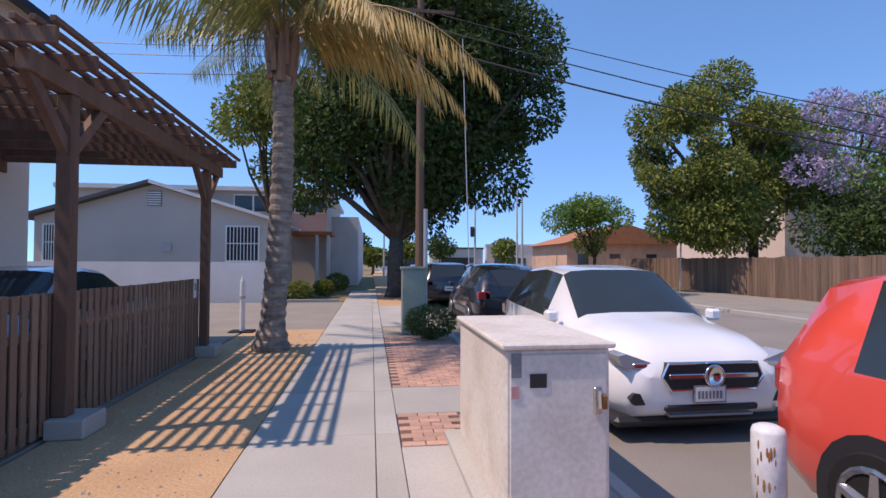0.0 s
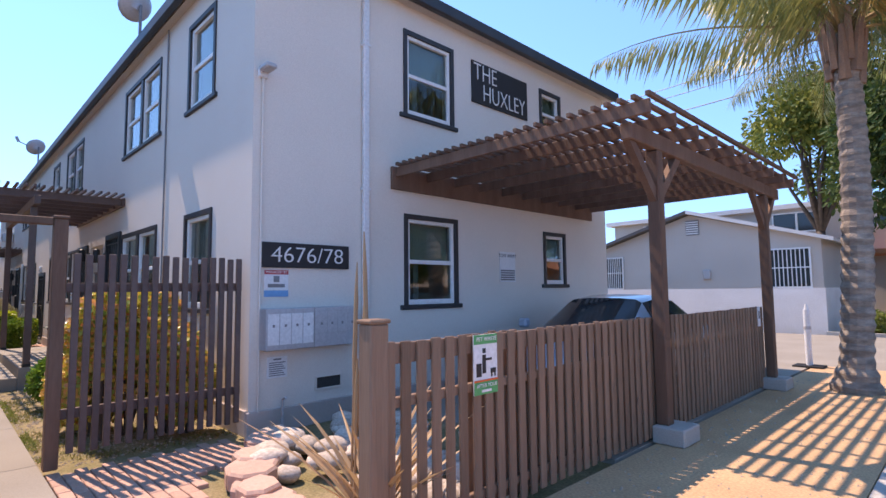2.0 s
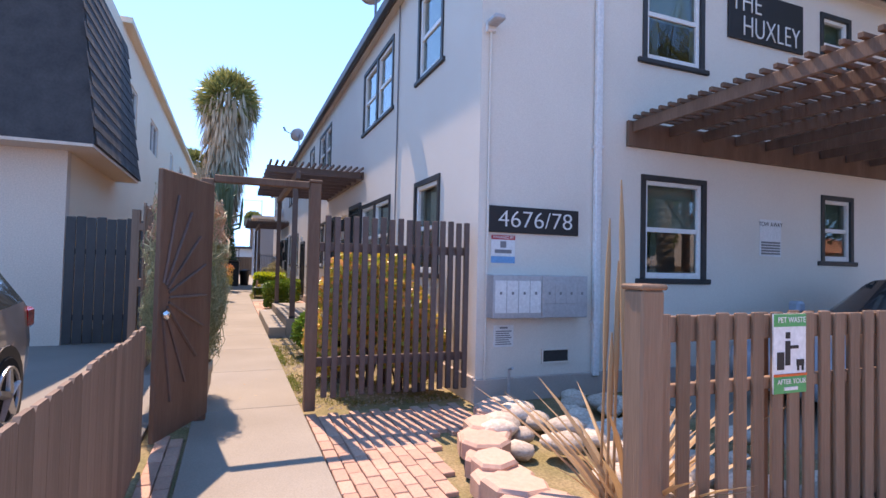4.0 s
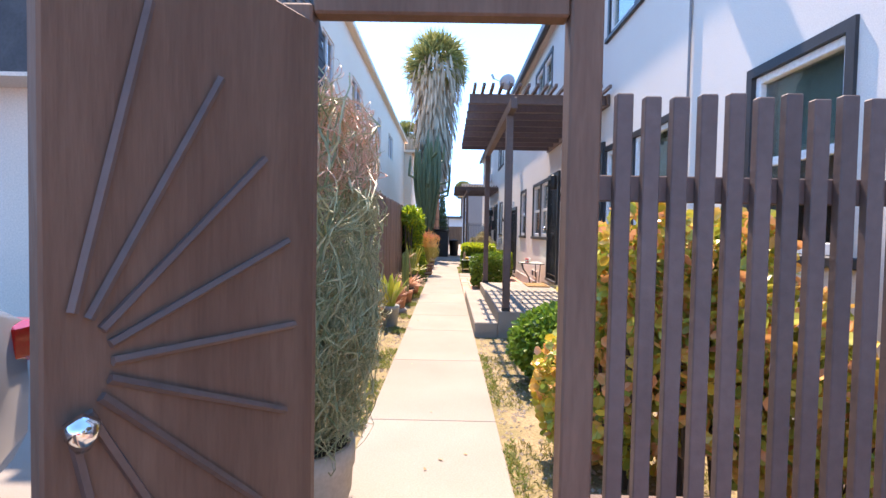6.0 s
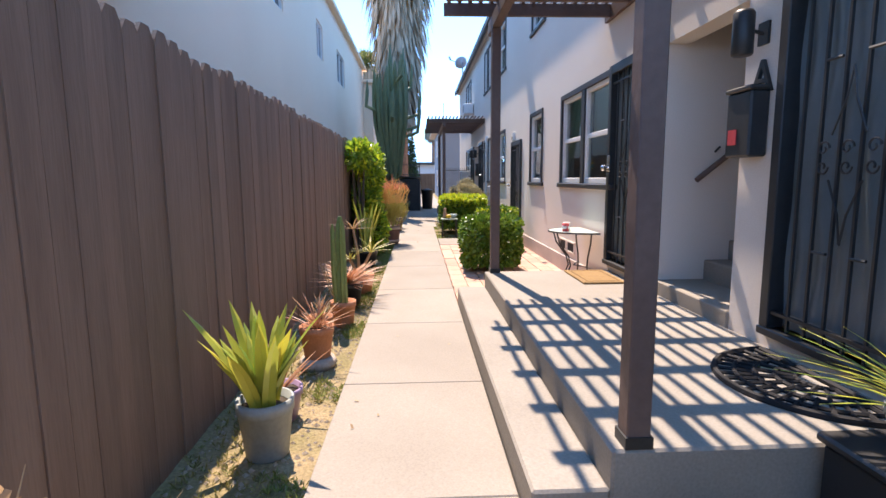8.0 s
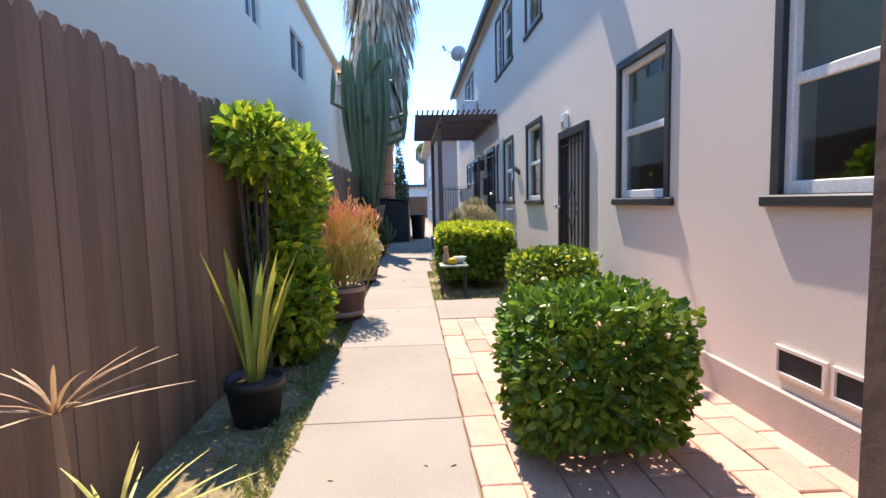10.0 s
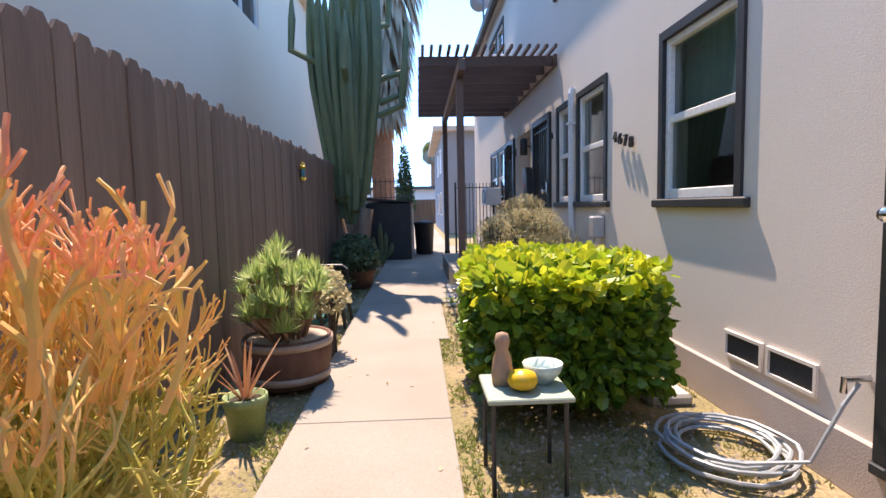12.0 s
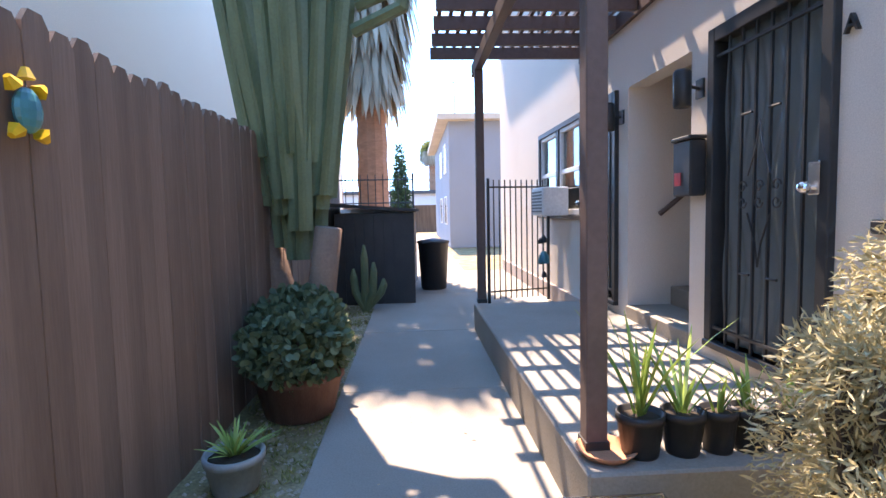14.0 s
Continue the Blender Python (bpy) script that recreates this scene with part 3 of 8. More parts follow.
def window(name, axis, u0, u1, z0, z1, face, leaves=1, sill=True, blind=0.45):
    """A sash window: black trim, white frames, panes, sill. axis 'y': in a wall facing -y; 'x': in one facing +x."""
    s = -1 if axis == "y" else 1
    def Bx(u, v, w0, w1, a, b, bevel=0.0):
        lo, hi = sorted((face + s * a, face + s * b))
        return B(u, v, lo, hi, w0, w1, bevel=bevel) if axis == "y" else B(lo, hi, u, v, w0, w1, bevel=bevel)
    root = thing(name, "white sash window in a black painted surround", "window", "windows", "structure")
    t = 0.055
    for a in ((u0 - t, u0 + 0.012), (u1 - 0.012, u1 + t)):
        part("trim", Bx(*a, z0 - t, z1 + t, -0.04, 0.022), BLACK_TRIM, root)
    part("trim", Bx(u0 + 0.012, u1 - 0.012, z1 - 0.012, z1 + t, -0.04, 0.022), BLACK_TRIM, root)
    if sill:
        part("window_sill", Bx(u0 - 0.13, u1 + 0.13, z0 - 0.055, z0 + 0.012, -0.05, 0.04, bevel=0.01), BLACK_TRIM, root, "black painted sill")
    w = (u1 - u0) / leaves
    for k in range(leaves):
        a, b = u0 + k * w + (0.06 if k else 0.012), u0 + (k + 1) * w - (0.06 if k < leaves - 1 else 0.012)
        if k:
            part("mullion", Bx(a - 0.12, a, z0 + 0.012, z1 - 0.012, -0.05, 0.015), BLACK_TRIM, root)
        zz0, zz1 = z0 + 0.012, z1 - 0.012
        zm = (zz0 + zz1) / 2
        f = 0.055
        fr = part("window_frame", Bx(a, a + f, zz0, zz1, -0.075, -0.01, 0.006), WHITE_PAINT, root, "white frame")
        for c in ((b - f, b, zz0, zz1), (a + f, b - f, zz1 - f, zz1), (a + f, b - f, zz0, zz0 + f + 0.02)):
            part("rail", Bx(*c, -0.075, -0.012, 0.006), WHITE_PAINT, fr)
        part("rail", Bx(a + f, b - f, zm - 0.03, zm + 0.03, -0.065, -0.022, 0.005), WHITE_PAINT, fr)
        for c0, c1, dd in ((zz0 + f + 0.02, zm - 0.03, -0.045), (zm + 0.03, zz1 - f, -0.055)):
            g = part("pane", Bx(a + f, b - f, c0, c1, dd - 0.006, dd), GLASS, fr)
            g.visible_shadow = False
        if blind:
            part("blind", Bx(a + 0.03, b - 0.03, zm - (zm - zz0) * (blind - 0.45) * 2 , zz1, -0.16, -0.15), BLIND, root, "drawn pale blind")
    return root


for k, (a, b) in enumerate(SINGLE):
    window("window", "y", a, b, *LOW_Z, SY, blind=0.45)
    window("window", "y", a, b, *UP_Z, SY, blind=0.9)
for k, (a, b) in enumerate(DOUBLE):
    window("window", "y", a, b, *LOW_Z, SY, 2, blind=0.45)
    window("window", "y", a, b, *UP_Z, SY, 2, blind=0.9)
for h in FRONT:
    window("window", "x", *h, FX, blind=0.45)


def security_door(a, b, z0, z1, flip=False, pale=False):
    """A black barred security door in front of a dark panel, with scrolls, frame, knob and lock."""
    root = thing("security_door", "closed black iron security door with scrolls", "door", "security doors", "structure")
    y = SY
    leaf = B(a + 0.02, b - 0.02, y + 0.07, y + 0.11, z0, z1)
    if not pale:      # glossy sheet, its waves added to draw wavy glints of light
        nx, nz = 36, 40
        for i in range(nx):
            for j in range(nz):
                q = []
                for ii, jj in ((i, j), (i + 1, j), (i + 1, j + 1), (i, j + 1)):
                    px, pz = a + 0.025 + (b - a - 0.05) * ii / nx, z0 + 0.01 + (z1 - z0 - 0.02) * jj / nz
                    q.append(leaf.verts.new((px, y + 0.05 + 0.011 * math.sin(px * 38 + 1.6 * math.sin(pz * 5.2)), pz)))
                leaf.faces.new(q).smooth = True
        bmesh.ops.remove_doubles(leaf, verts=leaf.verts, dist=0.0004)
    part("door_leaf", leaf, STUCCO_BASE if pale else SCREEN, root, "pale door behind the bars" if pale else "dark mesh behind the bars")
    fr = part("door_frame", B(a - 0.03, a + 0.05, y - 0.045, y + 0.07, z0, z1 + 0.05, bevel=0.006), IRON, root)
    part("stile", B(b - 0.05, b + 0.03, y - 0.045, y + 0.07, z0, z1 + 0.05, bevel=0.006), IRON, fr)
    part("head", B(a + 0.05, b - 0.05, y - 0.045, y + 0.07, z1 - 0.05, z1 + 0.05, bevel=0.006), IRON, fr)
    part("threshold", B(a - 0.03, b + 0.03, y - 0.06, y + 0.07, z0 - 0.05, z0, bevel=0.006), IRON, fr)
    n = 7
    for k in range(1, n):
        x = a + 0.05 + (b - a - 0.1) * k / n
        part("bar", B(x - 0.008, x + 0.008, y - 0.02, y - 0.004, z0 + 0.01, z1 - 0.05), IRON, root)
    for z in (z0 + 0.1, z1 - 0.15):
        part("crossbar", B(a + 0.05, b - 0.05, y - 0.026, y - 0.002, z - 0.01, z + 0.01), IRON, root)
    xm, zm = (a + b) / 2, z0 + 1.05
    # small scrolls at mid height, a slim diamond and four short ties
    for sx in (-0.16, 0.0, 0.16):
        for sz in (-1, 1):
            pts = []
            for i in range(18):
                t = i / 17 * 2.2 * math.pi
                rr = 0.042 * (1 - i / 17 * 0.7)
                pts.append((xm + sx + rr * math.cos(t), y - 0.03, zm + sz * (0.05 + rr * math.sin(t))))
            part("scroll", tube(bmesh.new(), pts, 0.006, 5), IRON, root)
    for sx in (-1, 1):
        for sz in (-1, 1):
            part("diamond_bar", tube(bmesh.new(), [(xm, y - 0.03, zm + sz * 0.46), (xm + sx * 0.03, y - 0.03, zm + sz * 0.3), (xm + sx * 0.11, y - 0.03, zm + sz * 0.12)], 0.006, 5), IRON, root)
        part("finial", tube(bmesh.new(), [(xm + sx * 0.13 - 0.05, y - 0.03, zm + 0.52), (xm + sx * 0.13 + 0.05, y - 0.03, zm + 0.52)], 0.009, 5), IRON, root)
        part("finial", tube(bmesh.new(), [(xm + sx * 0.13 - 0.05, y - 0.03, zm - 0.52), (xm + sx * 0.13 + 0.05, y - 0.03, zm - 0.52)], 0.009, 5), IRON, root)
    kx = b - 0.06 if flip else a + 0.06
    part("lock", B(kx - 0.04, kx + 0.04, y - 0.06, y - 0.045, zm - 0.02, zm + 0.16, bevel=0.006), STEEL, root, "steel lock plate")
    kn = bmesh.new()
    bmesh.ops.create_uvsphere(kn, u_segments=14, v_segments=9, radius=0.034, matrix=Matrix.Translation((kx, y - 0.11, zm + 0.02)))
    part("knob", tube(kn, [(kx, y - 0.06, zm + 0.02), (kx, y - 0.09, zm + 0.02)], 0.012), CHROME, root, "chrome knob")
    return root


for k, d in enumerate(DOORS):
    security_door(*d, flip=k in (0, 3), pale=k == 2)

# ---- stair halls behind the two openings ----
for a, b, z0, z1 in STAIRS:
    for x in (a - 0.12, b):
        structure("stair_wall", B(x, x + 0.12, SY + 0.2, SY + 2.55, 0.0, 5.38), STUCCO, "stucco wall beside the stairs", "wall")
    st = thing("staircase", "concrete stairs rising inside the entry", "stairs", "stairs", "structure")
    part("landing", B(a, b, SY - 0.02, SY + 0.45, 0.02, z0 + 0.12, bevel=0.01), CONCRETE, st)
    for k in range(9):
        part("step", B(a, b, SY + 0.45 + k * 0.23, SY + 0.68 + k * 0.23, 0.02, z0 + 0.12 + 0.185 * (k + 1), bevel=0.012), CONCRETE, st)
    rail = thing("handrail", "dark wooden handrail along the stairs", "handrail", "handrails")
    part("rail", tube(bmesh.new(), [(a + 0.07, SY + 0.3, z0 + 1.05), (a + 0.07, SY + 2.3, z0 + 2.65)], 0.025), DARK_WOOD, rail)
    for k in (0.5, 1.9):
        part("bracket", tube(bmesh.new(), [(a, SY + k, z0 + 1.15 + (k - 0.3) * 0.8), (a + 0.07, SY + k, z0 + 1.19 + (k - 0.3) * 0.8)], 0.01), IRON, rail)

# ---- the two porches and their pergolas ----
def porch(x_near, x_far, top, step):
    root = thing("porch", "sunlit beige concrete porch in front of the doors", "porch", "porches", "structure")
    part("platform", B(x_far, x_near, 2.2, SY - 0.002, -0.1, top, bevel=0.012), PORCH, root)
    if step:
        part("step", B(x_far + 0.08, x_near, 1.875, 2.198, -0.1, top / 2, bevel=0.012), PORCH, root)
    return root


porch(-9.87, -13.98, 0.33, True)
porch(-25.55, -29.72, 0.29, False)


def pergola(x_near, x_far, floor_z, top):
    """A porch pergola: two posts, beam, ledger, rafters across, thin slats along."""
    root = thing("pergola", "dark brown wooden pergola over the porch", "pergola", "porch pergolas")
    xa, xb = x_near, x_near - 4.0
    for x in (xa, xb):
        part("post", B(x - 0.05, x + 0.05, 2.26, 2.36, floor_z, top - 0.3, bevel=0.006), DARK_WOOD, root)
        part("post_foot", B(x - 0.058, x + 0.058, 2.252, 2.368, floor_z, floor_z + 0.05), IRON, root)
    part("beam", B(x_far - 0.35, x_near + 0.45, 2.265, 2.355, top - 0.3, top - 0.15, bevel=0.006), DARK_WOOD, root)
    part("ledger", B(x_far - 0.3, x_near + 0.1, SY - 0.045, SY - 0.003, top - 0.16, top, bevel=0.004), DARK_WOOD, root)
    n = 9
    for k in range(n):
        x = x_near - (x_near - x_far + 0.12) * k / (n - 1)
        part("rafter", B(x - 0.026, x + 0.026, 1.74, SY - 0.048, top - 0.14, top - 0.005, bevel=0.004), DARK_WOOD, root)
    m = 16
    for k in range(m):
        y = 1.80 + (SY - 0.1 - 1.80) * k / (m - 1)
        part("slat", B(x_far - 0.42, x_near + 0.42, y - 0.019, y + 0.019, top - 0.005, top + 0.04, bevel=0.003), DARK_WOOD, root)
    return root


pergola(-9.93, -13.93, 0.33, 3.36)
pergola(-25.8, -29.8, 0.29, 3.40)

# ---- the carport pergola at the street ----
cp = thing("carport_pergola", "brown wooden pergola over the parking place", "pergola")
for y in (6.5, 10.4):
    part("post", B(-0.93, -0.80, y - 0.065, y + 0.065, 0.17, 2.98, bevel=0.01), BROWN_WOOD, cp)
    for s in (-1, 1):
        bm = prism(bmesh.new(), [(0, -0.55), (0, -0.40), (0.42, 0.0), (0.56, 0.0)], "x", -0.90, -0.83)
        bmesh.ops.transform(bm, matrix=Matrix.Translation((0, y + s * 0.06, 2.985)) @ Matrix.Diagonal((1, s, 1, 1)), verts=bm.verts)
        part("brace", bm, BROWN_WOOD, cp)
part("beam", B(-0.91, -0.80, 5.85, 11.12, 2.985, 3.155, bevel=0.01), BROWN_WOOD, cp)
part("ledger", B(FX + 0.003, FX + 0.05, 5.68, 11.1, 2.98, 3.30, bevel=0.005), BROWN_WOOD, cp)
for k in range(10):
    y = 5.76 + 5.28 * k / 9
    part("rafter", B(FX + 0.055, -0.56, y - 0.022, y + 0.022, 3.155, 3.29, bevel=0.005), BROWN_WOOD, cp)
for k in range(27):
    x = -4.12 + 3.58 * k / 26
    part("slat", B(x - 0.022, x + 0.022, 5.66, 11.16, 3.29, 3.335, bevel=0.003), BROWN_WOOD, cp)
for x, y in ((-0.78, 6.55), (-0.80, 10.42)):
    fb = thing("footing_block", "grey concrete footing block at the post", "concrete block", "footing blocks")
    part("block", B(x - 0.16, x + 0.16, y - 0.2, y + 0.2, 0.0, 0.17, bevel=0.012), SIDEWALK, fb)

# ---- the picket fence along the street ----
pf = thing("street_fence", "brown picket fence along the parking place", "fence")
part("post", B(-1.01, -0.89, 2.84, 2.97, 0, 1.36, bevel=0.01), STREET_FENCE, pf)
part("post_cap", B(-1.02, -0.88, 2.83, 2.98, 1.36, 1.385, bevel=0.008), STREET_FENCE, pf)
for y in (5.2, 7.7, 10.35):
    part("post", B(-1.18, -1.088, y, y + 0.09, 0, 1.2), STREET_FENCE, pf)
for z0, z1, ya in ((1.115, 1.235, 2.97), (0.86, 0.92, 2.97), (0.62, 0.68, 6.6), (0.38, 0.44, 6.6), (0.14, 0.2, 2.97)):
    part("rail", B(-1.006, -0.968, ya, 10.45, z0, z1, bevel=0.004), STREET_FENCE, pf)
picket = mesh_of("picket", B(-0.010, 0.010, -0.038, 0.038, 0.04, 1.245, bevel=0.004), STREET_FENCE)
back_board = mesh_of("back_board", B(-0.01, 0.01, -0.06, 0.06, 0.06, 0.9, bevel=0.003), STREET_FENCE)
k, y = 0, 3.02
while y < 10.42:
    ob = piece("picket", picket, (-0.955 + random.uniform(-0.003, 0.003), y, random.uniform(-0.006, 0.006)), pf)
    ob.rotation_euler = (random.uniform(-0.006, 0.006), 0, 0)
    if 4.25 < y < 7.1:
        piece("back_board", back_board, (-1.018, y + 0.062, -0.12 * max(0.0, y - 6.2) + random.uniform(-0.02, 0.02)), pf)
    if 3.75 < y < 6.7:
        piece("picket", picket, (-1.075, y + 0.062, random.uniform(-0.03, 0.0)), pf)
    y += 0.124
for y, z in ((6.05, 0.42), (5.6, 0.62), (4.9, 0.3), (6.3, 0.75)):
    part("scrape", tube(bmesh.new(), [(-0.942, y, z), (-0.942, y + 0.03, z + 0.05), (-0.942, y + 0.05, z + 0.06)], 0.004, 5), OLD_FENCE, pf, "bare scraped wood")

# ---- picket screen and gate across the path ----
gs = thing("picket_screen", "dark brown picket screen beside the garden gate", "fence")
part("post", B(-4.44, -4.33, 1.87, 1.98, 0, 2.23, bevel=0.008), BROWN_WOOD, gs)
part("post_cap", B(-4.45, -4.32, 1.86, 1.99, 2.23, 2.26, bevel=0.008), BROWN_WOOD, gs)
for z in (0.42, 1.56):
    part("rail", B(-4.42, -4.38, 1.98, 3.62, z, z + 0.09, bevel=0.004), DARK_WOOD, gs)
bm = B(-0.02, 0.02, -0.028, 0.028, 0.12, 1.92, bevel=0.004)
slat_mesh = mesh_of("slat", bm, DARK_WOOD)
for k in range(17):
    piece("slat", slat_mesh, (-4.36, 2.06 + k * 0.0945, random.uniform(-0.01, 0.01)), gs)
gate = thing("garden_gate", "open brown wooden garden gate with carved rays", "gate")
part("gate_post", B(-4.43, -4.33, 0.90, 1.005, 0, 2.2, bevel=0.008), BROWN_WOOD, gate)
part("lintel", B(-4.42, -4.34, 1.005, 1.868, 2.17, 2.24, bevel=0.008), BROWN_WOOD, gate)
b, a = Vector((-4.36, 1.0, 0)), Vector((-3.58, 0.66, 0))
ang = math.atan2(b.y - a.y, b.x - a.x)
leaf = part("gate_leaf", B(0, 0.845, -0.02, 0.02, 0.06, 2.14, bevel=0.006), BROWN_WOOD, gate, "weathered brown boards")
leaf.location, leaf.rotation_euler = a, (0, 0, ang)
for k in range(9):
    t = radians(-75 + k * 18.5)
    c = Vector((0.02, 0.0, 1.15))
    bmr = tube(bmesh.new(), [c + Vector((0.12 * math.cos(t), -0.026, 0.12 * math.sin(t))), c + Vector((0.72 * math.cos(t), -0.026, 0.85 * math.sin(t)))], 0.012, 5)
    part("ray", bmr, DARK_WOOD, leaf)
part("knob", lathe(bmesh.new(), [(0.012, 0), (0.03, 0.03), (0.034, 0.06), (0.0, 0.08)], (0.06, -0.05, 0.98)), CHROME, leaf, "steel knob")

# ---- low fence beside the drive ----
lf = thing("low_fence", "low brown board fence beside the drive", "fence")
bm = prism(bmesh.new(), [(-0.068, 0.02), (0.068, 0.02), (0.068, 0.95), (0.05, 0.968), (-0.05, 0.968), (-0.068, 0.95)], "y", -0.01, 0.01)
low_board = mesh_of("board", bm, FENCE_WOOD)
for k in range(24):
    piece("board", low_board, (-3.3 + k * 0.14, 0.62, random.uniform(-0.015, 0.01)), lf)
part("rail", B(-3.4, 0.0, 0.56, 0.605, 0.25, 0.33), FENCE_WOOD, lf)
part("rail", B(-3.4, 0.0, 0.56, 0.605, 0.7, 0.78), FENCE_WOOD, lf)

# ---- the tall board fence ----
tf = thing("board_fence", "tall brown dog-eared board fence in shade", "fence")
bm = prism(bmesh.new(), [(-0.069, -0.08), (0.069, -0.08), (0.069, 2.09), (0.035, 2.14), (-0.035, 2.14), (-0.069, 2.09)], "y", -0.011, 0.011)
board = mesh_of("board", bm, FENCE_WOOD)
x = -6.6
while x > -33.2:
    piece("board", board, (x, 0.15 + random.uniform(-0.006, 0.006), random.uniform(-0.03, 0.02)), tf)
    x -= 0.1415
for z in (0.3, 1.1, 1.8):
    part("rail", B(-33.2, -6.55, 0.09, 0.135, z, z + 0.09), FENCE_WOOD, tf)
x = -6.65
while x > -33.3:
    part("post", B(x - 0.05, x + 0.05, 0.0, 0.09, 0, 2.06), FENCE_WOOD, tf)
    x -= 2.4

# ---- the neighbouring building ----
NB = [(-15.55, -14.35, 4.95, 5.95), (-19.8, -18.0, 4.95, 5.95), (-24.6, -23.6, 4.95, 5.95), (-29.3, -27.4, 4.9, 6.0)]
wall("neighbour_wall", "y", -36.5, -9.6, 0, 7.0, -1.65, -1.4, NB, STUCCO_NEIGHBOUR, "pale pinkish stucco wall of the neighbouring building")
structure("neighbour_front", B(-9.62, -9.4, -12, -1.4, 0, 3.3), PINK_STUCCO, "pink stucco front wall of the neighbour", "wall")
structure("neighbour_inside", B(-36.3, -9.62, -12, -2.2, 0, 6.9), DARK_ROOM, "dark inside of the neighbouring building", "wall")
structure("neighbour_eave", B(-36.6, -13.2, -12.0, -1.2, 7.0, 7.14), STUCCO_NEIGHBOUR, "pale eave of the neighbouring building", "eave")
structure("neighbour_end", B(-42, -36.5, -9, -0.95, 0, 6.4), STUCCO_NEIGHBOUR, "stucco rear block of the neighbour", "wall")
structure("neighbour_end_roof", B(-42.3, -36.2, -9, -0.7, 6.4, 6.55), STUCCO_NEIGHBOUR, "flat roof edge", "roof")
for a, b, z0, z1 in NB:
    w = thing("neighbour_window", "sliding window reflecting the sky", "window", "neighbour windows", "structure")
    g = part("pane", B(a + 0.04, b - 0.04, -1.49, -1.48, z0 + 0.04, z1 - 0.04), CAR_GLASS, w)
    for c in ((a, a + 0.04, z0, z1), (b - 0.04, b, z0, z1), (a + 0.04, b - 0.04, z0, z0 + 0.04), (a + 0.04, b - 0.04, z1 - 0.04, z1), ((a + b) / 2 - 0.02, (a + b) / 2 + 0.02, z0 + 0.04, z1 - 0.04)):
        part("window_frame", B(c[0], c[1], -1.5, -1.43, c[2], c[3]), WHITE_PAINT, w)
# shingled mansard skirt
ms = thing("mansard_roof", "dark shingled mansard roof of the neighbour", "roof", kind="structure")
bm = bmesh.new()
pts = [(-8.85, -12, 3.25), (-8.85, -0.92, 3.25), (-13.1, -0.92, 3.25), (-9.5, -12, 6.6), (-9.5, -1.38, 6.6), (-13.1, -1.38, 6.6), (-13.1, -1.395, 3.25), (-9.39, -1.395, 3.25), (-9.39, -12, 3.25)]
v = [bm.verts.new(p) for p in pts]
for q in ((0, 1, 4, 3), (1, 2, 5, 4), (2, 6, 5), (0, 8, 7, 1), (1, 7, 6, 2)):
    bm.faces.new([v[k] for k in q])
bmesh.ops.recalc_face_normals(bm, faces=bm.faces)
part("skirt", bm, SHINGLE, ms)
shingle = mesh_of("shingle", prism(bmesh.new(), [(-0.012, 0), (0.012, 0.0), (0.0, 0.30)], "x", -0.14, 0.14), SHINGLE)
for r_ in range(13):
    f = r_ / 13
    z = 3.27 + f * 3.3
    yy = -0.92 + f * (-0.46)
    for k in range(15):
        ob = piece("shingle", shingle, (-9.1 - f * 0.55 - k * 0.285 + (r_ % 2) * 0.14, yy + 0.012, z), ms)
        ob.rotation_euler = (radians(8), 0, 0)
structure("neighbour_soffit", B(-13.1, -8.85, -12, -0.93, 3.2, 3.25), PINK_STUCCO, "pink soffit under the mansard", "soffit")
bg = thing("black_board_gate", "black stained tall board gate between the buildings", "gate")
for k in range(10):
    part("board", B(-9.42, -9.39, -1.38 + k * 0.145, -1.245 + k * 0.145, 0.02, 2.12 + random.uniform(-0.02, 0.02), bevel=0.004), BLACK_TRIM, bg)
for z in (0.4, 1.5):
    part("rail", B(-9.46, -9.42, -1.38, 0.08, z, z + 0.09), BLACK_TRIM, bg)


# ---- signs and fittings on the front ----
def text_part(name, body, size, material, parent, m, label="", depth=0.006, thin=0.0):
    """Raised lettering in the built-in font, as one mesh."""
    cu = bpy.data.curves.new(name, "FONT")
    cu.body, cu.size, cu.extrude = body, size, depth
    cu.align_x, cu.align_y = "CENTER", "CENTER"
    cu.offset = -thin
    tmp = bpy.data.objects.new(name, cu)
    scene.collection.objects.link(tmp)
    me = bpy.data.meshes.new_from_object(tmp.evaluated_get(bpy.context.evaluated_depsgraph_get()))
    bpy.data.objects.remove(tmp)
    me.name = name
    me.materials.clear()
    me.materials.append(material)
    me.transform(m)
    ob = new(name, me)
    ob.parent = parent
    if label:
        ob["label"] = label
    return ob


def on_front(y, z, off=0.03):
    """Lettering that faces +x on the front wall."""
    return pose(FX + off, y, z, 90, 0, 90)


def on_side(x, z, off=0.03):
    return pose(x, SY - off, z, 90, 0, 0)


sg = thing("name_sign", "black board sign with white letters", "sign")
part("board", B(FX + 0.003, FX + 0.03, 7.4, 8.92, 4.68, 5.40, bevel=0.004), SIGN_DARK, sg)
text_part("lettering", "THE", 0.42, LETTER, sg, on_front(7.74, 5.21, 0.034) @ Matrix.Diagonal((0.8, 1, 1, 1)), "white letters", 0.006, 0.007)
text_part("lettering", "HUXLEY", 0.42, LETTER, sg, on_front(8.25, 4.87, 0.034) @ Matrix.Diagonal((0.76, 1, 1, 1)), "white letters", 0.006, 0.007)
sg = thing("address_sign", "black address board with white numbers", "sign")
part("board", B(FX + 0.003, FX + 0.03, 3.78, 4.97, 1.83, 2.125, bevel=0.004), SIGN_DARK, sg)
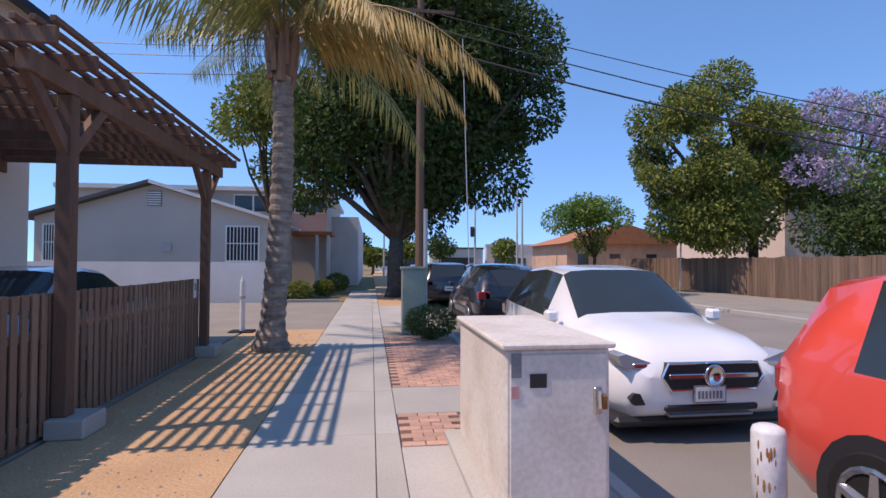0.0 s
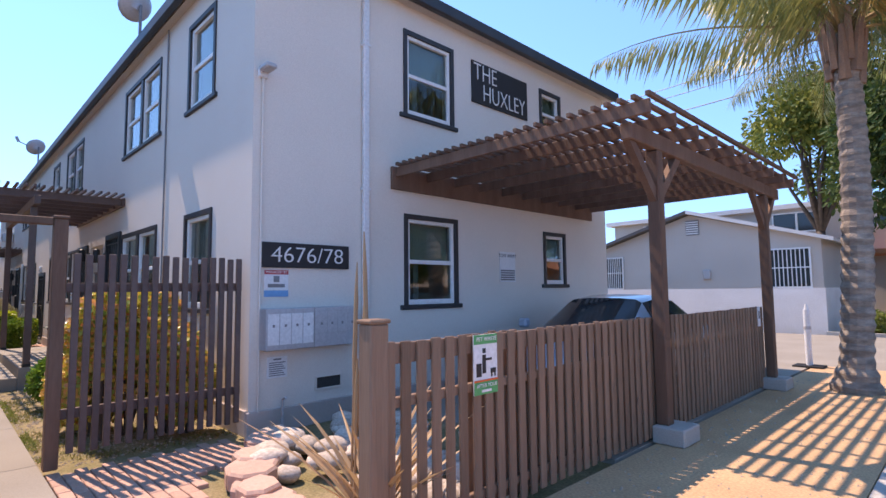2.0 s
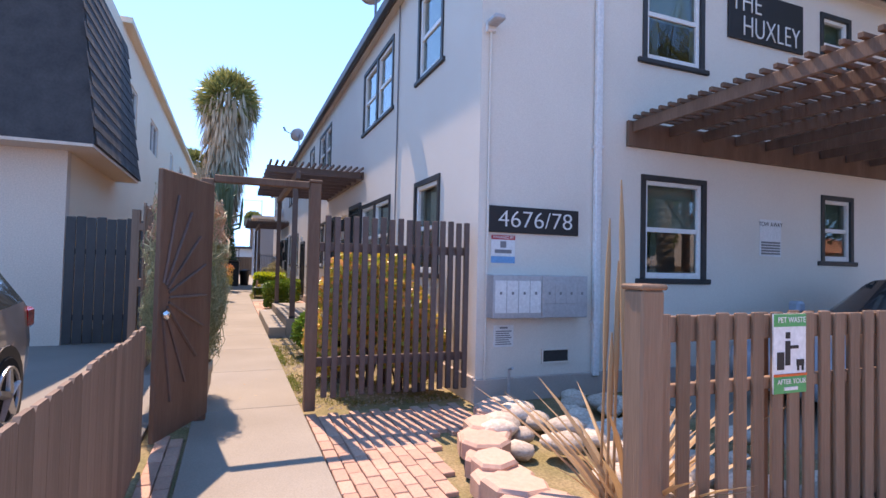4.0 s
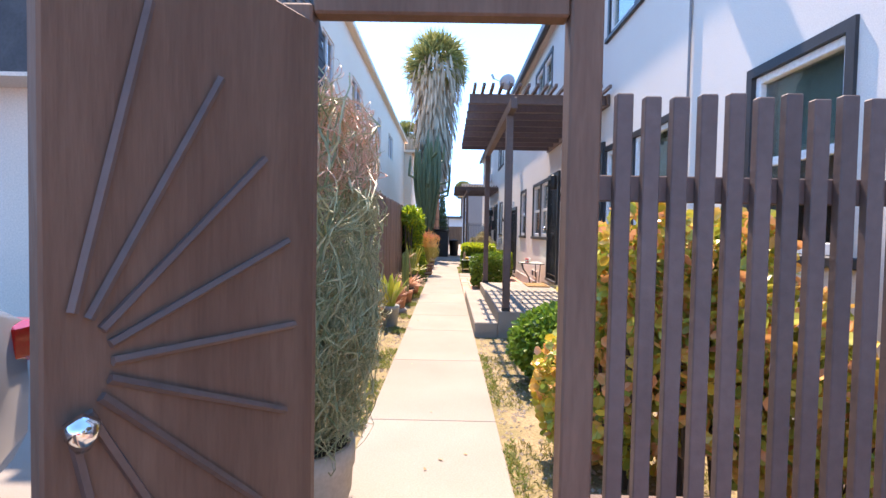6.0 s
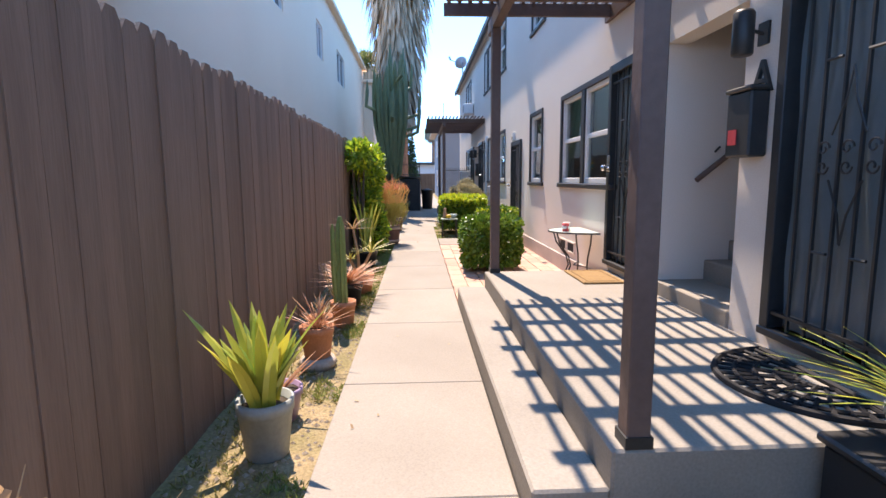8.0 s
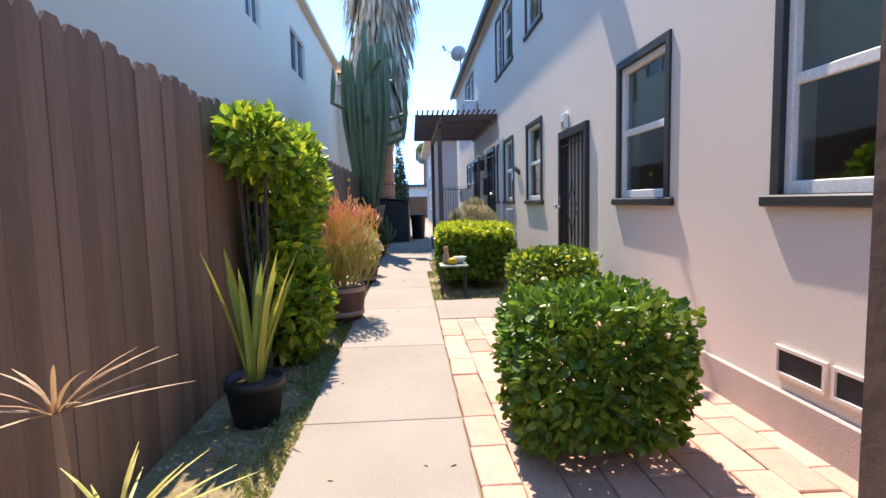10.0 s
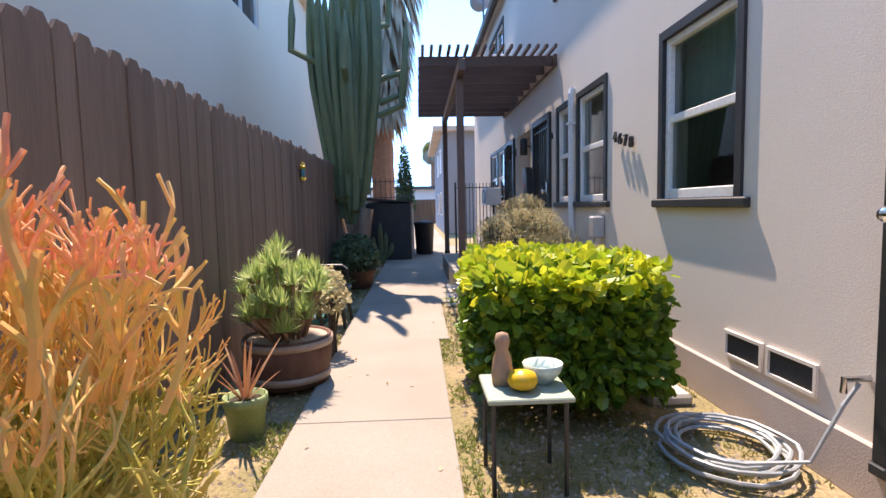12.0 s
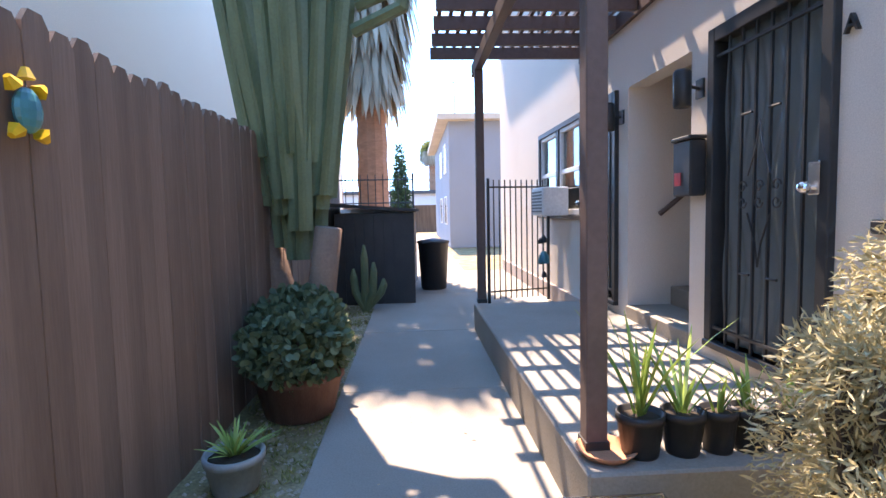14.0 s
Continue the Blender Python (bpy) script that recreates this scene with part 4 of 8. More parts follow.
text_part("number", "4676/78", 0.27, LETTER, sg, on_front(4.39, 1.975, 0.034) @ Matrix.Diagonal((1.12, 1, 1, 1)), "white numbers", 0.006, 0.004)


def notice(name, label, face, u0, u1, z0, z1, rows, ground=SIGN_WHITE, front=True, holder=None):
    """A flat plate with coloured bars on it. rows: (u share 0..1, u share, z share, z share, material)."""
    root = holder or thing(name, label, "sign")
    def Bf(a, b, c, d, d0, d1):
        return B(face + d0, face + d1, a, b, c, d) if front else B(a, b, face - d1, face - d0, c, d)
    part("plate", Bf(u0, u1, z0, z1, 0.002, 0.010), ground, root)
    for k, (a, b, c, d, m) in enumerate(rows):
        part("marking", Bf(u0 + (u1 - u0) * a, u0 + (u1 - u0) * b, z0 + (z1 - z0) * c, z0 + (z1 - z0) * d, 0.0102, 0.0115 + 0.0006 * k), m, root)
    return root


mg = notice("managed_sign", "white notice with red top and blue foot", FX, 3.83, 4.13, 1.49, 1.80,
       [(0, 1, 0.84, 1, SIGN_RED), (0, 1, 0, 0.24, SIGN_BLUE), (0.15, 0.85, 0.35, 0.48, SIGN_GREY), (0.38, 0.62, 0.55, 0.78, SIGN_GREY)])
text_part("lettering", "MANAGED BY", 0.042, LETTER, mg, on_front(3.98, 1.776, 0.0142), "white letters", 0.0008)
notice("printed_notice", "white printed notice with grey lines of writing", FX, 3.88, 4.13, 0.56, 0.80,
       [(0.3, 0.7, 0.84, 0.92, SIGN_GREY)] + [(0.1, 0.9 - 0.07 * (k % 3), 0.1 + k * 0.1, 0.145 + k * 0.1, SIGN_GREY) for k in range(7)])
tow = notice("tow_sign", "white parking sign with dark rows of writing", FX, 8.05, 8.48, 1.68, 2.20,
             [(0.05, 0.95, 0.05 + k * 0.075, 0.10 + k * 0.075, SIGN_GREY) for k in range(5)])
text_part("lettering", "TOW AWAY", 0.085, SIGN_DARK, tow, on_front(8.265, 2.13, 0.0112), "dark letters", 0.001)
pet = notice("pet_waste_sign", "white and green sign on the picket fence", -0.944, 3.72, 3.96, 0.84, 1.24,
             [(0, 1, 0.84, 1, SIGN_GREEN), (0, 1, 0, 0.22, SIGN_GREEN), (0.35, 0.5, 0.35, 0.66, SIGN_DARK), (0.36, 0.49, 0.69, 0.77, SIGN_DARK), (0.5, 0.75, 0.56, 0.6, SIGN_DARK), (0.1, 0.3, 0.3, 0.52, SIGN_DARK), (0.7, 0.92, 0.34, 0.42, SIGN_DARK), (0.72, 0.76, 0.28, 0.34, SIGN_DARK), (0.86, 0.9, 0.28, 0.34, SIGN_DARK),
              (0, 1, 0.215, 0.245, ORANGE), (0.3, 0.7, 0.04, 0.08, SIGN_WHITE)])
text_part("lettering", "PET WASTE", 0.04, LETTER, pet, pose(-0.9236, 3.84, 1.21, 90, 0, 90), "white letters", 0.0008)
text_part("lettering", "AFTER YOUR", 0.036, LETTER, pet, pose(-0.9236, 3.84, 0.90, 90, 0, 90), "white letters", 0.0008)
notice("small_fence_sign", "small white sign on the fence end", -0.944, 10.1, 10.22, 0.95, 1.24, [(0.2, 0.8, 0.4, 0.8, SIGN_GREY)])
for k in range(2):
    mb = thing("mailbox", "grey metal wall mailbox with small locked doors", "mailbox", "mailboxes")
    y0 = 3.77 + k * 0.61
    part("body", B(FX + 0.002, FX + 0.2, y0, y0 + 0.605, 0.89, 1.36, bevel=0.008), MAIL_GREY, mb)
    for j in range(4):
        d = part("door", B(FX + 0.2, FX + 0.206, y0 + 0.02 + j * 0.145, y0 + 0.155 + j * 0.145, 0.95 if k == 0 else 1.05, 1.30, bevel=0.003), WHITE_METAL if k == 0 else MAIL_GREY, mb)
        part("lock", B(FX + 0.206, FX + 0.211, y0 + 0.075 + j * 0.145, y0 + 0.1 + j * 0.145, 1.15, 1.18), SIGN_GREY, d)
for xs in (-24.87,):
    dsp = thing("side_downspout", "pale metal downspout between the windows", "downspout", kind="structure")
    part("pipe", tube(bmesh.new(), [(xs, SY - 0.05, 0.1), (xs, SY - 0.05, 2.68), (xs - 0.02, SY - 0.03, 2.74)], 0.04, 10), WHITE_METAL, dsp)
    for z in (0.9, 2.3):
        part("strap", B(xs - 0.055, xs + 0.055, SY - 0.095, SY - 0.002, z, z + 0.03), WHITE_METAL, dsp)
dl = thing("door_chime", "white plastic box above the door", "box")
part("case", B(-20.24, -20.06, SY - 0.06, SY - 0.002, 2.27, 2.47, bevel=0.012), WHITE_PAINT, dl)
part("grille", B(-20.2, -20.1, SY - 0.066, SY - 0.06, 2.30, 2.36), SIGN_GREY, dl)
ds = thing("downspout", "white metal rain downspout on the front wall", "downspout", kind="structure")
part("pipe", B(FX + 0.01, FX + 0.075, 5.18, 5.27, 0.18, 5.76, bevel=0.012), WHITE_METAL, ds)
for z in (0.8, 2.9, 4.9):
    part("strap", B(FX + 0.002, FX + 0.08, 5.165, 5.285, z, z + 0.03), WHITE_METAL, ds)
cd = thing("conduit", "thin painted conduit down the front wall", "pipe", kind="structure")
part("pipe", tube(bmesh.new(), [(FX + 0.02, 3.775, 0.2), (FX + 0.02, 3.775, 4.05)], 0.014), STUCCO, cd)
lamp = thing("wall_lamp", "grey motion sensor floodlight high on the wall", "lamp")
part("base", B(FX + 0.002, FX + 0.05, 3.71, 3.83, 4.05, 4.16, bevel=0.01), WHITE_METAL, lamp)
part("head", B(FX + 0.05, FX + 0.25, 3.70, 3.84, 4.10, 4.17, bevel=0.02), MAIL_GREY, lamp)
wp = thing("wall_pipe", "dark cable pipe down the side wall", "pipe", kind="structure")
part("pipe", tube(bmesh.new(), [(-7.43, SY - 0.02, 0.3), (-7.43, SY - 0.02, 5.78)], 0.013), SIGN_GREY, wp)


def vent(face, u0, u1, z0, z1, front):
    v = thing("wall_vent", "dark crawl space vent low in the wall", "vent", "vents")
    def Bf(a, b, c, d, d0, d1):
        return B(face + d0, face + d1, a, b, c, d) if front else B(a, b, face - d1, face - d0, c, d)
    part("backing", Bf(u0, u1, z0, z1, 0.001, 0.006), DARK_ROOM, v)
    for c in ((u0 - 0.02, u0, z0 - 0.02, z1 + 0.02), (u1, u1 + 0.02, z0 - 0.02, z1 + 0.02), (u0, u1, z1, z1 + 0.02), (u0, u1, z0 - 0.02, z0)):
        part("frame", Bf(*c, 0.001, 0.02), STUCCO, v)


vent(FX, 4.52, 4.86, 0.37, 0.50, True)
for a, b in ((-8.71, -8.35), (-8.27, -7.93), (-16.05, -15.72), (-15.64, -15.3), (-21.56, -21.23), (-21.15, -20.81)):
    vent(SY, a, b, 0.34, 0.47, False)
tap = thing("standpipe", "small pale pipe with a tap at the wall", "pipe")
part("pipe", tube(bmesh.new(), [(FX + 0.12, 4.02, 0), (FX + 0.12, 4.02, 0.33), (FX + 0.2, 4.02, 0.36)], 0.016), MAIL_GREY, tap)

# wall lights by the doors, house letters and numbers
for x, z in ((-11.33, 2.33), (-12.83, 2.42), (-27.32, 2.3), (-28.8, 2.35)):
    wl = thing("door_lamp", "black wall lantern beside the door", "lamp", "door lamps")
    part("plate", B(x - 0.05, x + 0.05, SY - 0.02, SY - 0.002, z - 0.07, z + 0.07), IRON, wl)
    part("arm", tube(bmesh.new(), [(x, SY - 0.02, z), (x, SY - 0.1, z + 0.02)], 0.012), IRON, wl)
    part("shade", lathe(bmesh.new(), [(0.055, -0.14), (0.065, -0.13), (0.065, 0.12), (0.05, 0.14), (0.0, 0.15)], (x, SY - 0.15, z)), IRON, wl)
for x, z, ch, s in ((-11.31, 2.05, "A", 0.3), (-12.82, 2.12, "C", 0.26), (-25.95, 2.3, "A", 0.13)):
    hl = thing("door_letter", "dark metal letter on the wall beside the door", "letter", "door letters")
    text_part("letter", ch, s, IRON, hl, on_side(x, z, 0.014), "dark metal letter", 0.012)
hn = thing("house_number", "dark metal house numbers on the wall", "number")
for k, ch in enumerate("4678"):
    text_part("digit", ch, 0.15, IRON, hn, on_side(-23.46 + k * 0.13, 1.955 - 0.03 * k, 0.03), "", 0.014)
for x, z0 in ((-11.36, 1.55), (-27.36, 1.5)):
    mbx = thing("letter_box", "dark wall mailbox beside the door", "mailbox", "wall mailboxes")
    part("body", B(x - 0.13, x + 0.13, SY - 0.13, SY - 0.003, z0, z0 + 0.42, bevel=0.012), IRON, mbx)
    part("lid", B(x - 0.14, x + 0.14, SY - 0.145, SY - 0.003, z0 + 0.42, z0 + 0.45, bevel=0.008), IRON, mbx)
    part("tag", B(x - 0.09, x + 0.0, SY - 0.136, SY - 0.131, z0 + 0.08, z0 + 0.18), SIGN_RED, mbx, "red tag")


def dish(x, z):
    d = thing("satellite_dish", "grey satellite dish on the roof edge", "satellite dish", "satellite dishes")
    bm = bmesh.new()
    lathe(bm, [(0.0, 0.0), (0.12, 0.016), (0.22, 0.055), (0.28, 0.095), (0.276, 0.1), (0.21, 0.062), (0.0, 0.01)], (0, 0, 0), 18)
    bmesh.ops.transform(bm, matrix=pose(x, SY - 0.25, z + 0.55, 58, 0, -75), verts=bm.verts)
    part("reflector", bm, MAIL_GREY, d)
    part("mast", tube(bmesh.new(), [(x, SY - 0.2, z), (x, SY - 0.2, z + 0.6)], 0.025), SIGN_GREY, d)
    part("arm", tube(bmesh.new(), [(x, SY - 0.25, z + 0.5), (x - 0.1, SY - 0.75, z + 0.72)], 0.018), MAIL_GREY, d)
    part("horn", tube(bmesh.new(), [(x - 0.1, SY - 0.72, z + 0.70), (x - 0.1, SY - 0.8, z + 0.86)], 0.045), MAIL_GREY, d)


for x in (-8.4, -20.5, -32.0):
    dish(x, 5.93)


def air_con(x, z):
    ac = thing("window_air_conditioner", "white window air conditioner in the wall", "air conditioner", "air conditioners")
    part("body", B(x - 0.32, x + 0.32, SY - 0.4, SY - 0.03, z, z + 0.4, bevel=0.015), WHITE_METAL, ac)
    for k in range(7):
        part("slat", B(x - 0.28, x + 0.28, SY - 0.408, SY - 0.4, z + 0.05 + k * 0.045, z + 0.075 + k * 0.045), SIGN_GREY, ac)


air_con(-30.9, 1.33)
air_con(-29.4, 3.95)


# ---- plants and pots ----
def pot(root, x, y, z, r, h, material, rim=True, seg=20):
    part("pot", lathe(bmesh.new(), [(r * 0.72, 0), (r * 0.75, 0.01), (r * 0.95, h * 0.8)] + ([(r, h * 0.8), (r, h), (r * 0.9, h), (r * 0.85, h * 0.86)] if rim else [(r, h), (r * 0.92, h), (r * 0.88, h * 0.86)]) + [(0.01, h * 0.86)], (x, y, z), seg), material, root)
    part("soil", lathe(bmesh.new(), [(r * 0.86, 0), (r * 0.6, 0.012), (0.005, 0.016)], (x, y, z + h * 0.865), 12), SOIL, root)


def barrel(root, x, y, z, r, h):
    prof = [(r * 0.86, 0), (r * 0.93, h * 0.25), (r, h * 0.6), (r * 1.0, h), (r * 0.92, h), (r * 0.9, h * 0.85), (0.01, h * 0.85)]
    part("barrel", lathe(bmesh.new(), prof, (x, y, z), 26), BARREL, root)
    for f0, f1, rr in ((0.12, 0.26, 0.935), (0.82, 0.96, 1.005)):
        part("hoop", lathe(bmesh.new(), [(r * rr * 0.98, h * f0), (r * rr + 0.008, h * f0), (r * rr + 0.010, h * f1), (r * rr * 0.98, h * f1)], (x, y, z), 26), BARREL_HOOP, root)
    part("soil", lathe(bmesh.new(), [(r * 0.9, 0), (r * 0.5, 0.02), (0.005, 0.025)], (x, y, z + h * 0.86), 14), SOIL, root)


def blades(root, seed, x, y, z, n, length, width, spread, material, curl=0.3, label=""):
    """Tapered, slightly curved blades rising from one spot."""
    r = random.Random(seed)
    verts, faces = [], []
    for _ in range(n):
        a = r.uniform(0, 2 * math.pi)
        lean = r.uniform(0.05, 1.0) * spread
        L = length * r.uniform(0.55, 1.1)
        d = Vector((math.cos(a) * math.sin(lean), math.sin(a) * math.sin(lean), math.cos(lean)))
        s = Vector((-math.sin(a + r.uniform(-.8, .8)), math.cos(a), 0)).normalized()
        base = Vector((x, y, z)) + Vector((math.cos(a), math.sin(a), 0)) * r.uniform(0, width * 1.2)
        nrm = d.cross(s).normalized()
        k = len(verts)
        steps = 5
        for i in range(steps + 1):
            t = i / steps
            p = base + d * L * t + Vector((math.cos(a), math.sin(a), -0.3)) * curl * L * t * t
            w = width * (0.55 + 0.6 * t) * (1 - t) ** 0.55 * 0.8 + 0.001
            verts += [p - s * w, p + nrm * w * 0.35, p + s * w]
        for i in range(steps):
            o = k + i * 3
            faces += [(o, o + 1, o + 4, o + 3), (o + 1, o + 2, o + 5, o + 4)]
    return leaf_mesh("foliage", verts, faces, material, root, label)


def fast_rods(rods, seg=4):
    """Thin rods as vertices and faces; rods: (a, b, ra, rb)."""
    verts, faces = [], []
    for a, b, ra, rb in rods:
        d = (b - a).normalized()
        u = d.orthogonal().normalized()
        w = d.cross(u)
        k = len(verts)
        for p, rr in ((a, ra), (b, rb)):
            for i in range(seg):
                t = 2 * math.pi * i / seg
                verts.append(p + (u * math.cos(t) + w * math.sin(t)) * rr)
        for i in range(seg):
            faces.append((k + i, k + (i + 1) % seg, k + seg + (i + 1) % seg, k + seg + i))
    return verts, faces


def stick_plant(root, seed, x, y, z, height, spread, n0, depth, thick, mats, cut=0.5, up=0.12, wave=0.28, flat=1.0):
    """Curling pencil-thin stems inside a rounded column; mats: lower stems, upper stems, tips."""
    r = random.Random(seed)
    rods = ([], [], [])
    mid, half = z + height * 0.45, height * 0.55

    def out(q):
        return ((math.hypot(q.x - x, (q.y - y) / flat) / spread) ** 3 + (abs(q.z - mid) / half) ** 3) ** 0.333 * (1 + 0.3 * noise.noise(q * 3.5))

    def grow(p, d, L, lev, rad):
        for _ in range(3):
            d = (d + rng_unit(r) * wave).normalized()
            q = p + d * L / 3
            if out(q) > 1.0 + r.uniform(-0.12, 0.06):
                d = (d * 0.3 + Vector(((x - q.x) * 0.6, (y - q.y) * 0.6, r.uniform(-0.5, 0.35)))).normalized()
                q = p + d * L / 3
                if wave < 0.2 or out(q) > 1.1:
                    return
            f = (q.z - z) / height
            kind = 2 if lev >= depth - 1 and f > cut + 0.25 and len(mats) > 2 else 1 if f > cut else 0
            rods[kind].append((p, q, rad, rad * 0.95))
            p = q
            rad *= 0.95
        if lev < depth:
            for _ in range(r.choice((2, 2, 3))):
                e = (d + rng_unit(r) * (0.47 + wave) + Vector((0, 0, up))).normalized()
                grow(p, e, L * r.uniform(0.62, 0.95), lev + 1, rad * 0.88)
    unit = height / (depth + 1) * 1.1
    for k in range(n0):
        a = r.uniform(0, 2 * math.pi)
        rr = spread * math.sqrt(r.random()) * 0.8
        base = Vector((x + math.cos(a) * rr * 0.4, y + math.sin(a) * rr * 0.4 * flat, z))
        if k % 3:      # side shoots that fill the column
            h = r.uniform(0.0, 0.8) * height
            base = Vector((x + math.cos(a) * rr, y + math.sin(a) * rr * flat, z + h))
        d = Vector((math.cos(a) * rr / height * 1.6, math.sin(a) * rr / height * 1.6, 0.9)).normalized()
        grow(base, d, unit * r.uniform(0.5, 0.95), 0 if k % 3 == 0 else 1, thick)
    for k, rr in enumerate(rods):
        if rr:
            v, f = fast_rods(rr)
            leaf_mesh(("old_growth", "upper_growth", "new_growth")[k], v, f, mats[k], root)


def bush(name, label, seed, blobs, count, length, width, material, trunk=None, square=False, shell=0.6, group="", extra=None, category="bush"):
    root = thing(name, label, category, group)
    v, f = crown_leaves(random.Random(seed), blobs, count, length, width, shell, 0.1, square)
    leaf_mesh("crown", v, f, material, root)
    if extra:
        v, f = crown_leaves(random.Random(seed + 1), extra[2] if len(extra) > 2 else blobs, extra[1], length, width, 0.85, 0.0, square)
        leaf_mesh("extra_leaves", v, f, extra[0], root)
    # bare wood inside
    r = random.Random(seed + 2)
    rods = []
    for c, rad in blobs:
        c = Vector(c)
        base = Vector((trunk or (c.x, c.y))[:2] + (0,)) if trunk else Vector((c.x, c.y, c.z - rad[2] * 0.95))
        if trunk is None:
            base.z = min(base.z, 0.0) if c.z - rad[2] < 0.4 else base.z
            base.z = 0.0
        for _ in range(9):
            q = c + Vector((r.uniform(-.6, .6) * rad[0], r.uniform(-.6, .6) * rad[1], r.uniform(-.4, .5) * rad[2]))
            rods.append((base + Vector((r.uniform(-.05, .05), r.uniform(-.05, .05), -0.03)), q, 0.018, 0.008))
    v, f = fast_rods(rods, 5)
    leaf_mesh("twig_work", v, f, BARK, root)
    return root


# yellow leaf tone with sunshine put into its colour
YL = leafy("hedge_sunlit_leaf", (0.30, 0.44, 0.03), (0.60, 0.60, 0.05), 0.35, 0.4)
bush("round_bush", "bright green clipped round bush beside the path", 11, [((-7.65, 2.62, 0.36), (0.52, 0.5, 0.36))], 5200, 0.062, 0.036, BUSH_LEAF, group="bushes", extra=(HEDGE, 900))
bush("round_bush", "clipped green bush on the paved strip", 12, [((-16.05, 2.55, 0.46), (0.5, 0.52, 0.44))], 6000, 0.06, 0.036, HEDGE, square=True, group="bushes", extra=(BUSH_LEAF, 1200))
bush("round_bush", "clipped green bush beside the door path", 13, [((-18.55, 3.02, 0.44), (0.46, 0.48, 0.44))], 6500, 0.055, 0.036, HEDGE, square=True, group="bushes", extra=(YL, 900))
# the brighter leaves lie on the top only: sunlight there, painted as leaf colour
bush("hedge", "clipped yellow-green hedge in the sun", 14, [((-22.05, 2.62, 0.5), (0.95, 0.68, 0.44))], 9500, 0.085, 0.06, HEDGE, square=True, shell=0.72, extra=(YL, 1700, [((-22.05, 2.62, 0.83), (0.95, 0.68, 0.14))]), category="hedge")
bush("jade_bush", "large jade plant with orange tipped leaves", 16, [((-5.95, 2.42, 0.45), (0.36, 0.34, 0.42)), ((-5.6, 2.5, 1.05), (0.34, 0.32, 0.36)), ((-5.35, 2.75, 1.0), (0.42, 0.4, 0.5)), ((-5.1, 3.05, 0.75), (0.4, 0.4, 0.5)), ((-5.65, 2.6, 0.55), (0.4, 0.36, 0.45)), ((-5.45, 3.0, 1.3), (0.3, 0.3, 0.28)), ((-5.3, 2.5, 1.3), (0.26, 0.26, 0.3)), ((-4.95, 3.25, 0.5), (0.35, 0.3, 0.4))], 6200, 0.066, 0.056, JADE_GREEN, extra=(JADE, 4800))
bush("vine", "leafy green vine hanging over the fence", 17, [((-18.3, 0.46, 1.6), (0.75, 0.27, 0.46)), ((-18.1, 0.44, 0.95), (0.55, 0.24, 0.5)), ((-18.1, 0.5, 0.45), (0.55, 0.28, 0.5)), ((-18.9, 0.42, 1.5), (0.45, 0.24, 0.45)), ((-17.5, 0.36, 1.85), (0.45, 0.22, 0.25))], 5200, 0.13, 0.055, VINE, extra=(YL, 1100), category="vine")
bush("low_shrub", "dark round shrub in the brick parkway", 18, [((2.95, 11.75, 0.36), (0.48, 0.45, 0.3))], 3800, 0.07, 0.02, TREE_DARK, group="bushes")


def barrel_stick(seed, x, y, r, h, height, spread, n0, depth, thick, mats, label, cut=0.5, wood=True, up=0.12, wave=0.28, flat=1.0):
    root = thing("stick_plant", label, "plant", "potted plants")
    if wood:
        barrel(root, x, y, 0, r, h)
    else:
        part("pot", lathe(bmesh.new(), [(r * 0.75, 0), (r * 0.86, 0.06), (r * 0.9, 0.1), (r * 0.95, h * 0.4), (r * 0.98, h * 0.45), (r, h * 0.7), (r * 1.04, h * 0.75), (r * 1.04, h), (r * 0.94, h), (r * 0.9, h * 0.9), (0.01, h * 0.9)], (x, y, -0.045), 28), surf("cream_pot", (0.55, 0.45, 0.34), 0.8, (0.42, 0.33, 0.25), 0.6, 5, 40, 0.1), root, "ribbed cream pot")
        part("soil", lathe(bmesh.new(), [(r * 0.9, 0), (0.005, 0.02)], (x, y, h * 0.86), 14), SOIL, root)
    stick_plant(root, seed, x, y, h * 0.85, height, spread, n0, depth, thick, mats, cut, up, wave, flat)
    return root


barrel_stick(21, -5.12, 0.76, 0.26, 0.44, 1.80, 0.70, 250, 5, 0.0062, (STICK, STICK, STICK_BLUSH), "tall grey-green pencil plant in a ribbed pot", 0.45, wood=False, flat=0.56)
fire = barrel_stick(22, -19.45, 0.74, 0.27, 0.4, 1.14, 0.52, 130, 5, 0.0105, (STICK_YELLOW, STICK_FIRE, STICK_TIP), "red and yellow pencil plant in a barrel", 0.5, up=0.3, wave=0.17)
stick_plant(fire, 27, -19.52, 0.72, 1.0, 0.62, 0.2, 30, 3, 0.0095, (STICK_FIRE, STICK_FIRE, STICK_TIP), 0.1, 0.3, 0.17)
bm_root = thing("potted_succulent", "green leafy succulent in a wooden barrel", "plant", "potted plants")
barrel(bm_root, -22.35, 0.66, 0, 0.33, 0.36)
r = random.Random(5)
for k in range(56):
    a, q = r.uniform(0, 6.28), r.uniform(0.0, 0.4)
    xx, yy, zz = -22.35 + q * math.cos(a), 0.62 + q * math.sin(a) * 0.8, 0.42 + r.uniform(0.05, 0.55) * (1.1 - q)
    part("stem", tube(bmesh.new(), [(-22.35 + q * 0.3 * math.cos(a), 0.66 + q * 0.3 * math.sin(a), 0.3), (xx, yy, zz)], 0.014, 5), CACTUS_BARK, bm_root)
    blades(bm_root, 100 + k, xx, yy, zz, 120, 0.165, 0.005, 1.6, BLADE_LIME, -0.2)
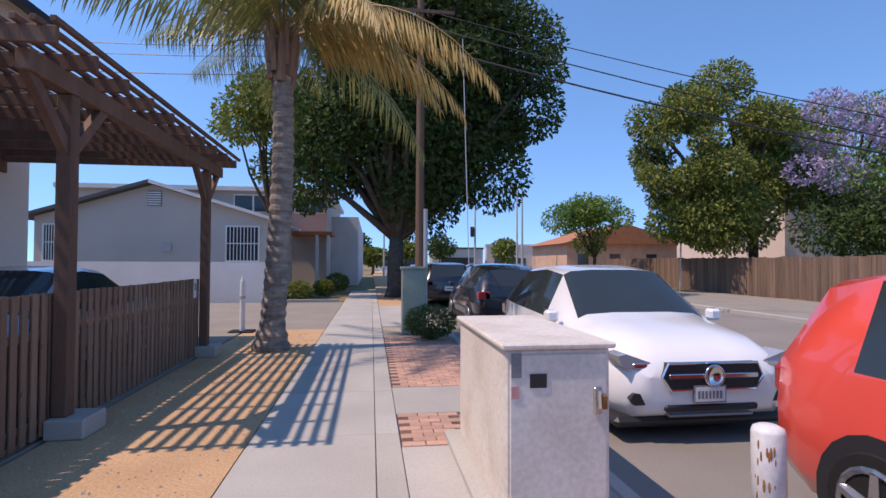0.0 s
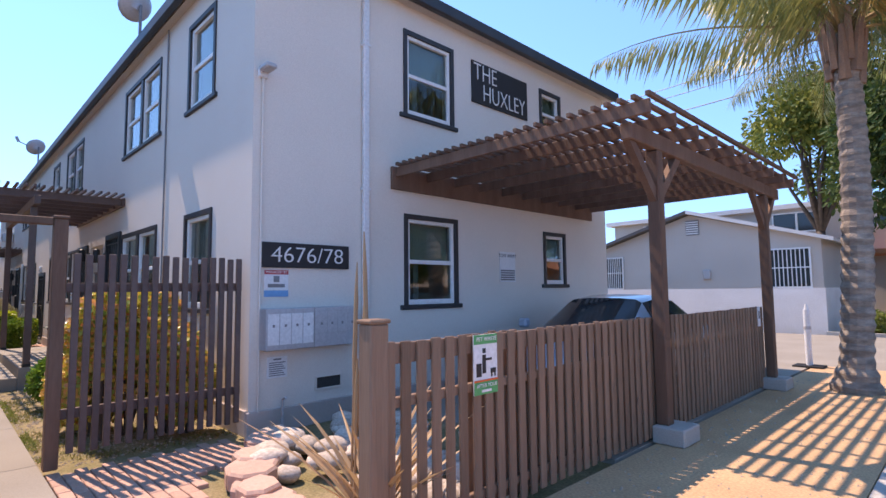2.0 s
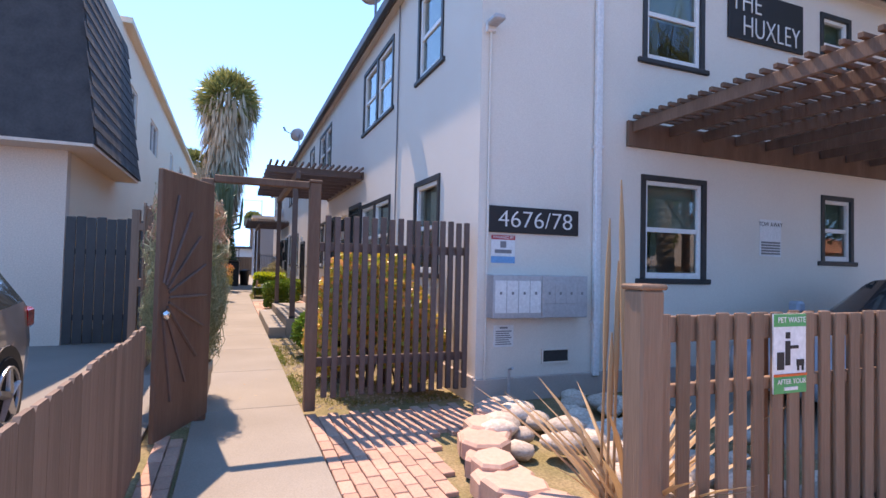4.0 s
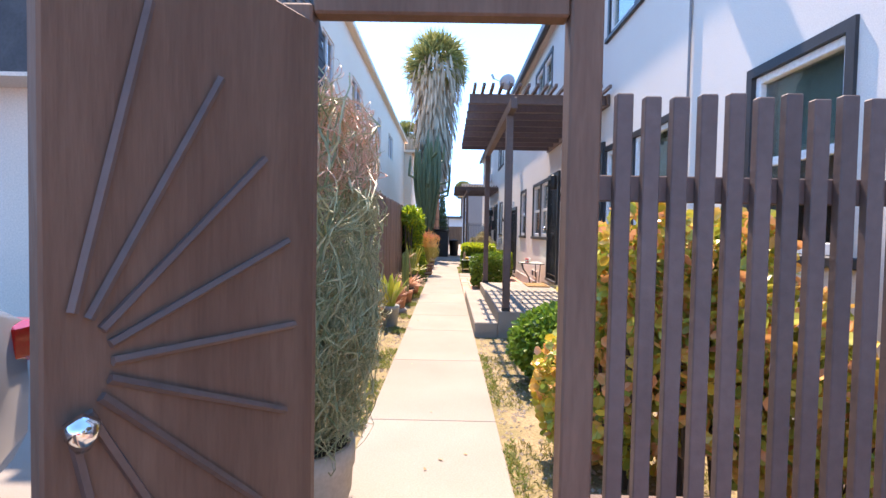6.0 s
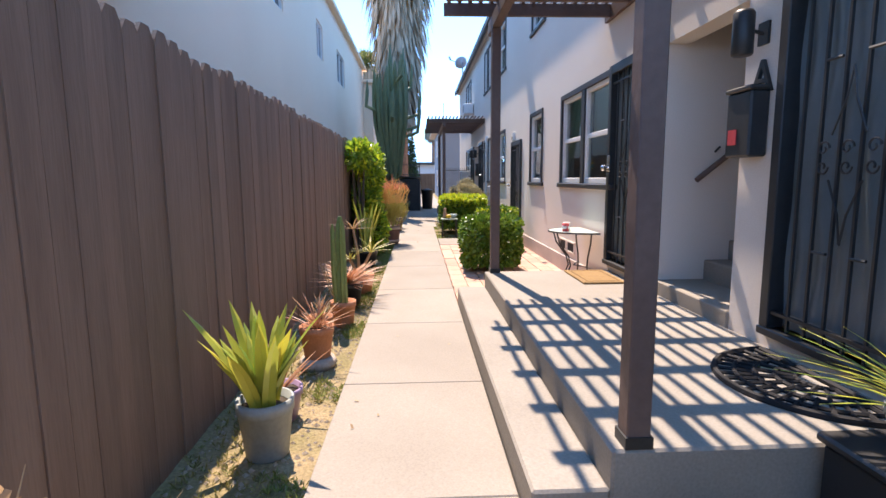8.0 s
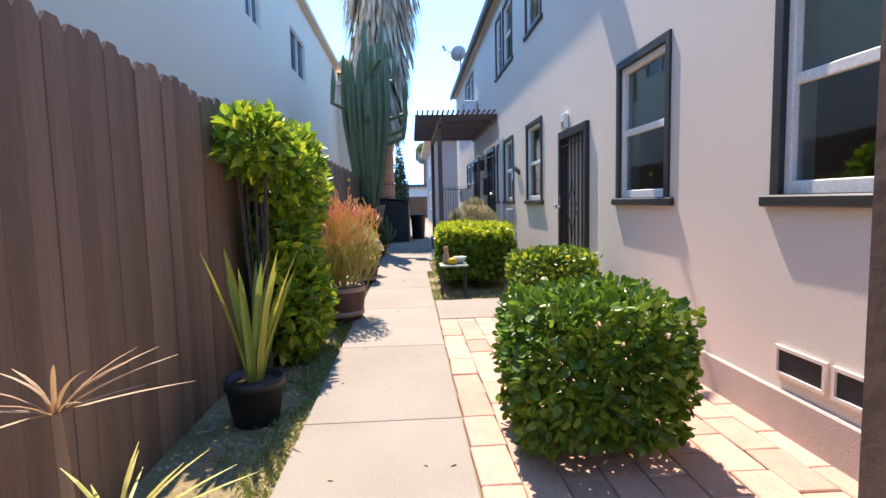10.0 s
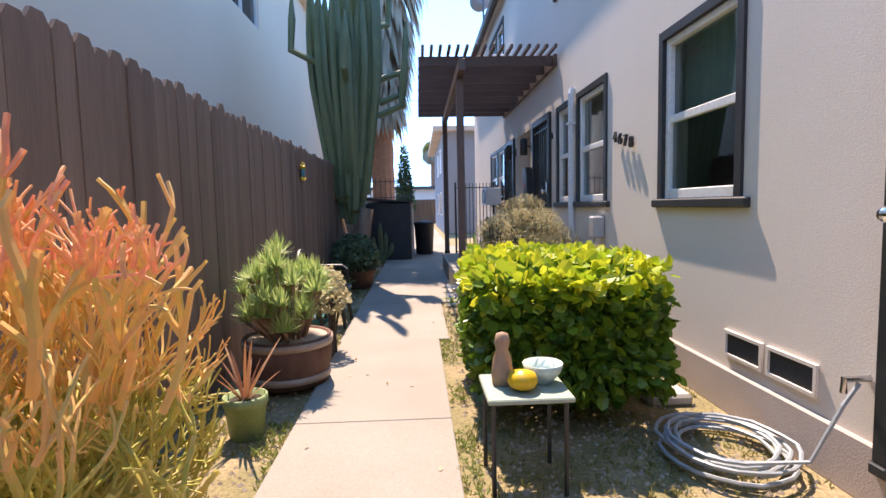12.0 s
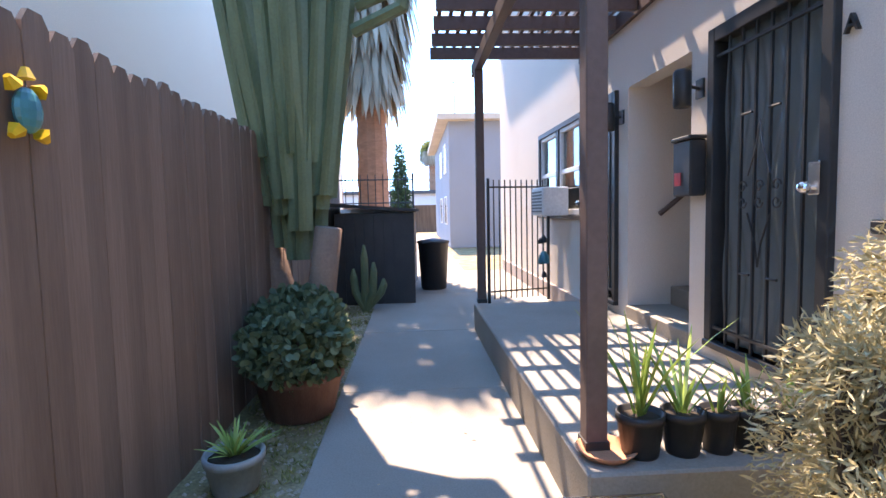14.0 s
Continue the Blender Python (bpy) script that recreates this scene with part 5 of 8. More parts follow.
jade2 = bush("small_jade", "small tan-leaved jade tree in a teal pot", 23, [((-23.3, 0.7, 0.62), (0.28, 0.24, 0.16)), ((-23.1, 0.85, 0.5), (0.18, 0.18, 0.12))], 900, 0.045, 0.034, SILVER_BUSH, category="plant")
pot(jade2, -23.3, 0.7, 0, 0.17, 0.3, TEAL_POT)


def potted(label, x, y, r, h, material, seed, n, length, width, spread, leaf, curl=0.3, z=0.0, group="potted plants"):
    root = thing("potted_plant", label, "plant", group)
    pot(root, x, y, z, r, h, material)
    blades(root, seed, x, y, z + h * 0.85, n, length, width, spread, leaf, curl)
    return root


G0 = -0.045
potted("yellow striped snake plant in the ground pot", -6.85, 0.60, 0.15, 0.24, TERRACOTTA, 31, 30, 0.66, 0.034, 0.4, BLADE_YELLOW, 0.1, G0)
dry = potted("dry flowering succulent in a terracotta pot", -8.85, 0.5, 0.16, 0.28, TERRACOTTA, 32, 30, 0.62, 0.008, 0.6, DRY_PLANT, 0.1, G0)
v, f = crown_leaves(random.Random(3), [((-8.85, 0.5, 0.62), (0.2, 0.19, 0.24)), ((-8.75, 0.56, 0.4), (0.16, 0.15, 0.14))], 420, 0.055, 0.036, 0.3)
leaf_mesh("dry_flowers", v, f, DRY_PLANT, dry, "dry pinkish flowers")
potted("yellow edged snake plant in a grey pot", -10.62, 0.6, 0.15, 0.32, GREY_POT, 33, 46, 0.56, 0.07, 0.42, BLADE_YELLOW, 0.2, G0)
potted("reddish aloe in a purple pot", -11.05, 0.55, 0.15, 0.2, PURPLE_POT, 34, 16, 0.4, 0.02, 0.9, ALOE_RED, 0.1, G0)
potted("reddish dry aloe in a terracotta pot", -11.95, 0.62, 0.135, 0.25, TERRACOTTA, 35, 46, 0.3, 0.011, 1.2, ALOE_RED, 0.3, 0.04)
potted("orange dry aloe in a dark pot", -13.95, 0.6, 0.17, 0.28, BLACK_PLASTIC, 36, 190, 0.36, 0.012, 1.35, ALOE_ORANGE, 0.6, G0)
ps = potted("spreading pale succulent in a round terracotta pot", -14.6, 0.66, 0.19, 0.26, TERRACOTTA, 37, 16, 0.26, 0.012, 1.3, DRY_PLANT, 0.5, G0)
for k, (dx, dy, dz) in enumerate(((-0.12, -0.08, 0.78), (0.06, 0.16, 0.5), (0.12, -0.1, 0.42))):
    part("stem", tube(bmesh.new(), [(-14.6, 0.66, 0.15), (-14.6 + dx * 0.5, 0.66 + dy * 0.3, dz * 0.6), (-14.6 + dx, 0.66 + dy, dz)], [0.024, 0.02, 0.016], 7), DRY_PLANT, ps)
    blades(ps, 140 + k, -14.6 + dx, 0.66 + dy, dz, 16, 0.24, 0.012, 1.5, STICK_YELLOW if k else DRY_PLANT, 0.6)
potted("tall green snake plant in a dark pot", -16.6, 0.55, 0.19, 0.3, BLACK_PLASTIC, 38, 20, 0.95, 0.05, 0.3, BLADE_YELLOW, 0.12, G0)
potted("pale spiky aloe in a green pot", -21.45, 0.62, 0.13, 0.26, GREEN_POT, 39, 15, 0.42, 0.018, 0.9, ALOE_RED, 0.1, G0)
potted("small green plant in a terracotta pot", -12.75, 0.5, 0.12, 0.2, TERRACOTTA, 40, 20, 0.25, 0.012, 1.0, DRY_PLANT, 0.3, G0)
rs = thing("round_stone", "dark round stone under a terracotta pot", "stone")
part("stone", lathe(bmesh.new(), [(0.01, 0), (0.13, 0.0), (0.15, 0.04), (0.13, 0.085), (0.01, 0.09)], (-11.95, 0.62, -0.05), 18), BOULDER, rs)
cac = thing("column_cactus", "slim green column cactus in a terracotta pot", "cactus", "potted plants")
pot(cac, -13.1, 0.66, G0, 0.13, 0.26, TERRACOTTA)
bm = bmesh.new()
rings = []
for i in range(12):
    z = 0.15 + i * 0.083
    rr = (0.045 - 0.0008 * i) if i < 10 else (0.032 if i == 10 else 0.014)
    rings.append([bm.verts.new((-13.1 + 0.012 * i * 0.2 + rr * (1 + 0.28 * math.cos(5 * t)) * math.cos(t), 0.66 + rr * (1 + 0.28 * math.cos(5 * t)) * math.sin(t), z)) for t in [k * 2 * math.pi / 20 for k in range(20)]])
for a, b in zip(rings, rings[1:]):
    for k in range(20):
        bm.faces.new((a[k], a[(k + 1) % 20], b[(k + 1) % 20], b[k]))
bm.faces.new(rings[-1])
part("stem", bm, CACTUS_LIGHT, cac)
part("stem", tube(bmesh.new(), [(-13.08, 0.6, 0.15), (-13.07, 0.585, 0.5), (-13.06, 0.585, 0.92), (-13.06, 0.587, 0.99)], [0.026, 0.026, 0.022, 0.008], 8), CACTUS_LIGHT, cac)
for k in range(3):
    a = 3.4 + k * 0.9
    part("dry_twig", tube(bmesh.new(), [(-13.1, 0.66, 0.18), (-13.1 + 0.12 * math.cos(a), 0.66 + 0.12 * math.sin(a), 0.3), (-13.1 + 0.22 * math.cos(a), 0.66 + 0.22 * math.sin(a), 0.5 + 0.06 * k)], [0.008, 0.006, 0.003], 5), DRY_PLANT, cac)

# pots on the second porch
for k, (y, rr, mat_, n, L) in enumerate(((2.50, 0.11, BLACK_PLASTIC, 14, 0.55), (2.70, 0.10, BLACK_PLASTIC, 10, 0.45), (2.87, 0.085, BLACK_PLASTIC, 8, 0.22), (3.02, 0.095, BLACK_PLASTIC, 12, 0.28), (3.2, 0.095, BLACK_PLASTIC, 12, 0.28))):
    potted("green plant in a small black plastic pot", -25.72, y, rr, 0.2, mat_, 50 + k, n, L, 0.02, 0.55, BLADE_GREEN, 0.2, 0.29)
sau = thing("saucer", "terracotta saucer on the porch edge", "saucer")
part("dish", lathe(bmesh.new(), [(0.1, 0), (0.14, 0.04), (0.13, 0.04), (0.09, 0.012), (0.01, 0.012)], (-25.72, 2.34 - 0.0, 0.29)), TERRACOTTA, sau)

# the stump table and box at the first porch
st = thing("tree_stump", "cut tree stump used as a plant stand", "stump")
part("stump", lathe(bmesh.new(), [(0.24, 0), (0.2, 0.08), (0.17, 0.25), (0.19, 0.42), (0.2, 0.46), (0.01, 0.465)], (-9.35, 3.28, G0), 13), surf("stump_wood", (0.30, 0.19, 0.11), 0.9, (0.16, 0.1, 0.06), 0.8, 6, 30, 0.6), st)
wpot = thing("potted_plant", "dark leaved orchid in a white pot", "plant", "potted plants")
pot(wpot, -9.35, 3.28, 0.42, 0.11, 0.17, WHITE_POT)
blades(wpot, 61, -9.35, 3.28, 0.57, 9, 0.2, 0.03, 1.0, surf("dark_leaf", (0.07, 0.045, 0.03), 0.5, None, 0.3, 4, 30, 0), 0.4)
bx = thing("storage_box", "black plastic storage box beside the porch", "box")
part("body", B(-9.84, -9.5, 3.05, 3.55, G0, 0.36, bevel=0.015), BLACK_PLASTIC, bx)
part("lid", B(-9.86, -9.48, 3.03, 3.57, 0.36, 0.40, bevel=0.012), BLACK_PLASTIC, bx)
potted("spider plant with arching leaves in a grey pot", -9.68, 3.3, 0.12, 0.16, GREY_POT, 62, 60, 0.34, 0.012, 1.1, BLADE_YELLOW, 0.9, 0.40)

# table, cups and mats on the first porch
tb = thing("bistro_table", "half-round glass table with curved iron legs", "table")
cx, cy = -14.55, 3.63
bm = prism(bmesh.new(), [(cx + 0.40 * math.cos(t), cy - 0.52 * math.sin(t) * 1.0) for t in [math.pi * k / 18 for k in range(19)]], "z", 0.735, 0.75)
part("top", bm, TABLE_GLASS, tb, "frosted glass top")
part("rim", tube(bmesh.new(), [(cx + 0.405 * math.cos(t), cy - 0.525 * math.sin(t), 0.742) for t in [math.pi * k / 18 for k in range(19)]], 0.011, 6), IRON, tb)
for dx, dy in ((-0.33, -0.08), (0.33, -0.08), (-0.08, -0.46), (0.1, -0.46)):
    part("leg", tube(bmesh.new(), [(cx + dx * f, cy + dy * f if dy < -0.2 else cy + dy, z) for f, z in ((0.98, 0.735), (0.9, 0.6), (0.62, 0.42), (0.55, 0.3), (0.7, 0.12), (1.05, 0.0))], 0.011, 6), IRON, tb)
part("stretcher", tube(bmesh.new(), [(cx - 0.22, cy - 0.08, 0.3), (cx, cy - 0.2, 0.3), (cx + 0.22, cy - 0.08, 0.3)], 0.008, 5), IRON, tb)
for x, y, m, lab in ((-14.62, 3.35, WHITE_POT, "white mug on the glass table"), (-14.42, 3.28, SIGN_RED, "red patterned mug on the glass table")):
    mug = thing("mug", lab, "mug", "mugs")
    part("cup", lathe(bmesh.new(), [(0.038, 0), (0.042, 0.005), (0.045, 0.1), (0.04, 0.1), (0.037, 0.012), (0.002, 0.012)], (x, y, 0.75), 16), m, mug)
    part("handle", tube(bmesh.new(), [(x + 0.043, y, 0.78), (x + 0.075, y, 0.79), (x + 0.078, y, 0.82), (x + 0.043, y, 0.835)], 0.006, 6), m, mug)
part("band", lathe(bmesh.new(), [(0.0452, 0.035), (0.0462, 0.036), (0.0468, 0.07), (0.0458, 0.071)], (-14.42, 3.28, 0.75), 16), WHITE_POT, mug, "pale patterned band")
mat_ = thing("doormat", "brown coir doormat in front of the door", "mat")
part("mat", B(-13.88, -13.14, 3.12, 3.57, 0.331, 0.352, bevel=0.006), DOORMAT, mat_)
for c in ((-13.83, -13.19, 3.17, 3.185), (-13.83, -13.19, 3.505, 3.52), (-13.83, -13.815, 3.185, 3.505), (-13.205, -13.19, 3.185, 3.505)):
    part("border", B(*c, 0.3522, 0.3545), surf("coir_dark", (0.2, 0.115, 0.05), 0.98, None, 0.4, 20, 200, 0.5), mat_)
hm = thing("doormat", "black half-round rubber mat with open lattice", "mat")
mx, my, mr = -10.5, 3.58, 0.52
part("rim", tube(bmesh.new(), [(mx + mr * math.cos(t), my - mr * math.sin(t), 0.34) for t in [math.pi * i / 24 for i in range(25)]] + [(mx + mr, my, 0.34)], 0.02, 6), RUBBER, hm)
for k in range(4):
    q = mr * (0.24 + 0.19 * k)
    part("ring", tube(bmesh.new(), [(mx + q * math.cos(t), my - q * math.sin(t), 0.338) for t in [math.pi * i / 20 for i in range(21)]], 0.013, 5), RUBBER, hm)
for k in range(19):
    t = math.pi * (k + 0.5) / 19
    r0 = 0.12 if k % 2 else 0.3
    part("bar", tube(bmesh.new(), [(mx + r0 * math.cos(t), my - r0 * math.sin(t), 0.338), (mx + mr * math.cos(t), my - mr * math.sin(t), 0.338)], 0.012, 5), RUBBER, hm)


# ---- trees ----
def limb_mesh(root, name, runs, material, seg=9):
    for pts, radii in runs:
        bm = tube(bmesh.new(), pts, radii, seg)
        for f in bm.faces:
            f.smooth = True
        part(name, bm, material, root)


def tree(label, seed, base, fork, blobs, leaf, count, length, width, trunk_r, bark=BARK, group="trees", extra=None, shell=0.45):
    root = thing("tree", label, "tree", group)
    r = random.Random(seed)
    b, f = Vector(base), Vector(fork)
    limb_mesh(root, "trunk", [([b - Vector((0, 0, 0.2)), b + Vector((0.05, 0, 0.4)), (b + f) / 2 + Vector((r.uniform(-.1, .1), 0, 0)), f], [trunk_r * 1.35, trunk_r, trunk_r * 0.85, trunk_r * 0.75])], bark)
    for c, rad in blobs:
        c = Vector(c)
        m = (f + c) / 2 + Vector((r.uniform(-.3, .3), r.uniform(-.3, .3), r.uniform(-0.2, .4)))
        limb_mesh(root, "limb", [([f - Vector((0, 0, 0.1)), m, c, c + Vector((r.uniform(-.4, .4) * rad[0], r.uniform(-.4, .4) * rad[1], 0.4 * rad[2]))], [trunk_r * 0.5, trunk_r * 0.3, trunk_r * 0.16, 0.02])], bark, 7)
    v, fc = crown_leaves(r, blobs, count, length, width, shell, 0.35)
    leaf_mesh("crown", v, fc, leaf, root)
    if extra:
        v, fc = crown_leaves(r, extra[1], extra[2], length * extra[3], width * extra[3], 0.6, 0.1)
        leaf_mesh("blossom", v, fc, extra[0], root)
    return root


def spread(seed, c, size, n, r0, r1):
    """Overlapping clumps that give a crown its uneven outline."""
    r = random.Random(seed)
    out = []
    for _ in range(n):
        u = rng_unit(r)
        p = (c[0] + u.x * size[0] * r.uniform(.5, 1), c[1] + u.y * size[1] * r.uniform(.5, 1), c[2] + u.z * size[2] * r.uniform(.5, 1))
        q = r.uniform(r0, r1)
        out.append((p, (q, q, q * 0.8)))
    return out


bush("silver_bush", "dry silvery golden bush against the wall", 15, [((-24.4, 2.98, 0.84), (0.5, 0.46, 0.46)), ((-24.05, 2.78, 0.78), (0.36, 0.34, 0.36)), ((-24.72, 2.76, 0.7), (0.36, 0.34, 0.42))] + [((-24.3, 2.9, 0.42), (0.55, 0.5, 0.4))] + spread(41, (-24.4, 2.93, 0.85), (0.6, 0.52, 0.56), 52, 0.1, 0.2), 96000, 0.036, 0.008, SILVER_BUSH, shell=0.25)
tree("large dark street tree with a dense crown", 71, (2.85, 24.6, 0), (2.9, 24.6, 2.6), spread(1, (3.9, 25.2, 9.8), (6.4, 3.6, 5.8), 60, 1.0, 2.1) + [((3.4, 25, 8), (5.0, 3.4, 3.8)), ((4.6, 25, 11.5), (5.4, 3.4, 3.6)), ((-0.8, 24.2, 5.2), (1.5, 1.4, 1.6)), ((7.2, 24.5, 5.6), (1.7, 1.5, 1.8)), ((9.0, 24.5, 8.5), (1.5, 1.4, 1.5))], TREE_DARK, 90000, 0.27, 0.115, 0.42)
tree("sunlit yellow-green tree behind the palm", 72, (-3.5, 29.5, 0), (-3.4, 29.5, 4), spread(2, (-3.2, 29.5, 8.6), (2.2, 2, 3.6), 14, 1.1, 1.7), TREE_MID, 12000, 0.28, 0.12, 0.22)
tree("dense green tree behind the far fence", 73, (22.5, 27.5, 0), (22.5, 27.5, 3), spread(3, (20.2, 27.5, 7.4), (5.2, 3, 4.6), 40, 0.6, 1.6) + [((20.0, 26.5, 4.0), (3.0, 2.2, 2.0))], TREE_MID, 46000, 0.24, 0.10, 0.3)
tree("jacaranda tree with lilac blossom", 74, (25.8, 25.5, 0), (25.8, 25.5, 3), spread(4, (26.0, 24.5, 6.4), (4.4, 3, 3.0), 22, 0.9, 1.6), TREE_LIGHT, 8000, 0.24, 0.09, 0.26, extra=(JACARANDA, spread(5, (26.2, 24.0, 7.0), (4.8, 3, 2.8), 26, 0.6, 1.3), 13000, 0.9))
tree("dark shrubby tree over the far fence", 75, (27.5, 22.5, 0), (27.5, 22.5, 1.5), spread(6, (25.6, 22.5, 3.6), (3.6, 2, 1.6), 10, 1.1, 1.6), TREE_DARK, 8000, 0.24, 0.1, 0.2)
tree("small bright green tree beside the far fence", 76, (16.7, 35, 0), (16.7, 35, 1.9), spread(7, (16.6, 34.8, 4.3), (2.6, 1.8, 1.5), 14, 0.8, 1.2), TREE_LIGHT, 7500, 0.22, 0.1, 0.13)
tree("tall tree behind the far fence", 77, (31, 33, 0), (31, 33, 4), spread(8, (30, 33, 9.0), (4.5, 3, 3.6), 14, 1.5, 2.3), TREE_MID, 9000, 0.34, 0.15, 0.3)
for k, (x, y, s) in enumerate(((8, 95, 5), (16, 110, 6), (27, 100, 5), (-2, 105, 6), (38, 92, 6), (48, 80, 6), (2, 70, 3), (56, 66, 6), (-30, 90, 7), (-52, 80, 7))):
    tree("far round tree along the street", 80 + k, (x, y, -0.2), (x, y, s * 0.4), spread(20 + k, (x, y, s * 0.8), (s * 0.5, s * 0.4, s * 0.3), 9, s * 0.2, s * 0.34), TREE_DARK if k % 2 else TREE_MID, 2200, 0.5, 0.3, 0.2, group="far trees")


def frond(verts, faces, stem_rods, p, a, lift, L, r, droop, n=34, leaf_len=0.55):
    """One feather frond: an arching rib with hanging leaflets."""
    pts = []
    for i in range(11):
        t = i / 10
        out = L * (t - 0.10 * t * t)
        pts.append(p + Vector((math.cos(a) * out * math.cos(lift) , math.sin(a) * out * math.cos(lift), math.sin(lift) * out - droop * L * t * t)))
    for i in range(10):
        stem_rods.append((pts[i], pts[i + 1], 0.028 * (1 - i / 11), 0.028 * (1 - (i + 1) / 11)))
    side = Vector((-math.sin(a), math.cos(a), 0))
    for k in range(n):
        t = 0.16 + 0.84 * k / n
        i = min(int(t * 10), 9)
        q = pts[i].lerp(pts[i + 1], t * 10 - i)
        d0 = (pts[i + 1] - pts[i]).normalized()
        for s in (-1, 1):
            d = (side * s * 0.5 + d0 * 0.45 + rng_unit(r) * 0.16 + Vector((0, 0, -0.85 - r.uniform(0, .6)))).normalized()
            ll = leaf_len * (0.5 + 0.9 * math.sin(math.pi * min(t + 0.08, 1.0)) ** 0.7) * r.uniform(.8, 1.1)
            nn = d.cross(d0)
            add_leaf(verts, faces, q, d, nn.normalized() if nn.length > 0.01 else side, ll, 0.034)


def feather_palm(label, x, y, top, seed, L, count):
    root = thing("palm_tree", label, "palm tree", "palms")
    r = random.Random(seed)
    bm = bmesh.new()
    pts, rad = [], []
    n = 60
    for i in range(n + 1):
        t = i / n
        pts.append((x + 0.18 * math.sin(t * 2.2), y - 0.05 * t, t * top))
        rad.append((0.215 - 0.05 * t + (0.12 * (1 - t * 12) if t < 0.08 else 0)) * (1.07 if i % 2 else 0.95))
    tube(bm, pts, rad, 14)
    part("trunk", bm, PALM_BARK, root, "ringed grey trunk")
    c = Vector(pts[-1])
    for k in range(14):
        a = k * 2.4
        q = c + Vector((math.cos(a) * 0.16, math.sin(a) * 0.16, -0.5 + k * 0.035))
        part("boot", tube(bmesh.new(), [q - Vector((0, 0, 0.3)), q + Vector((math.cos(a) * 0.12, math.sin(a) * 0.12, 0.5))], [0.09, 0.035], 6), CACTUS_BARK, root)
    sets = {"green": ([], []), "dry": ([], [])}
    rods = []
    for k in range(count):
        f = k / count
        a = k * 2.399 + r.uniform(-.2, .2)
        kind = "dry" if f < 0.5 and r.random() < 0.45 + 0.35 * math.cos(a) else "green"
        lift = 0.36 + 1.0 * f + r.uniform(-.12, .12)
        frond(*sets[kind], rods, c + Vector((0, 0, 0.15 * f)), a, lift, L * r.uniform(.8, 1.08), r, 0.42 + 0.20 * math.cos(a) + 0.30 * f + r.uniform(-.06, .08), 60, 0.66)
    leaf_mesh("dry_fronds", *sets["dry"], PALM_DRY, root, "drying golden fronds")
    leaf_mesh("green_fronds", *sets["green"], PALM_GREEN, root)
    v, fc = fast_rods(rods, 5)
    leaf_mesh("ribs", v, fc, PALM_STEM, root)
    return root


feather_palm("palm tree with drooping golden fronds at the pavement", 0.08, 10.9, 5.35, 91, 4.6, 34)


def fan_palm(label, x, y, trunk_top, skirt, top, rad, seed, bark=RED_BARK):
    root = thing("fan_palm", label, "palm tree", "palms")
    r = random.Random(seed)
    bm = bmesh.new()
    n = 24
    tube(bm, [(x, y, i * trunk_top / n) for i in range(n + 1)], [0.42 - 0.12 * i / n + (0.015 if i % 2 else -0.01) for i in range(n + 1)], 12)
    part("trunk", bm, bark, root)
    verts, faces = [], []
    for _ in range(2600):
        f = r.random()
        z = skirt + (top - 1.6 - skirt) * f
        a = r.uniform(0, 2 * math.pi)
        rr = rad * (0.30 + 0.55 * f) * r.uniform(0.5, 1.05)
        d = Vector((math.cos(a) * 0.25, math.sin(a) * 0.25, -1)).normalized()
        add_leaf(verts, faces, Vector((x + math.cos(a) * rr, y + math.sin(a) * rr, z + 0.5)), d, Vector((math.cos(a), math.sin(a), 0)), r.uniform(0.7, 1.5), 0.16)
    leaf_mesh("dead_skirt", verts, faces, PALM_DRY_GREY, root, "skirt of hanging dead fronds")
    verts, faces = [], []
    for k in range(110):
        a, lift = r.uniform(0, 2 * math.pi), r.uniform(-0.7, 1.3)
        d = Vector((math.cos(a) * math.cos(lift), math.sin(a) * math.cos(lift), math.sin(lift)))
        p = Vector((x, y, top - 1.4)) + d * rad * 0.55
        for j in range(22):
            e = (d + rng_unit(r) * 0.75).normalized()
            add_leaf(verts, faces, p, (e + Vector((0, 0, -0.25))).normalized(), rng_unit(r), rad * r.uniform(0.35, 0.62), 0.11)
    leaf_mesh("fan_fronds", verts, faces, PALM_GREEN, root)
    return root


PALM_DRY_GREY = leafy("palm_skirt", (0.32, 0.26, 0.18), (0.50, 0.42, 0.31), 0.8, 0.15)
fan_palm("tall fan palm with a thick skirt of dead fronds", -37.0, 0.5, 11, 4.3, 13.6, 2.2, 92)
fan_palm("tall fan palm far behind the roofs", -52.0, -2.6, 9, 8, 11.5, 1.6, 93)
fan_palm("small palm far behind the lot", -75.0, 3.5, 7.2, 6.6, 8.5, 1.25, 94)

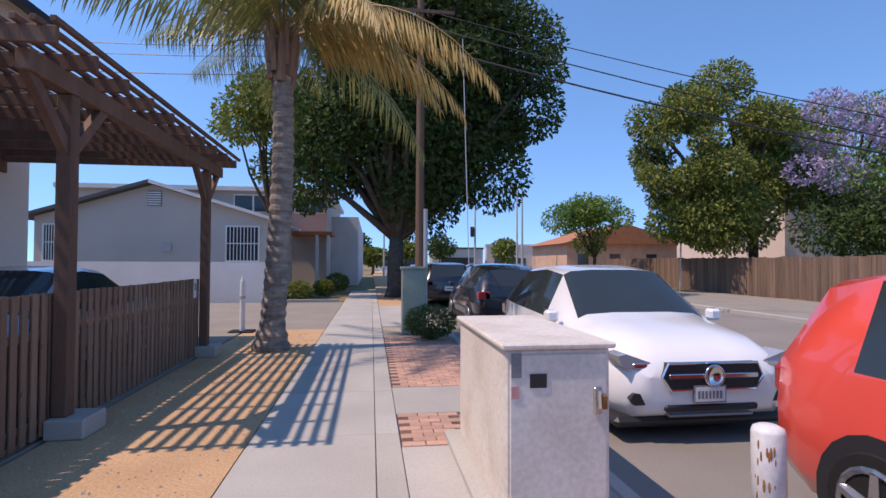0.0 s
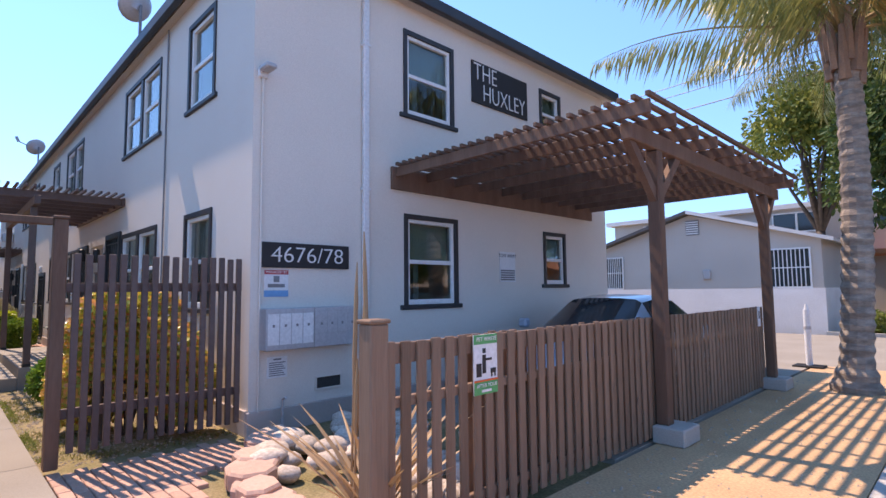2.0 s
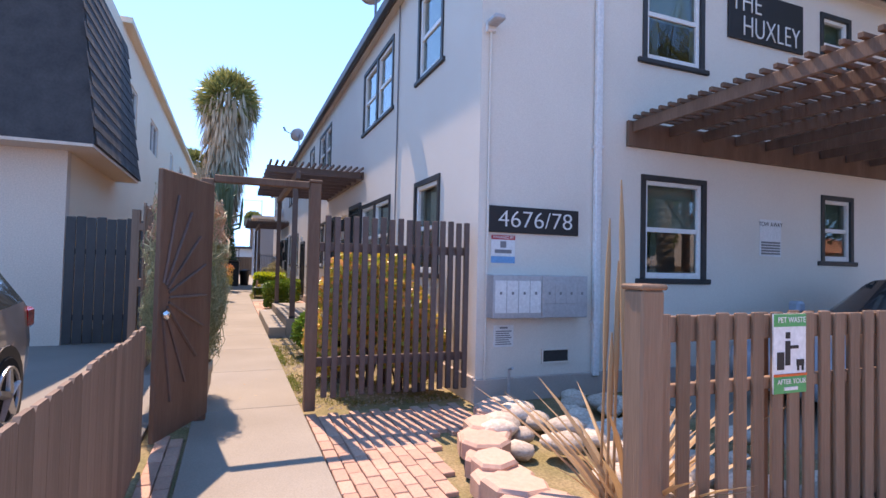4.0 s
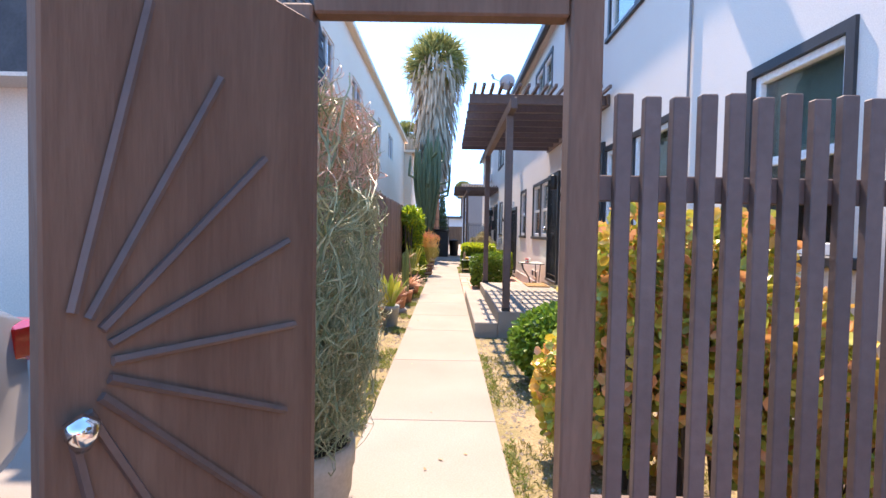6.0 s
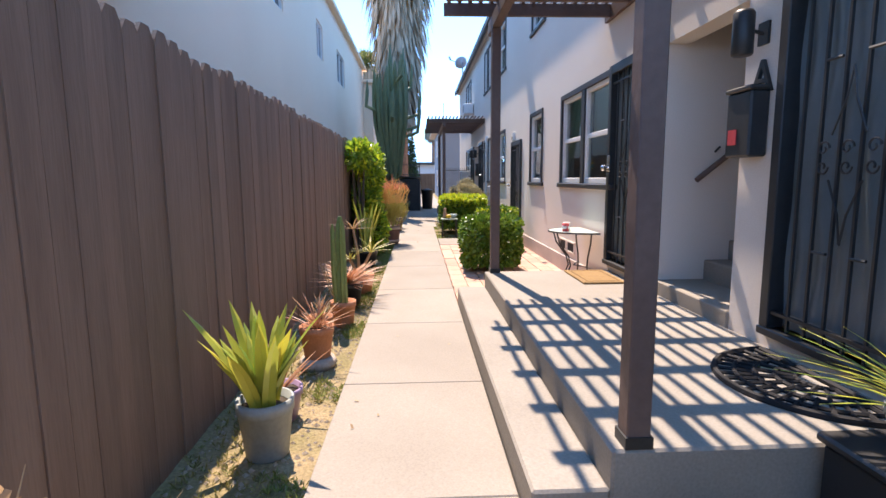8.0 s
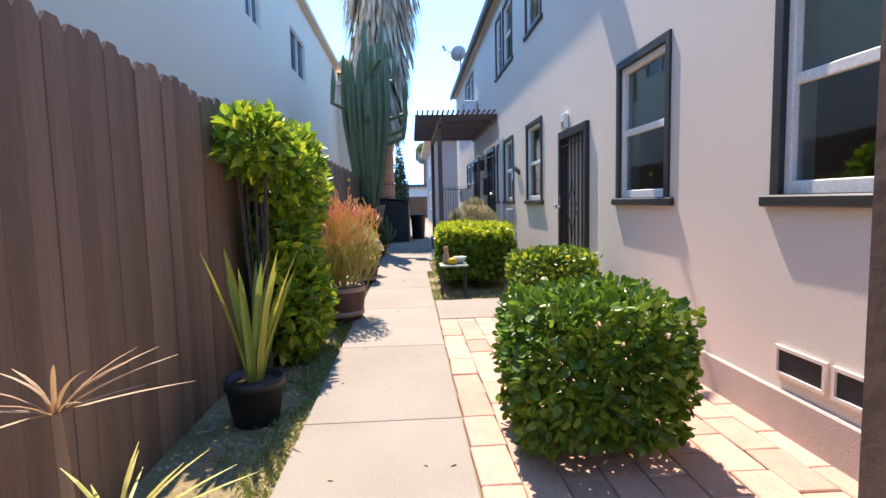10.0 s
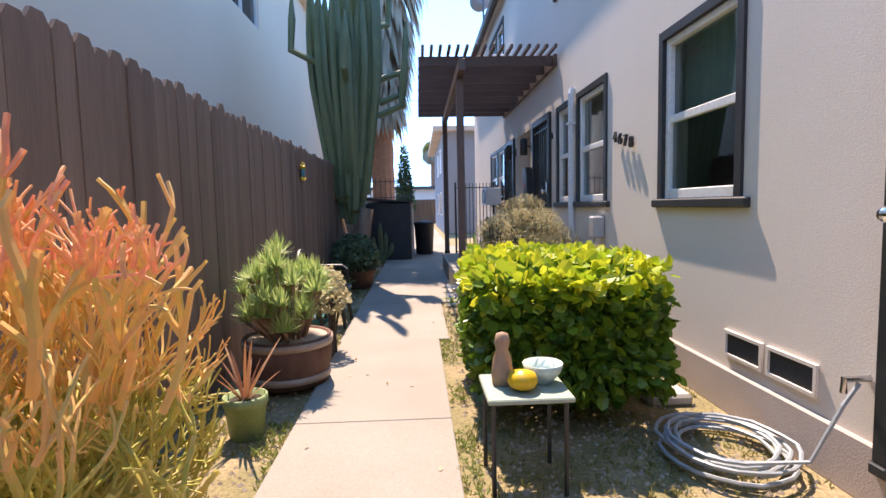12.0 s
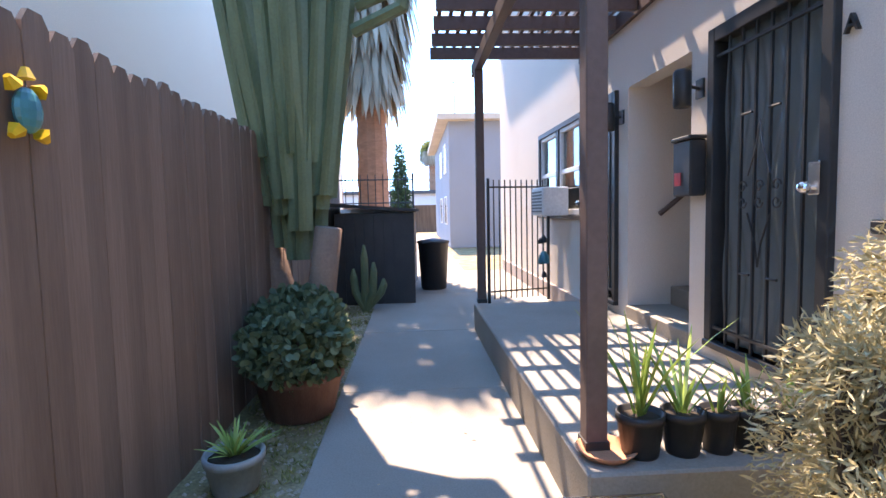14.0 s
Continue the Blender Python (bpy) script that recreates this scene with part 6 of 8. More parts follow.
# the great column cactus by the fence
cx, cy = -28.3, 0.44
ct = thing("cactus_tree", "huge branching column cactus rising over the fence", "cactus")
r = random.Random(8)
for dx, dy, lean in ((-0.08, -0.1, (-0.15, -0.35)), (0.1, 0.12, (0.2, 0.3))):
    limb_mesh(ct, "trunk", [([(cx + dx, cy + dy, -0.05), (cx + dx * 1.5, cy + dy * 1.5, 0.5), (cx + lean[0], cy + lean[1], 1.3)], [0.16, 0.13, 0.12])], CACTUS_BARK, 9)
cols = []
for k in range(26):
    a = k * 2.399
    q = 0.10 + 0.115 * math.sqrt(k)
    x0, y0 = cx + math.cos(a) * q * 0.42, cy + math.sin(a) * q * 0.42
    x1, y1 = cx + math.cos(a) * q * 1.02, cy + math.sin(a) * q * 0.92
    z0, z1 = 0.9 + 0.13 * math.sqrt(k) + r.uniform(0, .5), r.uniform(4.7, 6.5) - 1.0 * q
    bm = bmesh.new()
    rings = []
    for i in range(9):
        t = i / 8
        px, py = x0 + (x1 - x0) * min(1, t * 1.8), y0 + (y1 - y0) * min(1, t * 1.8)
        rr = 0.085 * (1 if i < 7 else 0.75 if i == 7 else 0.25)
        rings.append([bm.verts.new((px + rr * (1 + 0.3 * math.cos(5 * u)) * math.cos(u), py + rr * (1 + 0.3 * math.cos(5 * u)) * math.sin(u), z0 + (z1 - z0) * t)) for u in [j * 2 * math.pi / 15 for j in range(15)]])
    for a_, b_ in zip(rings, rings[1:]):
        for j in range(15):
            bm.faces.new((a_[j], a_[(j + 1) % 15], b_[(j + 1) % 15], b_[j]))
    bm.faces.new(rings[-1])
    part("column", bm, CACTUS, ct)
for k in range(9):
    a = r.uniform(0, 6.28)
    z = r.uniform(2.6, 5.2)
    p0 = Vector((cx + math.cos(a) * 0.6, cy + math.sin(a) * 0.6, z))
    p1 = p0 + Vector((math.cos(a) * 0.45, math.sin(a) * 0.45, 0.15))
    part("arm", tube(bmesh.new(), [p0, p1, p1 + Vector((0.05, 0.05, 0.5)), p1 + Vector((0.06, 0.06, 0.9))], [0.06, 0.065, 0.065, 0.02], 7), CACTUS, ct)
bush("dark_shrub", "dark leafy shrub under the cactus", 19, [((-27.65, 0.55, 0.5), (0.4, 0.36, 0.34)), ((-27.2, 0.62, 0.48), (0.42, 0.36, 0.26))], 4600, 0.07, 0.05, SAGE, group="bushes")
sb = thing("potted_shrub", "dark shrub in a wide brown bowl", "plant", "potted plants")
pot(sb, -27.25, 0.62, -0.03, 0.33, 0.34, BARREL)
blades(sb, 95, -27.25, 0.62, 0.26, 40, 0.3, 0.02, 1.2, BLADE_GREEN, 0.3)
potted("small flowering plant in a grey pot", -26.2, 0.5, 0.16, 0.2, GREY_POT, 96, 40, 0.22, 0.016, 1.2, BLADE_GREEN, 0.3, -0.03)
cyp = thing("cypress", "slim dark cypress far behind", "tree")
v, f = crown_leaves(random.Random(3), [((-60, 0.7, 1.6 + k * 0.75), (0.75 - k * 0.11, 0.75 - k * 0.11, 0.75)) for k in range(6)], 2400, 0.3, 0.1, 0.5)
leaf_mesh("crown", v, f, CYPRESS, cyp)
part("trunk", tube(bmesh.new(), [(-60, 0.7, -0.2), (-60, 0.7, 5)], [0.12, 0.04], 6), BARK, cyp)

# ---- back of the lot ----
sh = thing("bin_store", "black stained wooden bin store against the fence", "shed")
part("body", B(-34.2, -31.7, 0.25, 1.5, -0.03, 1.42, bevel=0.01), BLACK_TRIM, sh)
bm = prism(bmesh.new(), [(0.2, 1.52), (1.58, 1.43), (1.58, 1.47), (0.2, 1.58)], "x", -34.3, -31.62)
part("lid", bm, BLACK_TRIM, sh)
for k in range(8):
    part("board", B(-31.7, -31.685, 0.27 + k * 0.152, 0.41 + k * 0.152, 0.0, 1.4), BLACK_TRIM, sh)
wb = thing("wheelie_bin", "dark plastic wheeled bin", "bin")
part("body", lathe(bmesh.new(), [(0.22, 0), (0.24, 0.02), (0.29, 0.85), (0.31, 0.86), (0.3, 0.9), (0.02, 0.95)], (-33.2, 1.85, -0.02), 14), BLACK_PLASTIC, wb)
part("handle", tube(bmesh.new(), [(-32.95, 1.65, 0.85), (-32.9, 1.85, 0.87), (-32.95, 2.05, 0.85)], 0.015), BLACK_PLASTIC, wb)


def iron_railing(name, label, p0, p1, z0, z1, n, category="railing"):
    root = thing(name, label, category)
    a, b = Vector(p0), Vector(p1)
    for k in range(n + 1):
        q = a.lerp(b, k / n)
        part("picket", B(q.x - 0.009, q.x + 0.009, q.y - 0.009, q.y + 0.009, z0, z1 + 0.06), IRON, root)
    for z in (z0 + 0.12, z1 - 0.05):
        part("rail", tube(bmesh.new(), [(a.x, a.y, z), (b.x, b.y, z)], 0.014, 5), IRON, root)
    for q in (a, b):
        part("post", B(q.x - 0.022, q.x + 0.022, q.y - 0.022, q.y + 0.022, z0 - 0.06, z1 + 0.08), IRON, root)


iron_railing("iron_gate", "open black iron gate beside the porch", (-31.3, 2.62, 0), (-31.55, 3.6, 0), 0.06, 1.82, 11, "gate")
iron_railing("iron_railing", "black iron railing over the bin store", (-34.4, -0.2, 0), (-34.4, 1.5, 0), 1.5, 2.15, 11)
structure("back_wall_low", B(-34.55, -34.3, -1.3, 1.55, -0.03, 1.5), BLOCK_WHITE, "low pale wall behind the bins", "wall")
fb = thing("grey_apartment_house", "grey two-storey house behind the lot", "house")
part("wall", B(-56, -44, 2.95, 10, -0.03, 4.9), surf("blue_grey_stucco", (0.24, 0.26, 0.29), 0.9, None, 0.25, 0.5, 40, 0.3), fb)
part("roof", B(-56.4, -43.5, 2.5, 10.5, 4.9, 5.12), surf("tan_fascia", (0.55, 0.45, 0.36), 0.8), fb, "flat roof with a tan fascia")
for x, z in ((-46.2, 3.1), (-49.5, 3.1), (-46.2, 0.9), (-49.5, 0.9)):
    w = part("window", B(x - 0.6, x + 0.6, 2.93, 2.97, z, z + 1.1), CAR_GLASS, fb)
    for c in ((x - 0.65, x - 0.6, z - .05, z + 1.15), (x + 0.6, x + 0.65, z - .05, z + 1.15), (x - 0.6, x + 0.6, z + 1.1, z + 1.15), (x - 0.6, x + 0.6, z - .05, z)):
        part("window_frame", B(c[0], c[1], 2.91, 2.95, c[2], c[3]), WHITE_PAINT, w)
structure("back_fence", B(-62, -61.8, -12, 14, -0.1, 1.9), OLD_FENCE, "brown fence closing the back lot", "fence")
fh = thing("far_house", "low pale house beyond the back fence", "house")
part("wall", B(-80, -70, -6, 9, -0.1, 3.0), BLOCK_WHITE, fh)
part("roof", B(-80.4, -69.6, -6.4, 9.4, 3.0, 3.3), ROOF_TILE, fh)
ww = thing("power_line", "thin dark overhead wire across the lot", "wire")
part("wire", tube(bmesh.new(), [(-41.9, -2.0, 6.5), (-42.9, 0.6, 6.2), (-43.9, 3.2, 6.35)], 0.014, 4), BLACK_PLASTIC, ww)
part("mast", tube(bmesh.new(), [(-43.9, 3.2, 5.1), (-43.9, 3.2, 6.4)], 0.03, 6), MAIL_GREY, ww, "thin steel service mast")

# lamp, hose, tap, table and small things along the path
hs = thing("garden_hose", "coiled grey garden hose on the ground", "hose")
pts = []
r = random.Random(4)
for i in range(150):
    t = i / 150 * 2 * math.pi * 7
    rr = 0.30 + 0.05 * math.sin(t * 0.37) + r.uniform(-0.01, .01)
    pts.append((-20.95 + rr * math.cos(t) + 0.04 * math.sin(t * .2), 3.28 + rr * 0.9 * math.sin(t), 0.0 + 0.012 * (i // 22)))
pts += [(-20.55, 3.45, 0.12), (-20.5, 3.55, 0.4), (-20.5, 3.62, 0.5)]
part("coil", tube(bmesh.new(), pts, 0.011, 6), HOSE, hs)
part("tap", tube(bmesh.new(), [(-20.5, SY - 0.002, 0.52), (-20.5, SY - 0.12, 0.52), (-20.5, SY - 0.12, 0.46)], 0.016), STEEL, hs)
gt = thing("garden_table", "small weathered green metal table by the hedge", "table")
part("top", B(-20.98, -20.6, 1.98, 2.38, 0.42, 0.445, bevel=0.006), GREEN_METAL, gt)
for x in (-20.97, -20.65):
    for y in (2.01, 2.35):
        part("leg", tube(bmesh.new(), [(x, y, -0.045), (x, y, 0.42)], 0.012, 6), IRON, gt)
fg = thing("figurine", "small tan garden figurine on the table", "ornament")
part("figure", lathe(bmesh.new(), [(0.05, 0), (0.055, 0.05), (0.045, 0.13), (0.03, 0.17), (0.038, 0.21), (0.03, 0.25), (0.002, 0.26)], (-20.82, 2.08, 0.445), 12), surf("figurine_clay", (0.42, 0.27, 0.18), 0.8), fg)
yt = thing("squash", "yellow gourd on the garden table", "gourd")
part("gourd", lathe(bmesh.new(), [(0.01, 0), (0.06, 0.02), (0.075, 0.05), (0.06, 0.085), (0.002, 0.1)], (-20.72, 2.16, 0.445), 12), YELLOW, yt)
gb = thing("glass_bowl", "clear glass bowl on the garden table", "bowl")
part("bowl", lathe(bmesh.new(), [(0.04, 0), (0.09, 0.06), (0.1, 0.1), (0.094, 0.1), (0.08, 0.055), (0.01, 0.01)], (-20.82, 2.28, 0.445), 14), TABLE_GLASS, gb)
ss = thing("stepping_stone", "grey square stone on the ground by the wall", "stone")
part("stone", B(-22.0, -21.65, 3.2, 3.5, -0.05, 0.03, bevel=0.02), SIDEWALK, ss)
em = thing("electric_box", "grey outdoor socket box with a conduit on the wall", "electric box")
part("box", B(-23.95, -23.8, SY - 0.13, SY - 0.002, 0.95, 1.18, bevel=0.015), MAIL_GREY, em)
part("conduit", tube(bmesh.new(), [(-23.9, SY - 0.08, 0.95), (-23.9, SY - 0.12, 0.8), (-23.95, SY - 0.3, 0.55), (-23.98, SY - 0.32, 0.3)], 0.014, 6), MAIL_GREY, em)
fl = thing("fence_ornament", "painted turtle ornament hanging on the fence", "ornament")
bm = bmesh.new()
bmesh.ops.create_uvsphere(bm, u_segments=12, v_segments=8, radius=0.07, matrix=Matrix.Translation((-25.3, 0.2, 1.79)) @ Matrix.Diagonal((0.9, 0.4, 1.1, 1)))
part("shell", bm, TEAL_POT, fl)
for dx, dz in ((-0.08, 0.1), (0.08, 0.1), (-0.08, -0.1), (0.08, -0.1), (0, 0.15)):
    part("limb", tube(bmesh.new(), [(-25.3 + dx * 0.7, 0.2, 1.79 + dz * 0.7), (-25.3 + dx * 1.05, 0.2, 1.79 + dz * 0.95)], [0.03, 0.012], 6), YELLOW, fl)
ch = thing("plastic_chair", "black moulded plastic garden chair by the fence", "chair")
cx, cy, g = -24.46, 0.58, -0.045
bm = bmesh.new()
for i in range(8):
    for j in range(8):
        q = []
        for u, v in ((i, j), (i + 1, j), (i + 1, j + 1), (i, j + 1)):
            px, py = (u / 8 - 0.5) * 0.48, (v / 8 - 0.5) * 0.46
            q.append(bm.verts.new((cx + px, cy + py, 0.40 + 0.25 * px * px + (0.03 * (v / 8) ** 3 if v < 8 else 0.0) - 0.02)))
        bm.faces.new(q).smooth = True
bmesh.ops.remove_doubles(bm, verts=bm.verts, dist=0.0005)
bmesh.ops.solidify(bm, geom=bm.faces[:], thickness=0.012)
part("seat", bm, BLACK_PLASTIC, ch)
bk = bmesh.new()
arc = [math.pi * (0.06 + 0.88 * k / 16) for k in range(17)]
rim_pts = [(cx + 0.27 * math.cos(t), cy - 0.22 - 0.05 * math.sin(t), 0.56 + 0.28 * math.sin(t) ** 0.8) for t in arc]
part("back_rim", tube(bk, rim_pts, 0.022, 7), BLACK_PLASTIC, ch, "rounded back rim")
for k in range(7):
    t = math.pi * (0.2 + 0.6 * k / 6)
    top = (cx + 0.27 * math.cos(t), cy - 0.22 - 0.05 * math.sin(t), 0.56 + 0.28 * math.sin(t) ** 0.8)
    part("back_slat", tube(bmesh.new(), [(cx + 0.2 * math.cos(t), cy - 0.2, 0.40), top], [0.02, 0.018], 6), BLACK_PLASTIC, ch)
for sx in (-1, 1):
    part("armrest", tube(bmesh.new(), [(cx + sx * 0.26, cy - 0.22, 0.60), (cx + sx * 0.29, cy - 0.05, 0.625), (cx + sx * 0.29, cy + 0.16, 0.62), (cx + sx * 0.27, cy + 0.22, 0.58), (cx + sx * 0.26, cy + 0.23, 0.42)], 0.02, 7), BLACK_PLASTIC, ch)
    for sy in (-1, 1):
        part("leg", tube(bmesh.new(), [(cx + sx * 0.225, cy + sy * 0.2, 0.41), (cx + sx * 0.27, cy + sy * 0.26, g)], [0.03, 0.022], 7), BLACK_PLASTIC, ch)
# weeds, a stone and a wire basket at the corner of the second porch
rs = thing("round_stone", "grey round stone in the gravel bed", "stone")
bm = bmesh.new()
bmesh.ops.create_icosphere(bm, subdivisions=2, radius=0.1, matrix=Matrix.Translation((-25.15, 2.28, 0.03)) @ Matrix.Diagonal((1.1, 1.0, 0.8, 1)))
for ff in bm.faces:
    ff.smooth = True
part("stone", bm, BOULDER, rs)
wbk = thing("wire_basket", "low wire basket with weeds beside the porch", "basket")
for z in (0.0, 0.11, 0.22):
    part("hoop", tube(bmesh.new(), [(-25.5, 2.05, z), (-25.5, 2.5, z), (-25.3, 2.5, z), (-25.3, 2.05, z), (-25.5, 2.05, z)], 0.006, 5), STEEL, wbk)
for x in (-25.5, -25.3):
    for k in range(6):
        part("wire", tube(bmesh.new(), [(x, 2.05 + 0.09 * k, -0.045), (x, 2.05 + 0.09 * k, 0.22)], 0.004, 4), STEEL, wbk)
for k, (x, y, L) in enumerate(((-25.4, 2.15, 0.22), (-25.38, 2.4, 0.25), (-25.2, 2.75, 0.3), (-25.05, 3.1, 0.26))):
    wd = thing("weed", "small green weed in the dry bed", "plant", "weeds")
    blades(wd, 300 + k, x, y, -0.045, 12, L, 0.022, 0.9, BLADE_GREEN, 0.35)
# wind chime and ornaments under the air conditioner
wch = thing("wind_chime", "wind chime of small dark bells under the air conditioner", "wind chime")
wx, wy = -30.76, 3.33
part("cord", tube(bmesh.new(), [(wx, wy, 1.34), (wx, wy, 0.5)], 0.004, 4), IRON, wch)
for k, (dx, dz, rr_) in enumerate(((0.0, 1.0, 0.05), (-0.1, 0.97, 0.04), (0.0, 0.74, 0.085), (-0.08, 0.68, 0.045), (0.02, 0.5, 0.04))):
    part("bell", lathe(bmesh.new(), [(rr_ * 0.95, -rr_), (rr_, -rr_ * 0.7), (rr_ * 0.8, rr_ * 0.3), (rr_ * 0.35, rr_), (0.002, rr_ * 1.1)], (wx + dx, wy - 0.02 * (k % 2), dz), 12), TEAL_POT if k == 2 else IRON, wch)
    if dx < -0.05:
        part("tie", tube(bmesh.new(), [(wx + dx, wy, dz + rr_), (wx, wy, dz + 0.16)], 0.003, 4), IRON, wch)
for x, y, rr_, m_ in ((-30.25, 3.4, 0.1, BOULDER), (-30.55, 3.0, 0.07, GREEN_POT), (-30.5, 2.8, 0.06, TERRACOTTA)):
    orn = thing("garden_ornament", "small rounded ornament on the ground by the gate", "ornament", "ornaments")
    part("body", lathe(bmesh.new(), [(rr_ * 0.6, 0), (rr_, rr_ * 0.5), (rr_ * 0.95, rr_ * 1.1), (rr_ * 0.5, rr_ * 1.6), (0.002, rr_ * 1.7)], (x, y, -0.02), 14), m_, orn)
# cut cactus growing in front of the bin store
sc_ = thing("small_cactus", "small branching green cactus by the bin store", "cactus")
for dx, dy, h in ((0, 0, 0.95), (0.08, 0.1, 0.7), (-0.02, -0.12, 0.6), (0.05, 0.2, 0.45)):
    part("stem", tube(bmesh.new(), [(-31.2, 0.75, -0.03), (-31.2 + dx, 0.75 + dy * 1.2, 0.25), (-31.2 + dx, 0.75 + dy * 1.4, h * 0.8), (-31.2 + dx, 0.75 + dy * 1.4, h)], [0.05, 0.06, 0.055, 0.02], 8), CACTUS, sc_)

# ---- plants and stones at the street corner ----
ag = thing("dry_aloe", "dry pinkish aloe with tall flower stalks", "plant")
blades(ag, 97, -1.4, 3.25, 0, 34, 0.92, 0.042, 0.85, DRY_PLANT, 0.35)
r = random.Random(6)
for k in range(4):
    p = Vector((-1.5 + r.uniform(-.1, .1), 3.15 + r.uniform(-.15, .15), 0.1))
    lean = Vector((r.uniform(-.06, .06), r.uniform(-.06, .06), 1)).normalized()
    h = (1.85, 1.65, 1.4, 1.0)[k]
    part("flower_stalk", tube(bmesh.new(), [p, p + lean * h * 0.45, p + lean * h * 0.6, p + lean * h * 0.85, p + lean * h], [0.009, 0.008, 0.017, 0.015, 0.004], 6), DRY_PLANT, ag)
rr = random.Random(12)
rocks = []
for k in range(4):
    bm = bmesh.new()
    bmesh.ops.create_icosphere(bm, subdivisions=2, radius=1.0)
    for vv in bm.verts:
        vv.co *= 1 + 0.16 * noise.noise(vv.co * 1.3 + Vector((k * 7, 0, 0)))
    for ff in bm.faces:
        ff.smooth = True
    rocks.append(mesh_of("boulder", bm, BOULDER))
slabs_ = []
for k in range(3):
    n = 7
    ring_ = [(math.cos(2 * math.pi * j / n) * rr.uniform(.82, 1.08), math.sin(2 * math.pi * j / n) * rr.uniform(.82, 1.08)) for j in range(n)]
    bm = bmesh.new()
    lo = [bm.verts.new((u, v, -0.04)) for u, v in ring_]
    up_ = [bm.verts.new((u, v, 0.075)) for u, v in ring_]
    top_ = [bm.verts.new((u * 0.88, v * 0.88, 0.095)) for u, v in ring_]
    for a_, b_ in ((lo, up_), (up_, top_)):
        for j in range(n):
            bm.faces.new((a_[j], a_[(j + 1) % n], b_[(j + 1) % n], b_[j]))
    bm.faces.new(top_)
    slabs_.append(mesh_of("flagstone", bm, FLAGSTONE))
bed = thing("stone_bed", "bed of grey river stones edged with flagstones", "stones")
for k in range(70):
    x, y = rr.uniform(-3.75, -1.2), rr.uniform(3.2, 5.3)
    if y < 3.05 + 0.35 * abs(x + 2.5) or x > -1.15:
        continue
    ob = piece("boulder", rocks[k % 4], (x, y, rr.uniform(0.02, 0.12)), bed, rr.uniform(0, 6))
    s = rr.uniform(0.09, 0.18)
    ob.scale = (s * rr.uniform(1, 1.5), s, s * 0.62)
for k in range(13):
    t = k / 12
    x, y = -1.35 - 2.3 * t, 2.9 - 0.35 * math.sin(math.pi * t) + 0.75 * t
    ob = piece("flagstone", slabs_[k % 3], (x, y, 0.02 + 0.035 * (k % 2) + 0.006 * (k % 3)), bed, rr.uniform(0, 6))
    s = rr.uniform(0.19, 0.26)
    ob.scale = (s, s * rr.uniform(0.75, 1.0), 1)

# ---- street furniture ----
ub = thing("utility_cabinet", "weathered beige metal utility cabinet on the pavement", "cabinet")
part("plinth", B(2.44, 3.25, 4.36, 6.1, -0.03, 0.05, bevel=0.01), SIDEWALK, ub)
part("body", B(2.56, 3.19, 4.44, 5.98, 0.05, 1.02, bevel=0.012), BOX_METAL, ub)
part("lid", B(2.53, 3.22, 4.41, 6.01, 1.02, 1.055, bevel=0.01), BOX_METAL, ub)
part("door", B(2.585, 3.165, 4.428, 4.44, 0.08, 0.99, bevel=0.004), BOX_METAL, ub, "weathered door")
hd = part("handle", B(3.08, 3.13, 4.405, 4.428, 0.64, 0.80, bevel=0.006), STEEL, ub, "steel latch")
part("latch", tube(bmesh.new(), [(3.105, 4.39, 0.78), (3.105, 4.385, 0.68)], 0.011, 6), CHROME, hd)
part("padlock", B(3.13, 3.16, 4.4, 4.425, 0.67, 0.75, bevel=0.004), RUST, ub, "rusty lock")
part("sticker", B(2.70, 2.80, 4.423, 4.427, 0.80, 0.88), SIGN_DARK, ub, "black sticker")
part("sticker", B(2.59, 2.65, 4.423, 4.427, 0.86, 1.0), SIGN_GREY, ub, "grey warning sticker")
part("sticker", B(2.59, 2.635, 4.423, 4.427, 0.74, 0.81), surf("pink_paint", (0.6, 0.3, 0.27), 0.7), ub)
bo = thing("bollard", "white painted bollard with rust streaks", "bollard")
part("post", lathe(bmesh.new(), [(0.088, 0), (0.088, 0.70), (0.08, 0.725), (0.05, 0.74), (0.002, 0.745)], (4.02, 4.2, -0.13), 20), WHITE_METAL, bo)
for k in range(26):
    a, z = rr.uniform(3.0, 4.4), rr.uniform(0.0, 0.55)
    s = rr.uniform(0.006, 0.022)
    bm = bmesh.new()
    bmesh.ops.create_uvsphere(bm, u_segments=6, v_segments=4, radius=s, matrix=Matrix.Translation((4.02 + 0.087 * math.cos(a), 4.2 + 0.087 * math.sin(a), z)) @ Matrix.Diagonal((0.35, 0.35, 1.8, 1)))
    part("rust_patch", bm, RUST, bo)
gc = thing("green_cabinet", "tall pale green telephone cabinet", "cabinet")
part("body", B(2.46, 2.98, 12.7, 13.2, -0.02, 1.36, bevel=0.015), GREEN_METAL, gc)
part("lid", B(2.43, 3.01, 12.67, 13.23, 1.36, 1.42, bevel=0.015), GREEN_METAL, gc)
part("door", B(2.5, 2.94, 12.69, 12.7, 0.08, 1.3, bevel=0.004), GREEN_METAL, gc)
wpst = thing("white_post", "white plastic post on a dark base", "post")
part("post", tube(bmesh.new(), [(-0.95, 13.3, 0.03), (-0.95, 13.3, 1.1)], 0.055, 12), WHITE_METAL, wpst)
part("cap", tube(bmesh.new(), [(-0.95, 13.3, 1.1), (-0.95, 13.3, 1.2)], [0.04, 0.02], 10), WHITE_METAL, wpst)
part("collar", tube(bmesh.new(), [(-0.95, 13.3, 0.72), (-0.95, 13.3, 0.78)], 0.066, 12), MAIL_GREY, wpst)
